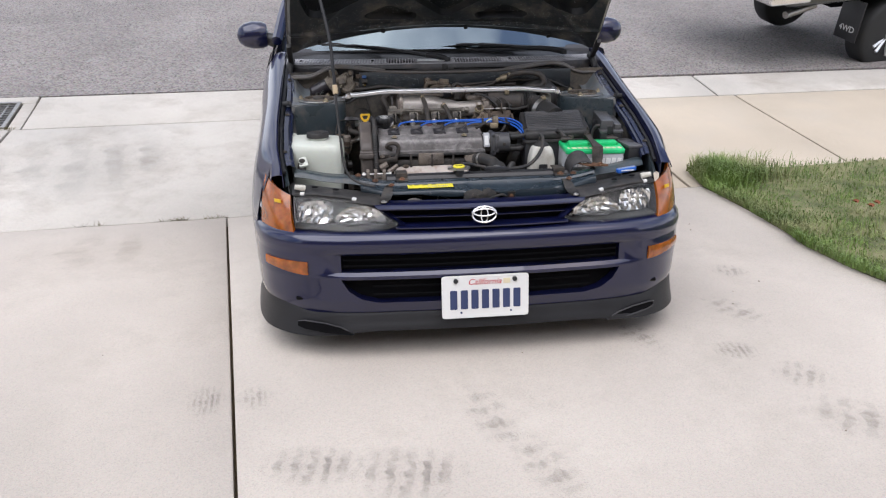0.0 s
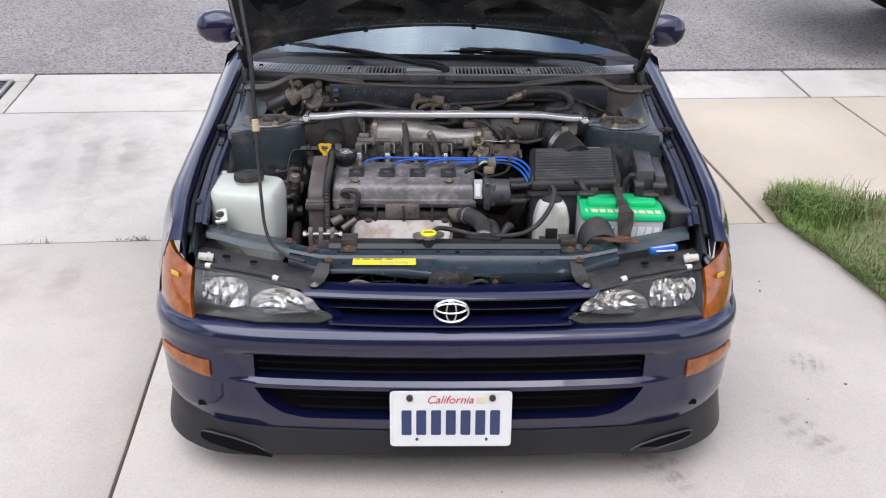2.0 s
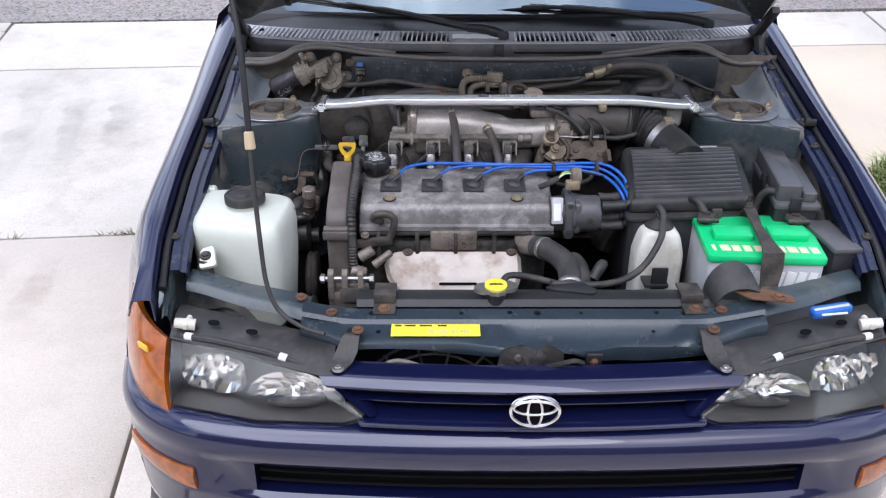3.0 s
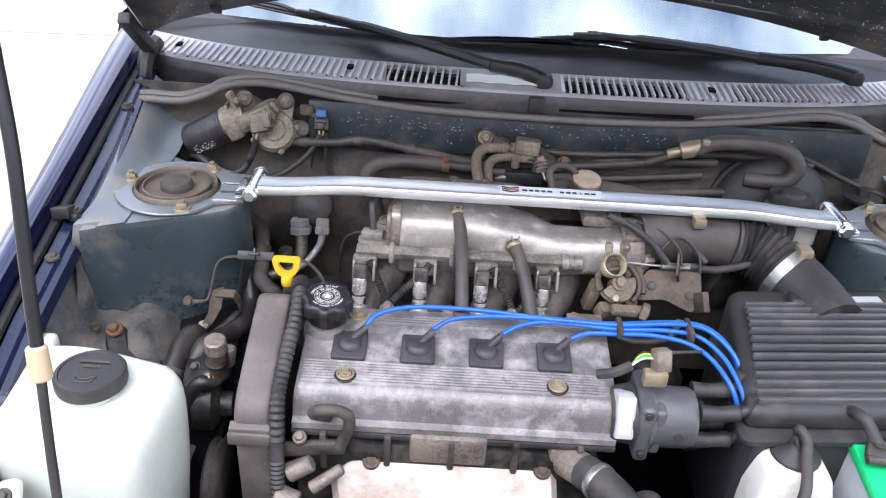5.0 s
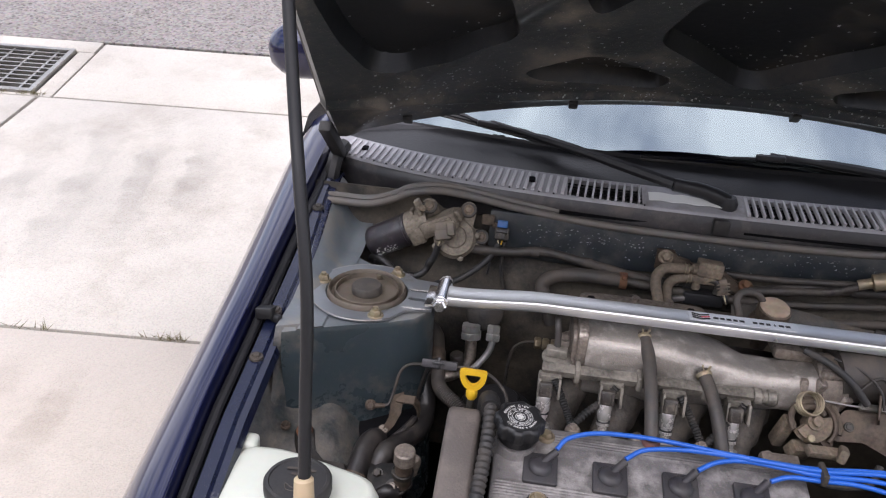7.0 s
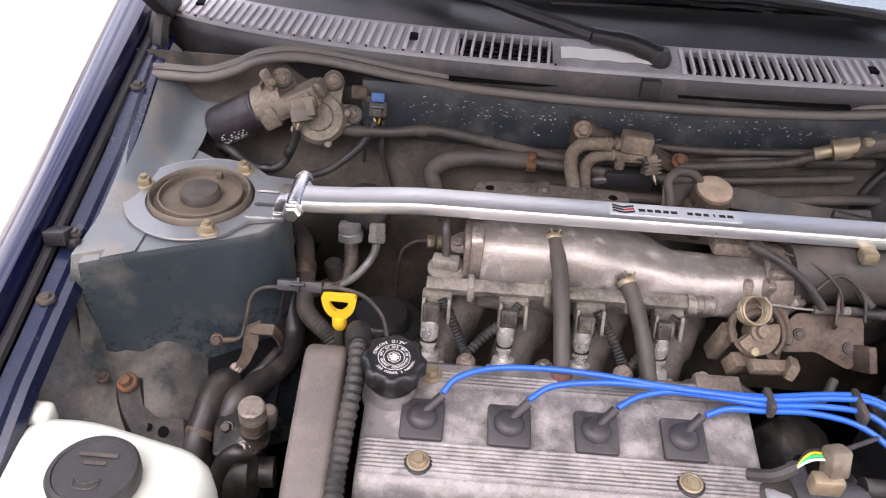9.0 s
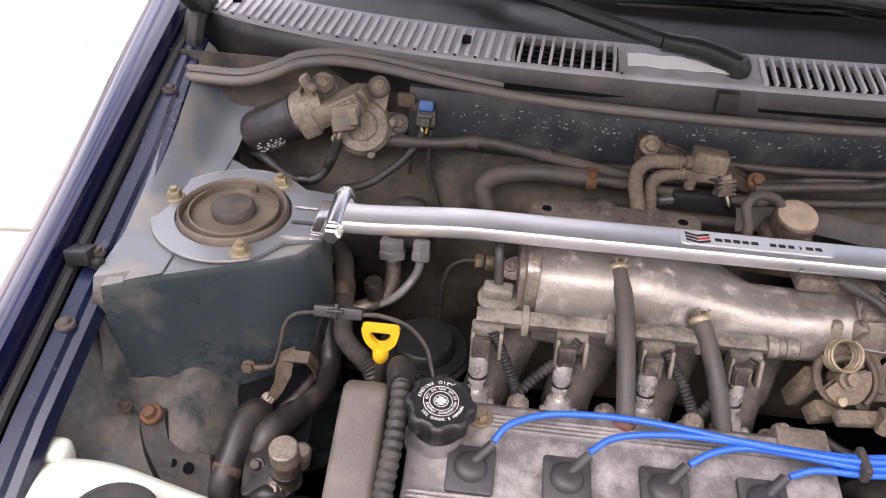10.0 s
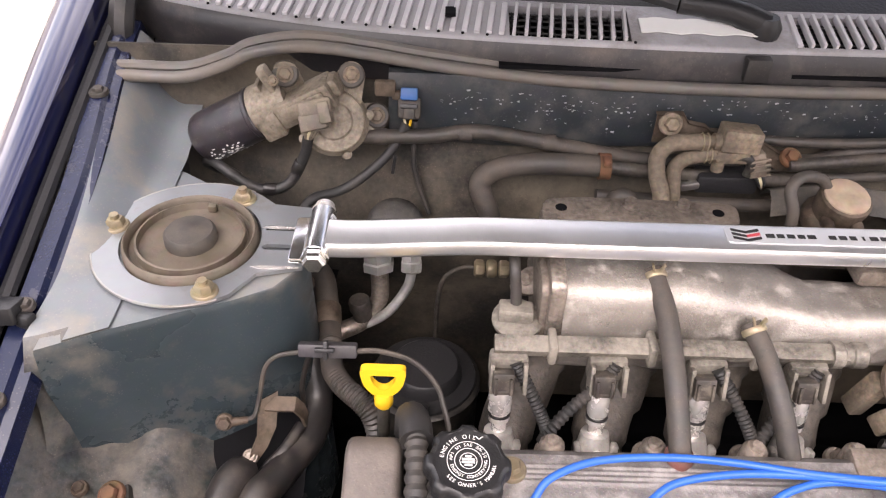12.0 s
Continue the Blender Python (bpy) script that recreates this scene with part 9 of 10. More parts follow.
ear = part("ear", bm, "tank", wt)
bm = B()
bolt(bm, (-0.613, 0.294, 0.643), (0, -0.4, 1), 0.007, 0.006, 0.011)
rod(bm, (-0.618, 0.290, 0.595), (-0.614, 0.294, 0.634), 0.018, 0.014, 14)
part("bolt", bm, "bracket", wt)

# ---- on the firewall and beside the engine ----
M["motor_can"] = mat("dark_motor_can", (0.050, 0.045, 0.050), 0.30, metal=0.3, var=0.3, scale=30, bump=0.05, dust=(0.15, 0.13, 0.11), amount=0.22, dscale=18, grime=0.3)
WD = Vector((0.88, 0.0, 0.475)).normalized()
WU = Vector((-0.475, 0.0, 0.88)).normalized()
WF = Vector((0, -1, 0))
WA = Vector((-0.590, 0.937, 0.786))
WR = Matrix((WD, -WF, WU)).transposed()
M["wiper_case"] = mat("dusty_die_cast_case", (0.19, 0.160, 0.122), 0.50, metal=0.25, var=0.3, scale=40, bump=0.3, bscale=300, dust=(0.28, 0.235, 0.178), amount=0.45, dscale=34, grime=0.34)
wm = thing("wiper_motor", (-0.49, 0.94, 0.80), "dusty wiper motor with a dark can bolted to the firewall", "wiper motor")


def wm_at(along, front, up):
    return WA + WD * along + WF * front + WU * up


part("can", lathe(B(), WA, WD, [(0.012, 0.0), (0.022, 0.001), (0.0265, 0.006), (0.028, 0.013), (0.028, 0.074)], 36), "motor_can", wm, "dark grey motor can with worn white print")
part("flange", lathe(B(), WA, WD, [(0.028, 0.072), (0.0295, 0.0735), (0.0295, 0.0775), (0.028, 0.079)], 36), "motor_can", wm, "thin dark crimped edge")
bm = B()
lathe(bm, WA, WD, [(0.0285, 0.079), (0.0290, 0.082), (0.0285, 0.094), (0.0240, 0.102), (0.021, 0.108), (0.021, 0.118)], 30)
box(bm, wm_at(0.092, 0.012, -0.010), (0.026, 0.034, 0.030), 0.004, WR)
for k in range(2):
    box(bm, wm_at(0.0955 + 0.014 * k, 0.0, 0.024), (0.007, 0.024, 0.014), 0.002, WR)
part("end_frame", bm, "wiper_case", wm, "tan dusty end frame with ribs")
bm = B()
box(bm, wm_at(0.135, 0.010, -0.006), (0.066, 0.034, 0.028), 0.004, WR, 2)
box(bm, wm_at(0.135, 0.028, -0.004), (0.052, 0.005, 0.016), 0.002, WR, 2)
box(bm, wm_at(0.170, 0.008, -0.004), (0.012, 0.024, 0.022), 0.005, WR, 2)
part("worm_housing", bm, "wiper_case", wm, "square die-cast worm housing")
GC, GD = Vector((-0.441, 0.922, 0.824)), Vector((0.08, -0.84, 0.53)).normalized()
part("gear_case", lathe(B(), GC, GD, [(0.030, -0.020), (0.0345, -0.012), (0.0365, -0.008), (0.0365, -0.002), (0.0345, 0.0), (0.0335, 0.003), (0.0320, 0.0045), (0.0310, 0.003), (0.020, 0.003), (0.018, 0.005), (0.006, 0.0055), (0.001, 0.0055)], 40), "wiper_case", wm, "round dusty gear case")
gd, gu, gw = axes(GD)
for ang in (0.5, 1.9, 3.3, 4.9):
    o = (gu * math.cos(ang) + gw * math.sin(ang))
    bm = B()
    lathe(bm, GC + o * 0.0365 - gd * 0.006, gd, [(0.0055, -0.004), (0.0055, 0.004), (0.003, 0.0045), (0.003, 0.006)], 10)
    part("rim_screw", bm, "wiper_case", wm)
for p, root in (((-0.489, 0.936, 0.869), (-0.486, 0.936, 0.838)), ((-0.423, 0.944, 0.866), (-0.434, 0.934, 0.838)), ((-0.398, 0.944, 0.819), (-0.426, 0.930, 0.816))):
    pv, q = Vector(p), Vector(root)
    d, side = (q - pv), (q - pv).cross(GD).normalized()
    bm = B()
    rim = [pv + (side * math.cos(a) - d.normalized() * math.sin(a)) * 0.0140 for a in lin(0, math.pi, 9)]
    outline = rim + [q - side * 0.021, q + side * 0.021]
    lo_, hi_ = [bm.verts.new(v - GD * 0.005) for v in outline], [bm.verts.new(v + GD * 0.003) for v in outline]
    bm.faces.new(hi_)
    bm.faces.new(list(reversed(lo_)))
    for i in range(len(outline)):
        k = (i + 1) % len(outline)
        bm.faces.new((lo_[i], lo_[k], hi_[k], hi_[i]))
    bmesh.ops.recalc_face_normals(bm, faces=bm.faces)
    lug = part("lug", bm, "wiper_case", wm, flat=True)
    part("grommet", lathe(B(), pv + GD * 0.002, GD, [(0.0135, 0), (0.0138, 0.003), (0.0120, 0.005)], 20), "cap_dust", lug, "dark rubber grommet")
    bm = B()
    bolt(bm, pv + GD * 0.005, GD, 0.0068, 0.005, 0.0095)
    part("bolt", bm, "dusty_tan", lug)
bm = B()
box(bm, wm_at(0.118, 0.020, 0.040), (0.010, 0.014, 0.020), 0.002, WR)
part("tab", bm, "wiper_case", wm)
bm = B()
bolt(bm, wm_at(0.124, 0.026, 0.034), GD, 0.004, 0.004, 0.0055)
part("tab_screw", bm, "dusty_tan", wm)
part("plug", box(box(box(B(), (-0.456, 0.908, 0.848), (0.034, 0.020, 0.016), 0.003, turn(-32, -12, 6)), (-0.458, 0.900, 0.836), (0.028, 0.018, 0.018), 0.003, turn(-32, -12, 6)), (-0.446, 0.902, 0.846), (0.012, 0.022, 0.022), 0.002, turn(-32, -12, 6)), "plug_tan", wm, "tan connector with four dusty wires")
for k in range(4):
    part("wire", tube(B(), [(-0.463 + k * 0.0035, 0.898, 0.832), (-0.4665 + k * 0.003, 0.896, 0.824), (-0.468 + k * 0.0012, 0.902, 0.812)], 0.0016, 6, 5), "cream" if k == 1 else "plug_tan", wm)
rs = random.Random(8)
bm = B()
for i in range(46):
    h, ang = rs.uniform(0.014, 0.052), rs.gauss(0, 0.22)
    ca = math.cos(-0.62 + ang), math.sin(-0.62 + ang)
    p = wm_at(h, 0.0283 * ca[0], 0.0283 * ca[1])
    box(bm, p, (rs.uniform(0.001, 0.0032), 0.0004, rs.uniform(0.0008, 0.0022)), 0, WR @ turn(math.degrees(-0.62 + ang) * -1, 0, 0))
part("print", bm, "white", wm, "worn white print", flat=True, kind="stuff")
part("lead", tube(B(), [(-0.466, 0.902, 0.815), (-0.471, 0.903, 0.795), (-0.485, 0.900, 0.766), (-0.500, 0.895, 0.755), (-0.520, 0.895, 0.753), (-0.540, 0.899, 0.760), (-0.560, 0.906, 0.771), (-0.578, 0.924, 0.768), (-0.588, 0.938, 0.756), (-0.580, 0.950, 0.74)], 0.0058, 10), "rubber", wm, "taped black lead")
for k, p in enumerate(((-0.479, 0.9015, 0.779), (-0.510, 0.895, 0.754), (-0.550, 0.9025, 0.7655))):
    part("tape", lathe(B(), p, ((-0.4, -0.1, -0.9), (-1, 0, 0), (-0.85, 0.2, 0.45))[k], [(0.006, -0.007), (0.0067, -0.005), (0.0067, 0.005), (0.006, 0.007)], 12), "rubber_dark", wm)

cn = thing("wiring_plug", (-0.362, 0.94, 0.85), "small blue and grey wiring plug on the firewall", "connector")
part("housing", box(box(B(), (-0.363, 0.936, 0.834), (0.024, 0.016, 0.022), 0.003, turn(-30, 0, 0)), (-0.363, 0.926, 0.836), (0.012, 0.010, 0.016), 0.002, turn(-30, 0, 0)), "bracket", cn)
part("latch", box(B(), (-0.363, 0.9245, 0.843), (0.018, 0.006, 0.005), 0.001, turn(-30, 0, 0)), "black", cn)
part("clip", box(B(), (-0.363, 0.934, 0.852), (0.018, 0.010, 0.013), 0.002, turn(-30, 0, 0)), "plug_blue", cn, "blue locking clip")
part("wire", tube(B(), [(-0.369, 0.936, 0.822), (-0.367, 0.934, 0.814), (-0.369, 0.932, 0.808)], 0.0014, 6), "cream", cn)
part("wire", tube(B(), [(-0.361, 0.936, 0.822), (-0.363, 0.934, 0.814), (-0.368, 0.932, 0.808)], 0.0014, 6), "yellow", cn)
part("holder", box(box(B(), (-0.388, 0.938, 0.856), (0.022, 0.008, 0.018), 0.003), (-0.376, 0.938, 0.848), (0.010, 0.006, 0.010), 0.002), "brown_plate", cn, "rusty bracket")


def hose(name, pts, r, label, material="rubber", group="", n=8, ribs=0.0, pitch=0.006, seg=10):
    return tagged(part(name, tube(B(), pts, r, seg, n, ribs=ribs, pitch=pitch), material), label, "hose" if "hose" in name or "pipe" in name else "cable", group)


hose("wiring_lead", [(-0.366, 0.934, 0.816), (-0.384, 0.925, 0.785), (-0.414, 0.910, 0.761), (-0.438, 0.900, 0.750), (-0.463, 0.886, 0.750), (-0.474, 0.870, 0.742), (-0.478, 0.858, 0.725)], 0.0055, "black taped lead from the firewall plug", group="firewall leads")
hose("wiring_lead", [(-0.357, 0.938, 0.818), (-0.358, 0.936, 0.790), (-0.358, 0.936, 0.762), (-0.350, 0.936, 0.727), (-0.340, 0.93, 0.70)], 0.0030, "thin grey lead hanging on the firewall", group="firewall leads")
tagged(part("cable_tie", box(B(), (-0.379, 0.919, 0.774), (0.004, 0.004, 0.026), 0.001, turn(10, 8, 0)), "black"), "black cable tie hanging from a lead", "cable tie")
hose("heater_hose", [(-0.262, 0.885, 0.70), (-0.276, 0.897, 0.735), (-0.285, 0.908, 0.760), (-0.268, 0.912, 0.777), (-0.232, 0.912, 0.785), (-0.196, 0.912, 0.786), (-0.150, 0.912, 0.785)], 0.0120, "dusty black heater hose with a brown clamp", "hose_brown", seg=14)
hose("heater_pipe", [(-0.155, 0.912, 0.785), (-0.097, 0.912, 0.780), (-0.011, 0.910, 0.776), (0.06, 0.91, 0.775)], 0.0075, "dark metal heater pipe along the firewall", "bracket")
bm = B()
lathe(bm, (-0.160, 0.912, 0.785), (1, 0, 0), [(0.0142, 0), (0.0142, 0.006), (0.0142, 0.012)], 18)
box(bm, (-0.154, 0.903, 0.797), (0.008, 0.014, 0.008), 0.002)
tagged(part("hose_clamp", bm, "rusty"), "rusty brown spring clamp on the heater hose", "clamp", "hose clamps")
LOOM = [(-0.46, 0.800), (-0.348, 0.804), (-0.287, 0.812), (-0.194, 0.797), (-0.098, 0.783), (0.053, 0.786), (0.139, 0.803), (0.30, 0.81)]
hose("wiring_loom", [(x, 0.930, z) for x, z in LOOM], 0.0078, "taped wiring loom along the firewall, thick with dust", "hose_brown", seg=12)
loom = bpy.data.objects["wiring_loom"]
for x in (-0.40, -0.31, -0.22, -0.05, 0.03, 0.12, 0.21):
    part("tape_band", lathe(B(), (x, 0.930, interp(x, LOOM)), (1, 0, 0), [(0.0084, 0), (0.0088, 0.003), (0.0088, 0.011), (0.0084, 0.014)], 14), "hose_brown", loom)
# vacuum valve with its hoses
vv = thing("vacuum_valve", (-0.02, 0.905, 0.82), "dusty vacuum switching valve on a long stepped bracket", "valve")
bm = B()
box(bm, (-0.022, 0.906, 0.829), (0.040, 0.030, 0.024), 0.003, turn(-8, 3, -4))
box(bm, (-0.028, 0.902, 0.812), (0.036, 0.020, 0.014), 0.003)
part("body", bm, "dusty_tan", vv)
part("nozzle", lathe(B(), (-0.047, 0.903, 0.826), (-1, 0, 0), [(0.009, -0.008), (0.009, 0.002), (0.006, 0.003), (0.006, 0.012)], 16), "dusty_tan", vv)
part("nozzle", tube(B(), [(-0.050, 0.900, 0.812), (-0.043, 0.899, 0.812), (-0.040, 0.899, 0.806), (-0.039, 0.899, 0.794)], 0.0068, 12), "dusty_tan", vv)
part("coil_lead", tube(B(), [(-0.030, 0.898, 0.808), (-0.014, 0.896, 0.812), (-0.006, 0.896, 0.803), (-0.007, 0.896, 0.790)], 0.005, 10), "bracket", vv)
bm = B()
box(bm, (0.001, 0.902, 0.802), (0.018, 0.018, 0.026), 0.003, turn(-15, -14, 0))
for k in range(4):
    box(bm, (0.001 + k * 0.0015, 0.893, 0.810 - k * 0.006), (0.021, 0.004, 0.0025), 0.0005, turn(-15, -14, 0))
part("plug", bm, "plug_tan", vv)
for k in range(3):
    part("wire", tube(B(), [(0.003 + k * 0.004, 0.899, 0.788), (0.008 + k * 0.003, 0.896, 0.780), (0.016, 0.902, 0.770)], 0.0018, 6, 5), "cream" if k == 1 else "black", vv)
bm = B()
ARM = [(-0.106, 0.842), (-0.078, 0.843), (-0.071, 0.833), (-0.052, 0.829), (-0.046, 0.824), (0.000, 0.822), (0.014, 0.812), (0.034, 0.800), (0.056, 0.800)]
sheet(bm, list(range(len(ARM))), [0, 1], lambda k, v: (ARM[int(k)][0], 0.926 - 0.004 * (k > 5), ARM[int(k)][1] - v * (0.032 if k < 2 else 0.018)), thick=0.002)
sheet(bm, list(range(len(ARM))), [0, 1], lambda k, v: (ARM[int(k)][0], 0.926 - 0.004 * (k > 5) + 0.008 * v - 0.002, ARM[int(k)][1] + 0.0005), thick=0.0015)
part("bracket", bm, "brown_plate", vv, "stepped brown steel bracket")
bm = B()
bolt(bm, (-0.091, 0.921, 0.834), (0.05, -0.9, 0.45), 0.008, 0.008, 0.0125)
part("bolt", bm, "dusty_tan", vv)
bm = B()
bolt(bm, (0.043, 0.917, 0.800), (0, -0.6, 0.8), 0.007, 0.008, 0.0115)
part("bolt", bm, "rusty", vv)
hose("vacuum_hose", [(-0.098, 0.868, 0.760), (-0.099, 0.873, 0.778), (-0.103, 0.890, 0.792), (-0.103, 0.900, 0.808), (-0.092, 0.902, 0.822), (-0.070, 0.902, 0.825), (-0.054, 0.902, 0.825)], 0.0088, "dusty grey vacuum hose curving up to the valve", "dusty_tan", "vacuum hoses", seg=14)
hose("vacuum_hose", [(-0.081, 0.885, 0.755), (-0.082, 0.890, 0.772), (-0.083, 0.899, 0.792), (-0.075, 0.901, 0.804), (-0.058, 0.900, 0.811), (-0.048, 0.900, 0.812)], 0.0080, "thinner dusty grey vacuum hose curving up to the valve", "dusty_tan", "vacuum hoses", seg=14)
for c, r in (((-0.062, 0.902, 0.825), 0.0094), ((-0.056, 0.900, 0.8115), 0.0086)):
    bm = B()
    for k in range(2):
        lathe(bm, Vector(c) + Vector((k * 0.0055, 0, 0)), (1, 0, 0), [(r, 0), (r + 0.0008, 0.0008), (r, 0.0016)], 16)
    tagged(part("hose_clip", bm, "brass"), "wire spring clip on a vacuum hose", "clip", "hose clips")
hose("bypass_hose", [(-0.142, 0.862, 0.740), (-0.146, 0.880, 0.758), (-0.136, 0.886, 0.766), (-0.126, 0.880, 0.762), (-0.122, 0.868, 0.745)], 0.0085, "short grey hose bent over the manifold flange", "hose_brown", seg=12)
pbx = thing("relay_block", (-0.02, 0.905, 0.775), "black plastic block behind the manifold with a bare clip", "relay")
part("case", box(B(), (-0.022, 0.912, 0.773), (0.066, 0.026, 0.022), 0.004), "black", pbx)
part("bare_clip", box(B(), (-0.060, 0.904, 0.770), (0.022, 0.010, 0.010), 0.003, turn(0, -14, 0)), "steel", pbx)
mod = thing("vacuum_modulator", (0.068, 0.845, 0.80), "round vacuum modulator with a worn pale top", "modulator")
part("body", lathe(B(), (0.068, 0.848, 0.765), (0.04, -0.25, 0.97), [(0.012, -0.04), (0.016, 0.0), (0.029, 0.003), (0.030, 0.012), (0.028, 0.016), (0.023, 0.020), (0.0245, 0.030), (0.0255, 0.038), (0.0250, 0.044), (0.0225, 0.0455)], 32), "brown_plate", mod)
part("top", lathe(B(), (0.0698, 0.8367, 0.8090), (0.04, -0.25, 0.97), [(0.0225, 0), (0.0222, 0.0015), (0.020, 0.0020), (0.001, 0.0022)], 32), "modulator_top", mod, "scuffed pale disc")
for dx in (-0.014, 0.014):
    part("nozzle", tube(B(), [(0.066 + dx, 0.826, 0.788), (0.064 + dx, 0.812, 0.788), (0.063 + dx, 0.808, 0.778)], 0.0058, 10), "brown_plate", mod)
hose("vacuum_hose", [(0.016, 0.818, 0.775), (0.014, 0.820, 0.800), (0.009, 0.830, 0.819), (0.020, 0.840, 0.828), (0.042, 0.846, 0.823), (0.058, 0.850, 0.805)], 0.0058, "thin grey vacuum hose looping to the modulator", "hose_brown", "vacuum hoses")
# refrigerant pipes
ac = thing("refrigerant_pipes", (-0.38, 0.87, 0.62), "two bare aluminium refrigerant pipes with hexagon fittings", "pipe")
for k, (pts, r, hx) in enumerate((([(-0.397, 0.892, 0.668), (-0.395, 0.885, 0.640), (-0.395, 0.874, 0.617), (-0.406, 0.864, 0.600), (-0.420, 0.852, 0.594), (-0.445, 0.840, 0.590)], 0.0105, 0.0195), ([(-0.358, 0.888, 0.672), (-0.358, 0.880, 0.655), (-0.363, 0.872, 0.635), (-0.382, 0.860, 0.611), (-0.402, 0.855, 0.597), (-0.425, 0.850, 0.590)], 0.0058, 0.0135))):
    pp = part("pipe", tube(B(), pts, r, 14, 8), "fitting_alu" if k else "alu", ac)
    bm = B()
    d = (Vector(pts[0]) - Vector(pts[1])).normalized()
    c = Vector(pts[0]) - d * 0.012
    lathe(bm, c, d, [(hx * 0.8, -0.008), (hx * 0.98, -0.006), (hx * 0.98, 0.004), (hx * 0.80, 0.006)], 6)
    part("fitting", bm, "fitting_alu", pp, "aluminium hexagon nut")
    bm = B()
    lathe(bm, c, d, [(hx * 0.80, 0.004), (hx * 0.92, 0.008), (hx * 0.92, 0.018), (hx * 0.74, 0.020)], 6)
    part("fitting", bm, "fitting_alu", pp, "aluminium hexagon nut")
part("valve_cap", lathe(B(), (-0.413, 0.845, 0.622), (-0.1, -0.1, 1), [(0.011, -0.008), (0.0105, 0.004), (0.0125, 0.006), (0.0125, 0.018), (0.010, 0.021)], 16), "bracket", ac, "dark service cap")
part("grommet_plate", lathe(B(), (-0.378, 0.915, 0.690), (0, -0.8, 0.6), [(0.034, 0), (0.034, 0.006), (0.028, 0.010)], 28), "grease", ac)
# loom beside the tower
hose("loom_conduit", [(-0.436, 0.765, 0.658), (-0.431, 0.735, 0.659), (-0.426, 0.720, 0.659), (-0.414, 0.705, 0.657), (-0.397, 0.690, 0.655), (-0.385, 0.679, 0.645), (-0.378, 0.668, 0.61)], 0.0115, "corrugated black wiring conduit beside the strut tower", "hose_brown", ribs=0.0020, pitch=0.0050, n=12, seg=14)
hose("loom_sleeve", [(-0.486, 0.866, 0.690), (-0.466, 0.850, 0.688), (-0.451, 0.835, 0.680), (-0.445, 0.812, 0.669), (-0.441, 0.790, 0.661), (-0.436, 0.762, 0.659)], 0.0125, "taped grey-brown sleeve of the wiring loom", "hose_brown", seg=14)
lw = thing("loom_bracket", (-0.466, 0.79, 0.69), "thin dusty steel bracket holding the loom at the tower", "bracket")
part("strip", tube(B(), [(-0.466, 0.806, 0.725), (-0.466, 0.800, 0.711), (-0.4695, 0.786, 0.684), (-0.466, 0.782, 0.674), (-0.452, 0.780, 0.670)], 0.0035, 6), "brown_plate", lw)
part("band", lathe(B(), (-0.4425, 0.796, 0.663), (0.12, -0.95, -0.25), [(0.0135, -0.012), (0.0145, -0.010), (0.0145, 0.010), (0.0135, 0.012)], 18), "brown_plate", lw, "brown band clamp")
part("nub", box(B(), (-0.459, 0.800, 0.706), (0.010, 0.010, 0.012), 0.003), "brown_plate", lw)
cl = thing("loom_clip", (-0.427, 0.703, 0.714), "grey-black plastic clip joining two thin wires", "clip")
part("clip_body", box(B(), (-0.427, 0.703, 0.714), (0.054, 0.013, 0.013), 0.002, turn(-30, 0, 0)), "boot", cl)
part("clip_latch", box(box(B(), (-0.429, 0.696, 0.721), (0.018, 0.006, 0.004), 0.001, turn(-30, 0, 0)), (-0.428, 0.697, 0.720), (0.004, 0.006, 0.018), 0.001, turn(-30, 0, 0)), "black", cl)
part("wire", tube(B(), [(-0.452, 0.701, 0.712), (-0.473, 0.697, 0.710), (-0.485, 0.692, 0.698), (-0.492, 0.684, 0.668), (-0.497, 0.674, 0.651), (-0.506, 0.671, 0.648)], 0.0024, 8), "hose_brown", cl, "thin grey wire")
part("wire", tube(B(), [(-0.402, 0.702, 0.714), (-0.380, 0.702, 0.715), (-0.349, 0.694, 0.712), (-0.327, 0.678, 0.700), (-0.319, 0.660, 0.690), (-0.314, 0.645, 0.677), (-0.312, 0.630, 0.66)], 0.0026, 8), "hose_brown", cl, "thin grey wire")
part("terminal", rod(B(), (-0.503, 0.671, 0.648), (-0.518, 0.668, 0.648), 0.0034, 0.0045, 10), "brown_plate", cl)
bm = B()
bolt(bm, (-0.524, 0.667, 0.649), (0.1, -0.8, 0.5), 0.0065, 0.007, 0.0085)
part("earth_bolt", bm, "brown_plate", cl)
hs = thing("hose_stay", (-0.48, 0.67, 0.64), "bent dusty steel stay beside the strut tower", "bracket")
bm = B()
STAY = [(-0.488, 0.692, 0.657), (-0.487, 0.682, 0.648), (-0.487, 0.668, 0.635), (-0.494, 0.654, 0.623), (-0.504, 0.643, 0.613), (-0.516, 0.634, 0.606)]
sheet(bm, list(range(len(STAY))), [-1, 1], lambda k, v: Vector(STAY[int(k)]) + Vector((0.0085, 0.007, 0.0)) * v * (1.0 - 0.05 * k), thick=0.003)
part("strip", bm, "brown_plate", hs)
bm = B()
sheet(bm, [-0.488, -0.475, -0.460, -0.453, -0.450], [0, 1], lambda x, v: (x, 0.693 - 0.014 * v, 0.657 - 0.004 * v - (0.024 if x > -0.451 else 0.010 if x > -0.455 else 0.0)), thick=0.003)
part("ear", bm, "brown_plate", hs)
bm = B()
bolt(bm, (-0.500, 0.650, 0.620), (0.1, -0.5, 0.85), 0.0055, 0.005, 0.0075)
part("bolt", bm, "alu_dirty", hs)
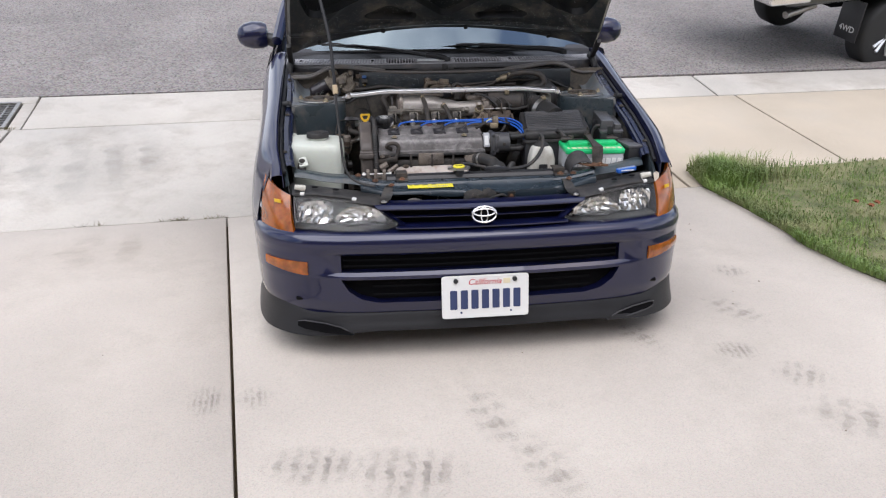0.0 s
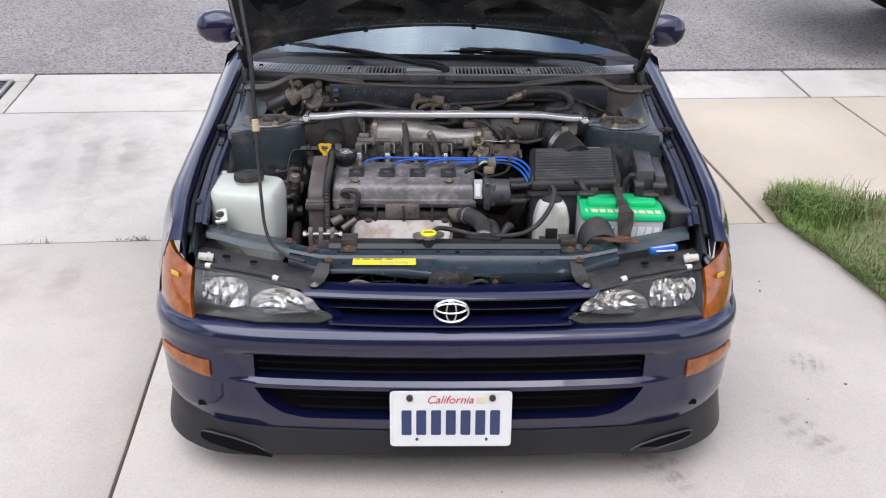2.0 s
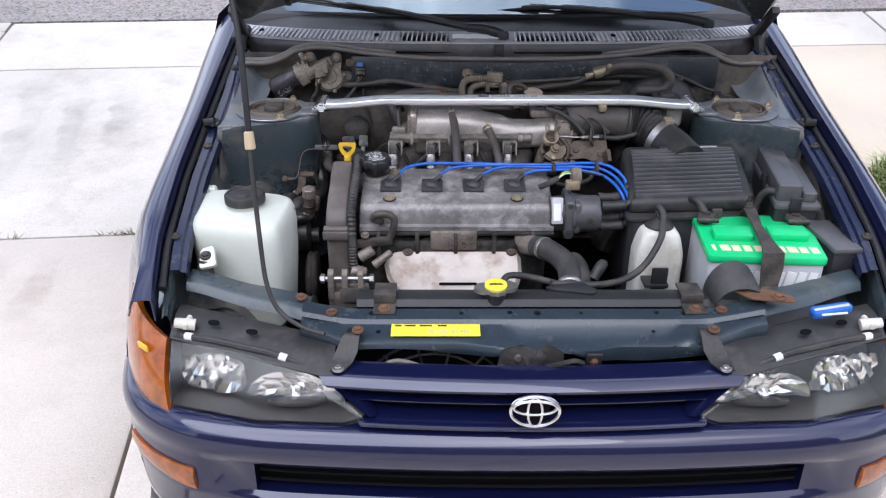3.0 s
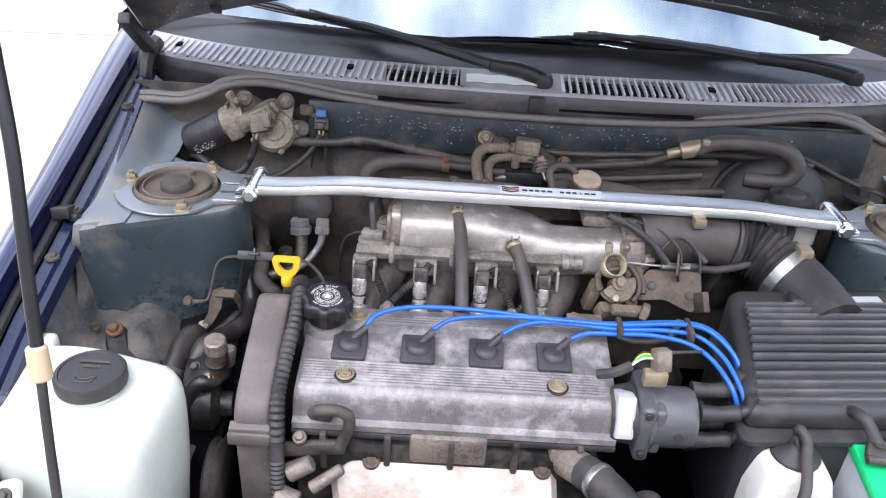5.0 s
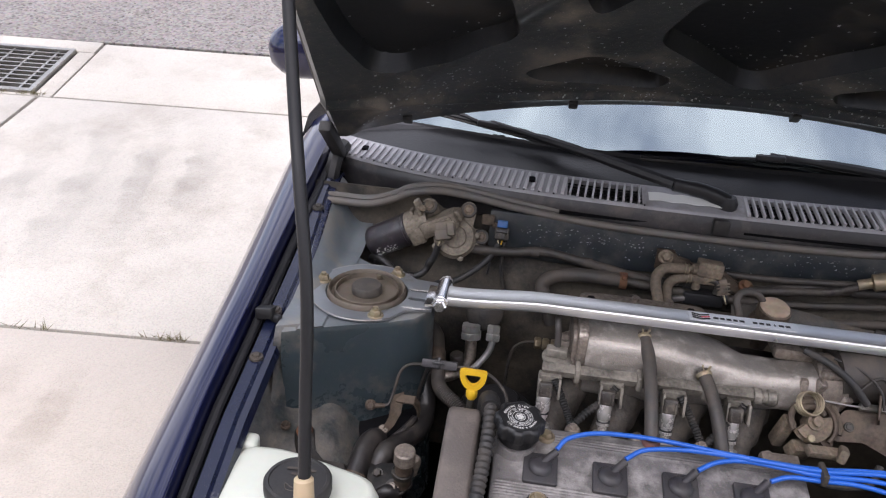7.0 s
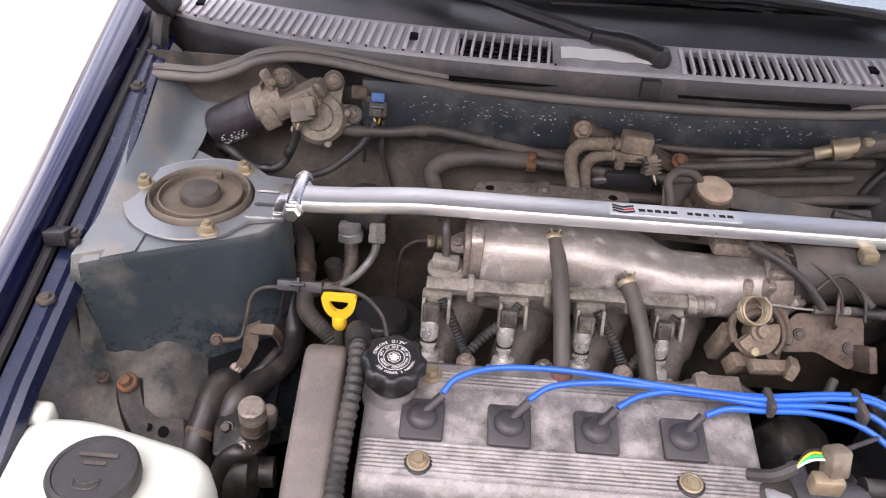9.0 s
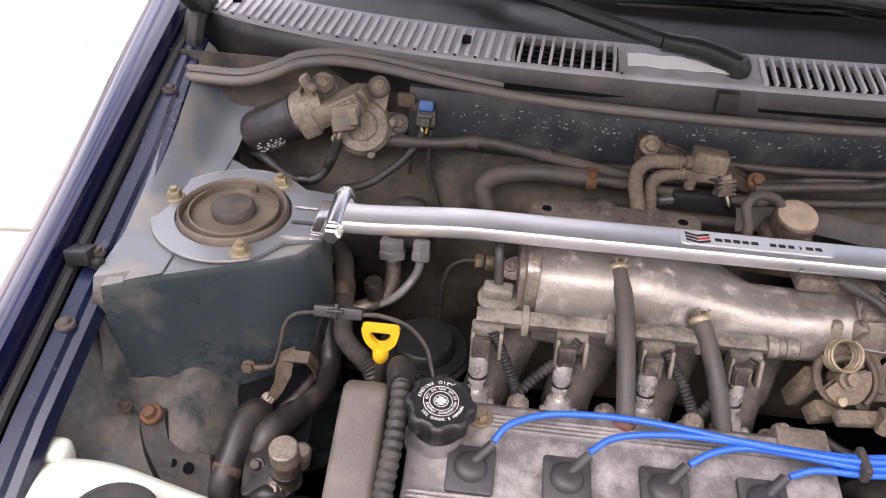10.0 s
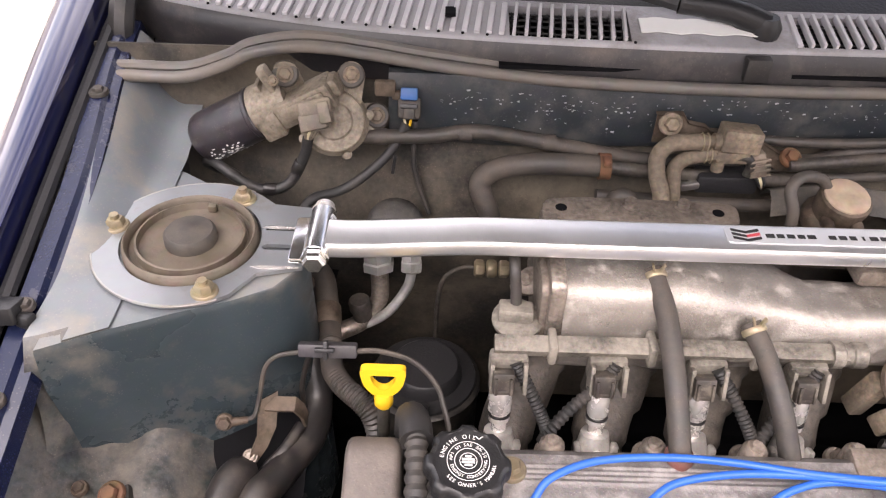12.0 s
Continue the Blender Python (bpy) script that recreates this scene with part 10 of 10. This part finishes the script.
hose("sensor_lead", [(-0.444, 0.699, 0.710), (-0.452, 0.705, 0.680), (-0.458, 0.710, 0.647), (-0.458, 0.712, 0.62)], 0.0028, "thin dark lead below the clip", "rubber_dark")
hose("steering_hose", [(-0.462, 0.775, 0.655), (-0.455, 0.752, 0.640), (-0.448, 0.728, 0.612), (-0.450, 0.692, 0.600), (-0.464, 0.662, 0.600), (-0.477, 0.634, 0.605), (-0.487, 0.615, 0.609), (-0.494, 0.600, 0.600), (-0.499, 0.585, 0.580), (-0.502, 0.575, 0.545)], 0.0160, "fat dusty black hose below the strut tower", "rubber_dark", seg=16)
hose("steering_hose", [(-0.505, 0.640, 0.606), (-0.511, 0.632, 0.614), (-0.518, 0.612, 0.612), (-0.521, 0.584, 0.602), (-0.527, 0.551, 0.585), (-0.533, 0.530, 0.55)], 0.0165, "fat shiny black hose with a clip beside the pump", "rubber_dark", seg=16)
hose("steering_pipe", [(-0.458, 0.690, 0.617), (-0.472, 0.662, 0.612), (-0.487, 0.648, 0.602), (-0.495, 0.64, 0.585)], 0.0060, "thin dark steel pipe", "rubber_dark")
part("hose_clip", lathe(B(), (-0.5235, 0.568, 0.594), (-0.15, -0.88, -0.45), [(0.0168, -0.005), (0.0178, -0.004), (0.0178, 0.004), (0.0168, 0.005)], 20), "brown_plate", bpy.data.objects["steering_hose.001"], "steel hose clip")
# brake line and the dark round canister behind the engine
can = thing("canister", (-0.343, 0.775, 0.55), "round black plastic canister deep behind the engine", "canister")
part("body", lathe(B(), (-0.338, 0.775, 0.50), (0, 0, 1), [(0.058, 0), (0.058, 0.085), (0.060, 0.087), (0.060, 0.094), (0.056, 0.097)], 40), "grease", can)
part("lid", lathe(B(), (-0.338, 0.775, 0.594), (0, 0, 1), [(0.056, 0), (0.054, 0.006), (0.040, 0.008), (0.037, 0.020), (0.034, 0.023), (0.001, 0.024)], 40), "black", can)
part("lid_clip", box(B(), (-0.343, 0.722, 0.604), (0.020, 0.012, 0.012), 0.003), "black", can)
hose("brake_pipe", [(-0.279, 0.880, 0.662), (-0.30, 0.882, 0.660), (-0.320, 0.880, 0.645), (-0.327, 0.876, 0.610), (-0.328, 0.87, 0.55)], 0.0030, "thin dark brake pipe on the firewall", "bracket")
bm = B()
for k in range(3):
    lathe(bm, (-0.287 + k * 0.014, 0.880, 0.662), (1, 0, 0), [(0.0080, 0), (0.0105, 0.002), (0.0105, 0.009), (0.0080, 0.012)], 6 if k != 1 else 16)
tagged(part("pipe_union", bm, "brass"), "small yellow zinc pipe union", "fitting")
hose("damper_pipe", [(-0.256, 0.726, 0.755), (-0.257, 0.732, 0.772), (-0.259, 0.742, 0.790), (-0.258, 0.775, 0.795), (-0.25, 0.80, 0.775)], 0.0052, "thin grey hose above the fuel rail", "hose_brown")
# dipstick
ds = thing("dipstick", (-0.374, 0.665, 0.6), "yellow plastic oil dipstick handle", "dipstick")
DM2 = basis((-0.3725, 0.658, 0.724), (1, 0, 0), (0, 0.12, 1))
bm = B()
outer = rounded([(-0.021, 0.018), (0.021, 0.018), (0.017, -0.002), (0.008, -0.013), (-0.008, -0.013), (-0.017, -0.002)], 0.007, 4)
inner = rounded([(-0.012, 0.011), (0.012, 0.011), (0.009, 0.001), (0.003, -0.005), (-0.003, -0.005), (-0.009, 0.001)], 0.004, 4)
vo, vi = [bm.verts.new((*p, 0)) for p in outer], [bm.verts.new((*p, 0)) for p in inner]
edges = [bm.edges.new((v[i], v[(i + 1) % len(v)])) for v in (vo, vi) for i in range(len(v))]
bmesh.ops.triangle_fill(bm, use_beauty=True, edges=edges)
g = bmesh.ops.extrude_face_region(bm, geom=list(bm.faces))
for v in (x for x in g["geom"] if isinstance(x, bmesh.types.BMVert)):
    v.co.z += 0.008
bmesh.ops.translate(bm, verts=bm.verts, vec=(0, 0, -0.004))
bm.transform(DM2)
lathe(bm, DM2 @ Vector((0, -0.012, 0)), DM2.to_3x3() @ Vector((0, -1, 0)), [(0.007, 0), (0.0085, 0.004), (0.0085, 0.012), (0.006, 0.016)], 16)
part("handle", bm, "yellow", ds)
part("guide_tube", rod(B(), DM2 @ Vector((0, -0.02, 0)), (-0.378, 0.62, 0.42), 0.0055, seg=12), "bracket", ds)
# belts, pump and bracket at the end of the engine
pump = thing("steering_pump", (-0.46, 0.55, 0.58), "dark dirty steering pump and bracket beside the timing cover", "pump")
part("pump_body", lathe(B(), (-0.490, 0.545, 0.560), (1, 0.1, 0), [(0.030, 0), (0.036, 0.004), (0.036, 0.030), (0.030, 0.036), (0.018, 0.040), (0.018, 0.056)], 24), "grease", pump)
part("bracket", prism(B(), rounded([(-0.508, 0.590), (-0.446, 0.588), (-0.436, 0.552), (-0.455, 0.535), (-0.500, 0.540)], 0.006), -0.003, 0.002, Matrix.Translation((0, 0, 0.601)) @ Matrix(((1, 0, 0, 0), (0, 1, 0, 0), (0.2, 0.25, 1, -0.042), (0, 0, 0, 1))), 0.001), "grease", pump, "flat steel plate")
part("filler", rod(B(), (-0.452, 0.552, 0.608), (-0.449, 0.547, 0.660), 0.0115, 0.0125, 16, 0.002), "brown_plate", pump)
part("filler_band", lathe(B(), (-0.4510, 0.5500, 0.634), (0.05, -0.1, 1), [(0.0145, -0.004), (0.0155, -0.003), (0.0155, 0.003), (0.0145, 0.004)], 18), "grease", pump)
part("cap", rod(B(), (-0.449, 0.547, 0.656), (-0.4485, 0.5445, 0.678), 0.0150, 0.0145, 24, 0.002), "alu_dirty", pump, "pale grey filler cap")
part("stub", lathe(B(), (-0.440, 0.570, 0.635), (0.2, -0.2, 1), [(0.010, -0.02), (0.010, 0.008), (0.007, 0.012), (0.002, 0.013)], 14), "alu_dirty", pump)
for p, mt in (((-0.462, 0.540, 0.612), "alu_dirty"), ((-0.466, 0.552, 0.606), "bracket"), ((-0.490, 0.572, 0.604), "bracket")):
    bm = B()
    bolt(bm, p, (-0.2, -0.5, 0.9), 0.0062, 0.007, 0.009)
    part("bolt", bm, mt, pump)
hose("pump_hose", [(-0.457, 0.540, 0.606), (-0.470, 0.534, 0.610), (-0.482, 0.530, 0.600), (-0.490, 0.523, 0.580), (-0.495, 0.51, 0.54)], 0.0100, "thick black hose at the steering pump", "rubber_dark", "pump hoses", seg=12)
for y0, z0 in ((0.47, 0.50), (0.40, 0.43)):
    bm = B()
    lathe(bm, (-0.43, y0, z0), (-1, 0, 0), [(0.050, 0), (0.055, 0.004), (0.050, 0.010), (0.055, 0.016), (0.050, 0.02), (0.015, 0.022)], 28)
    tagged(part("pulley", bm, "bracket"), "dark steel belt pulley", "pulley", "belt pulleys")
ab = thing("alternator_bracket", (-0.345, 0.33, 0.52), "grey cast adjuster bracket behind the radiator", "bracket")
part("base", box(B(), (-0.345, 0.335, 0.525), (0.080, 0.040, 0.045), 0.004, turn(0, 0, 4)), "alu_dirty", ab)
for x in (-0.378, -0.350, -0.318):
    part("lug", prism(B(), rounded([(-0.016, -0.03), (0.016, -0.03), (0.014, 0.024), (0.004, 0.036), (-0.010, 0.030)], 0.006), -0.006, 0.006, Matrix.Translation((x, 0.325, 0.560)) @ turn(90, 0, 90).to_4x4(), 0.0015), "alu_dirty", ab)
part("clamp_rod", rod(B(), (-0.400, 0.322, 0.575), (-0.292, 0.318, 0.578), 0.0055, seg=12), "steel", ab, "threaded steel rod")
for x in (-0.398, -0.300):
    part("nut", lathe(B(), (x, 0.321, 0.576), (1, 0, 0), [(0.010, 0), (0.010, 0.008)], 6), "steel", ab)
part("plate", box(B(), (-0.330, 0.310, 0.545), (0.060, 0.005, 0.030), 0.002, turn(-12, 0, 6)), "bracket", ab)
# right-hand firewall: hose loop, booster and master cylinder
bo = thing("brake_booster", (0.42, 0.88, 0.74), "large black dusty brake booster on the firewall", "brake booster")
part("shell", lathe(B(), (0.405, 0.955, 0.726), (0.0, -1, 0.12), [(0.098, 0), (0.104, 0.015), (0.104, 0.022), (0.100, 0.026), (0.100, 0.045), (0.090, 0.060), (0.060, 0.072), (0.03, 0.076)], 40), "black_dusty", bo)
part("cylinder", rod(B(), (0.40, 0.885, 0.755), (0.40, 0.78, 0.765), 0.026, 0.024, 18, 0.003), "alu_dirty", bo)
bm = B()
box(bm, (0.40, 0.820, 0.762), (0.054, 0.085, 0.045), 0.010, turn(0, 0, 0), 3)
part("reservoir", bm, "tank_white", bo)
part("reservoir_cap", lathe(B(), (0.397, 0.838, 0.790), (0, 0, 1), [(0.034, 0), (0.035, 0.004), (0.034, 0.012), (0.020, 0.014), (0.018, 0.020), (0.001, 0.021)], 28), "black_dusty", bo)
bm = B()
lathe(bm, (0.545, 0.90, 0.775), (0, 0, 1), [(0.030, 0), (0.031, 0.004), (0.012, 0.006), (0.011, 0.018), (0.002, 0.02)], 24)
tagged(part("clutch_cap", bm, "black_dusty"), "small black dusty cap beside the brake booster", "cap")
hose("brake_vacuum_hose", [(0.255, 0.905, 0.842), (0.275, 0.898, 0.857), (0.307, 0.895, 0.862), (0.36, 0.892, 0.862), (0.398, 0.888, 0.852), (0.416, 0.885, 0.828), (0.405, 0.885, 0.806), (0.375, 0.89, 0.800), (0.34, 0.90, 0.798)], 0.0125, "thick dusty rubber vacuum hose looping on the firewall", "hose_brown", seg=14)
bm = B()
lathe(bm, (0.228, 0.908, 0.836), (0.9, -0.1, 0.35), [(0.0085, -0.02), (0.0085, 0), (0.014, 0.002), (0.014, 0.020), (0.0125, 0.022), (0.0125, 0.034)], 16)
box(bm, (0.262, 0.893, 0.860), (0.012, 0.010, 0.010), 0.002)
tagged(part("check_valve", bm, "brass"), "tan check valve and clamp in the vacuum hose", "valve")
hose("heater_pipe", [(0.04, 0.91, 0.795), (0.12, 0.912, 0.803), (0.18, 0.912, 0.812), (0.228, 0.909, 0.834)], 0.0070, "dark pipe climbing along the firewall", "bracket")
hose("wiring_lead", [(0.40, 0.935, 0.840), (0.46, 0.935, 0.820), (0.53, 0.93, 0.79), (0.60, 0.92, 0.77)], 0.0048, "thin black lead above the brake booster", group="firewall leads")
bm = B()
sheet(bm, lin(0.02, 0.30, 12), lin(-1, 1, 4), lambda x, v: (x, 0.89 + 0.02 * v, 0.772 + 0.012 * math.sin(x * 18) - 0.02 * v * v))
tagged(part("heat_pad", bm, "bay_dirty"), "dusty felt pad low on the firewall", "pad")
gearbox = thing("gearbox", (0.22, 0.68, 0.5), "dark oily gearbox casting below the hoses", "gearbox")
for p in ((0.205, 0.78, 0.70), (0.30, 0.80, 0.66), (0.16, 0.62, 0.58), (0.25, 0.60, 0.54)):
    part("casting", box(B(), p, (0.10, 0.07, 0.10), 0.03, turn(10, 20, 30)), "grease", gearbox)
# leads and small hoses round the throttle body
for pts, r in (([(0.07, 0.76, 0.80), (0.11, 0.752, 0.806), (0.16, 0.742, 0.792), (0.21, 0.72, 0.768), (0.235, 0.70, 0.75)], 0.0055), ([(0.09, 0.75, 0.798), (0.13, 0.765, 0.803), (0.19, 0.76, 0.80), (0.23, 0.735, 0.78)], 0.0045), ([(0.16, 0.70, 0.76), (0.19, 0.71, 0.785), (0.22, 0.70, 0.765), (0.225, 0.685, 0.74)], 0.002)):
    hose("throttle_hose", pts, r, "thin dusty hose or lead at the throttle body", "rubber", "throttle hoses")
lp = thing("sensor_plug", (0.13, 0.50, 0.70), "small grey sensor plug with coloured wires behind the distributor", "connector")
part("housing", box(B(), (0.152, 0.512, 0.690), (0.022, 0.020, 0.030), 0.004, turn(-20, 0, 15)), "plug_tan", lp)
part("stub", box(B(), (0.145, 0.500, 0.672), (0.03, 0.016, 0.02), 0.003), "brass", lp)
for k, mt in enumerate(("tank_white", "green", "yellow", "black")):
    part("wire", tube(B(), [(0.145, 0.512 + k * 0.003, 0.692), (0.128, 0.510 + k * 0.003, 0.692 + k * 0.001), (0.112, 0.505, 0.682)], 0.0014, 6, 5), mt, lp)
part("sleeve", tube(B(), [(0.115, 0.506, 0.684), (0.095, 0.502, 0.675), (0.078, 0.512, 0.662)], 0.0065, 8), "rubber", lp)
settle(lp, -0.026, -0.027, 0.044)
hose("sensor_hose", [(0.140, 0.50, 0.735), (0.20, 0.545, 0.705), (0.21, 0.56, 0.69)], 0.0025, "thin black lead by the distributor")
# hanging bits before the overflow bottle and in the gap by the radiator
hose("lower_hose", [(0.15, 0.33, 0.57), (0.165, 0.345, 0.59), (0.175, 0.37, 0.58), (0.17, 0.40, 0.54)], 0.011, "black hose loop below the distributor")

# more leads and pipes round the throttle and low on the firewall
for pts, r in (([(0.09, 0.735, 0.800), (0.12, 0.715, 0.795), (0.15, 0.700, 0.778), (0.175, 0.690, 0.752)], 0.0052), ([(0.13, 0.73, 0.796), (0.165, 0.715, 0.790), (0.190, 0.700, 0.772), (0.198, 0.688, 0.748)], 0.0018), ([(0.15, 0.72, 0.790), (0.20, 0.735, 0.795), (0.25, 0.76, 0.79), (0.29, 0.80, 0.785)], 0.0045), ([(0.09, 0.66, 0.655), (0.13, 0.64, 0.645), (0.18, 0.63, 0.66), (0.20, 0.65, 0.68)], 0.0055)):
    hose("throttle_lead", pts, r, "thin dark lead curving over the throttle linkage", "rubber", "throttle leads")
for pts, r in (([(-0.20, 0.93, 0.775), (-0.05, 0.925, 0.768), (0.10, 0.925, 0.77), (0.28, 0.93, 0.785)], 0.006), ([(-0.16, 0.90, 0.755), (-0.02, 0.90, 0.748), (0.12, 0.90, 0.752), (0.26, 0.905, 0.765), (0.42, 0.93, 0.76)], 0.0075), ([(0.00, 0.945, 0.805), (0.08, 0.928, 0.812), (0.22, 0.925, 0.822), (0.33, 0.928, 0.826), (0.46, 0.93, 0.815)], 0.0055)):
    hose("firewall_pipe", pts, r, "dark dusty pipe running along the firewall", "hose_brown", "firewall pipes")
# castings and hoses low beside the timing cover
pb = thing("pump_bracket", (-0.58, 0.56, 0.62), "dirty pressed steel bracket with holes beside the washer tank", "bracket")
bm = B()
BR = [((-0.618, 0.588, 0.650), (-0.590, 0.600, 0.648)), ((-0.613, 0.574, 0.646), (-0.586, 0.586, 0.643)), ((-0.604, 0.558, 0.636), (-0.580, 0.574, 0.630)), ((-0.594, 0.545, 0.622), (-0.567, 0.572, 0.617)), ((-0.585, 0.534, 0.610), (-0.536, 0.578, 0.612)), ((-0.566, 0.524, 0.602), (-0.532, 0.560, 0.606)), ((-0.550, 0.515, 0.590), (-0.530, 0.540, 0.592))]
sheet(bm, list(range(len(BR))), [0, 0.05, 0.10, 0.9, 0.95, 1], lambda k, v: Vector(BR[int(k)][0]).lerp(Vector(BR[int(k)][1]), v) - Vector((0, 0, 0.012 if v in (0, 1) else 0.003 if v in (0.05, 0.95) else 0)), thick=0.003)
part("plate", bm, "grease", pb)
for p, r in (((-0.573, 0.555, 0.6155), 0.0045), ((-0.556, 0.553, 0.6125), 0.0062)):
    part("hole", lathe(B(), p, (-0.25, -0.5, 0.85), [(r, 0), (r, 0.0016)], 18), "dark", pb)
bm = B()
bolt(bm, (-0.602, 0.586, 0.652), (-0.1, -0.35, 0.95), 0.0078, 0.009, 0.0120)
part("bolt", bm, "rusty", pb)
bm = B()
bolt(bm, (-0.632, 0.592, 0.650), (-0.1, -0.2, 1), 0.0055, 0.006, 0.0075)
tagged(part("apron_nut", bm, "brown_plate"), "small dark nut on the apron", "nut")

# ---- parked pickup across the street edge ----
TM_ = Matrix.Translation((3.50, 4.29, 0.306)) @ turn(14.0, -2.9, 14.1).to_4x4() @ Matrix.Scale(0.915, 4)
truck = thing("pickup_truck", TM_ @ Vector((2, 0.8, 0)), "dark green four-wheel-drive pickup parked in the street", "truck")


def tbox(c, s, bevel, rot=None):
    bm = box(B(), c, s, bevel, rot, 3)
    bm.transform(TM_)
    return bm


part("bed_side", tbox((1.02, 0.06, 1.08), (2.36, 0.10, 0.70), 0.05), "truck", truck, "dark green bed side with a pale stripe")
part("bed_side", tbox((1.02, 1.62, 1.08), (2.36, 0.10, 0.70), 0.05), "truck", truck)
part("tailgate", tbox((-0.14, 0.84, 1.15), (0.07, 1.46, 0.50), 0.03), "truck", truck)
part("bed_floor", tbox((1.02, 0.84, 0.90), (2.30, 1.5, 0.06), 0.01), "truck", truck)
part("stripe", tbox((1.02, 0.007, 0.93), (2.30, 0.006, 0.014), 0.002), "chrome", truck, "thin pale stripe")
bump = part("rear_bumper", tbox((-0.30, 0.84, 0.825), (0.17, 1.66, 0.13), 0.035), "chrome", truck, "chromed step bumper")
part("step_pad", tbox((-0.31, 0.84, 0.894), (0.13, 0.9, 0.012), 0.004), "black", bump, "black step pad")
part("bumper_corner", tbox((-0.14, 0.03, 0.825), (0.48, 0.06, 0.125), 0.03), "chrome", bump)
bm = B()
rod(bm, TM_ @ Vector((0.6, 0.84, 0.74)), TM_ @ Vector((-0.66, 0.84, 0.74)), 0.028, seg=12)
rod(bm, TM_ @ Vector((-0.62, 0.84, 0.70)), TM_ @ Vector((-0.84, 0.84, 0.74)), 0.024, seg=12)
hitch = part("tow_hitch", bm, "black", truck, "tow hitch with a chromed ball")
part("ball", lathe(B(), TM_ @ Vector((-0.82, 0.84, 0.75)), (0, 0, 1), [(0.02, 0), (0.012, 0.03)] + [(0.027 * math.sin(a), 0.05 - 0.027 * math.cos(a)) for a in lin(0.5, 3.1, 8)], 18), "chrome", hitch)
bm = B()
rod(bm, TM_ @ Vector((0.40, 0.24, 0.66)), TM_ @ Vector((0.02, 0.20, 0.60)), 0.032, seg=14)
part("tail_pipe", bm, "steel", truck)
part("mud_flap", tbox((0.80, 0.12, 0.52), (0.014, 0.28, 0.40), 0.004), "black", truck, "black mud flap lettered 4WD")
lettering("flap_text", "4WD", 0.085, TM_ @ basis((0.790, 0.12, 0.43), (0, -1, 0), (0, 0, 1)), "white", truck, "white 4WD lettering")
wheel_at = [(1.30, 0.13), (1.30, 1.55), (4.25, 0.13), (4.25, 1.55)]
for wx, wy in wheel_at:
    c = TM_ @ Vector((wx, wy, 0.36))
    bm = B()
    ax = TM_.to_3x3() @ Vector((0, 1, 0))
    ax = ax.normalized()
    lathe(bm, c - ax * 0.11, ax, [(0.22, 0), (0.30, 0.0), (0.325, 0.012), (0.337, 0.035), (0.337, 0.185), (0.325, 0.208), (0.30, 0.22), (0.22, 0.22)], 48)
    t = part("tyre", bm, "tyre", truck)
    bm = B()
    s = -1 if wy < 0.8 else 1
    lathe(bm, c + ax * s * 0.055, ax * s, [(0.225, 0), (0.225, 0.050), (0.205, 0.055), (0.190, 0.016), (0.06, 0.030), (0.05, 0.066), (0.02, 0.070)], 36)
    for k in range(12):
        a = k * math.pi / 6 + (0.10 if k % 2 else -0.10)
        o = ax.cross(Vector((0, 0, 1))).normalized() * math.cos(a) + Vector((0, 0, 1)) * math.sin(a)
        rod(bm, c + ax * s * 0.080 + o * 0.05, c + ax * s * 0.084 + o * 0.205, 0.020, 0.016, 8)
    part("rim", bm, "polished", t)
bm = B()
prof_t = [(2.2, 0.62), (4.9, 0.62), (5.05, 0.85), (5.0, 1.12), (3.95, 1.2), (3.35, 1.76), (2.45, 1.8), (2.22, 1.2)]
prism(bm, rounded(prof_t, 0.09, 4), -1.64, -0.03, TM_ @ Matrix(((1, 0, 0, 0), (0, 0, -1, 0), (0, 1, 0, 0), (0, 0, 0, 1))), 0.03)
part("cab", bm, "truck", truck)
bm = B()
prism(bm, rounded([(2.5, 1.26), (3.78, 1.26), (3.32, 1.69), (2.52, 1.72)], 0.06, 4), -0.034, -0.022, TM_ @ Matrix(((1, 0, 0, 0), (0, 0, -1, 0), (0, 1, 0, 0), (0, 0, 0, 1))))
part("side_window", bm, "dark", truck)
part("chassis", tbox((2.9, 0.84, 0.62), (4.2, 0.9, 0.14), 0.03), "dark", truck)
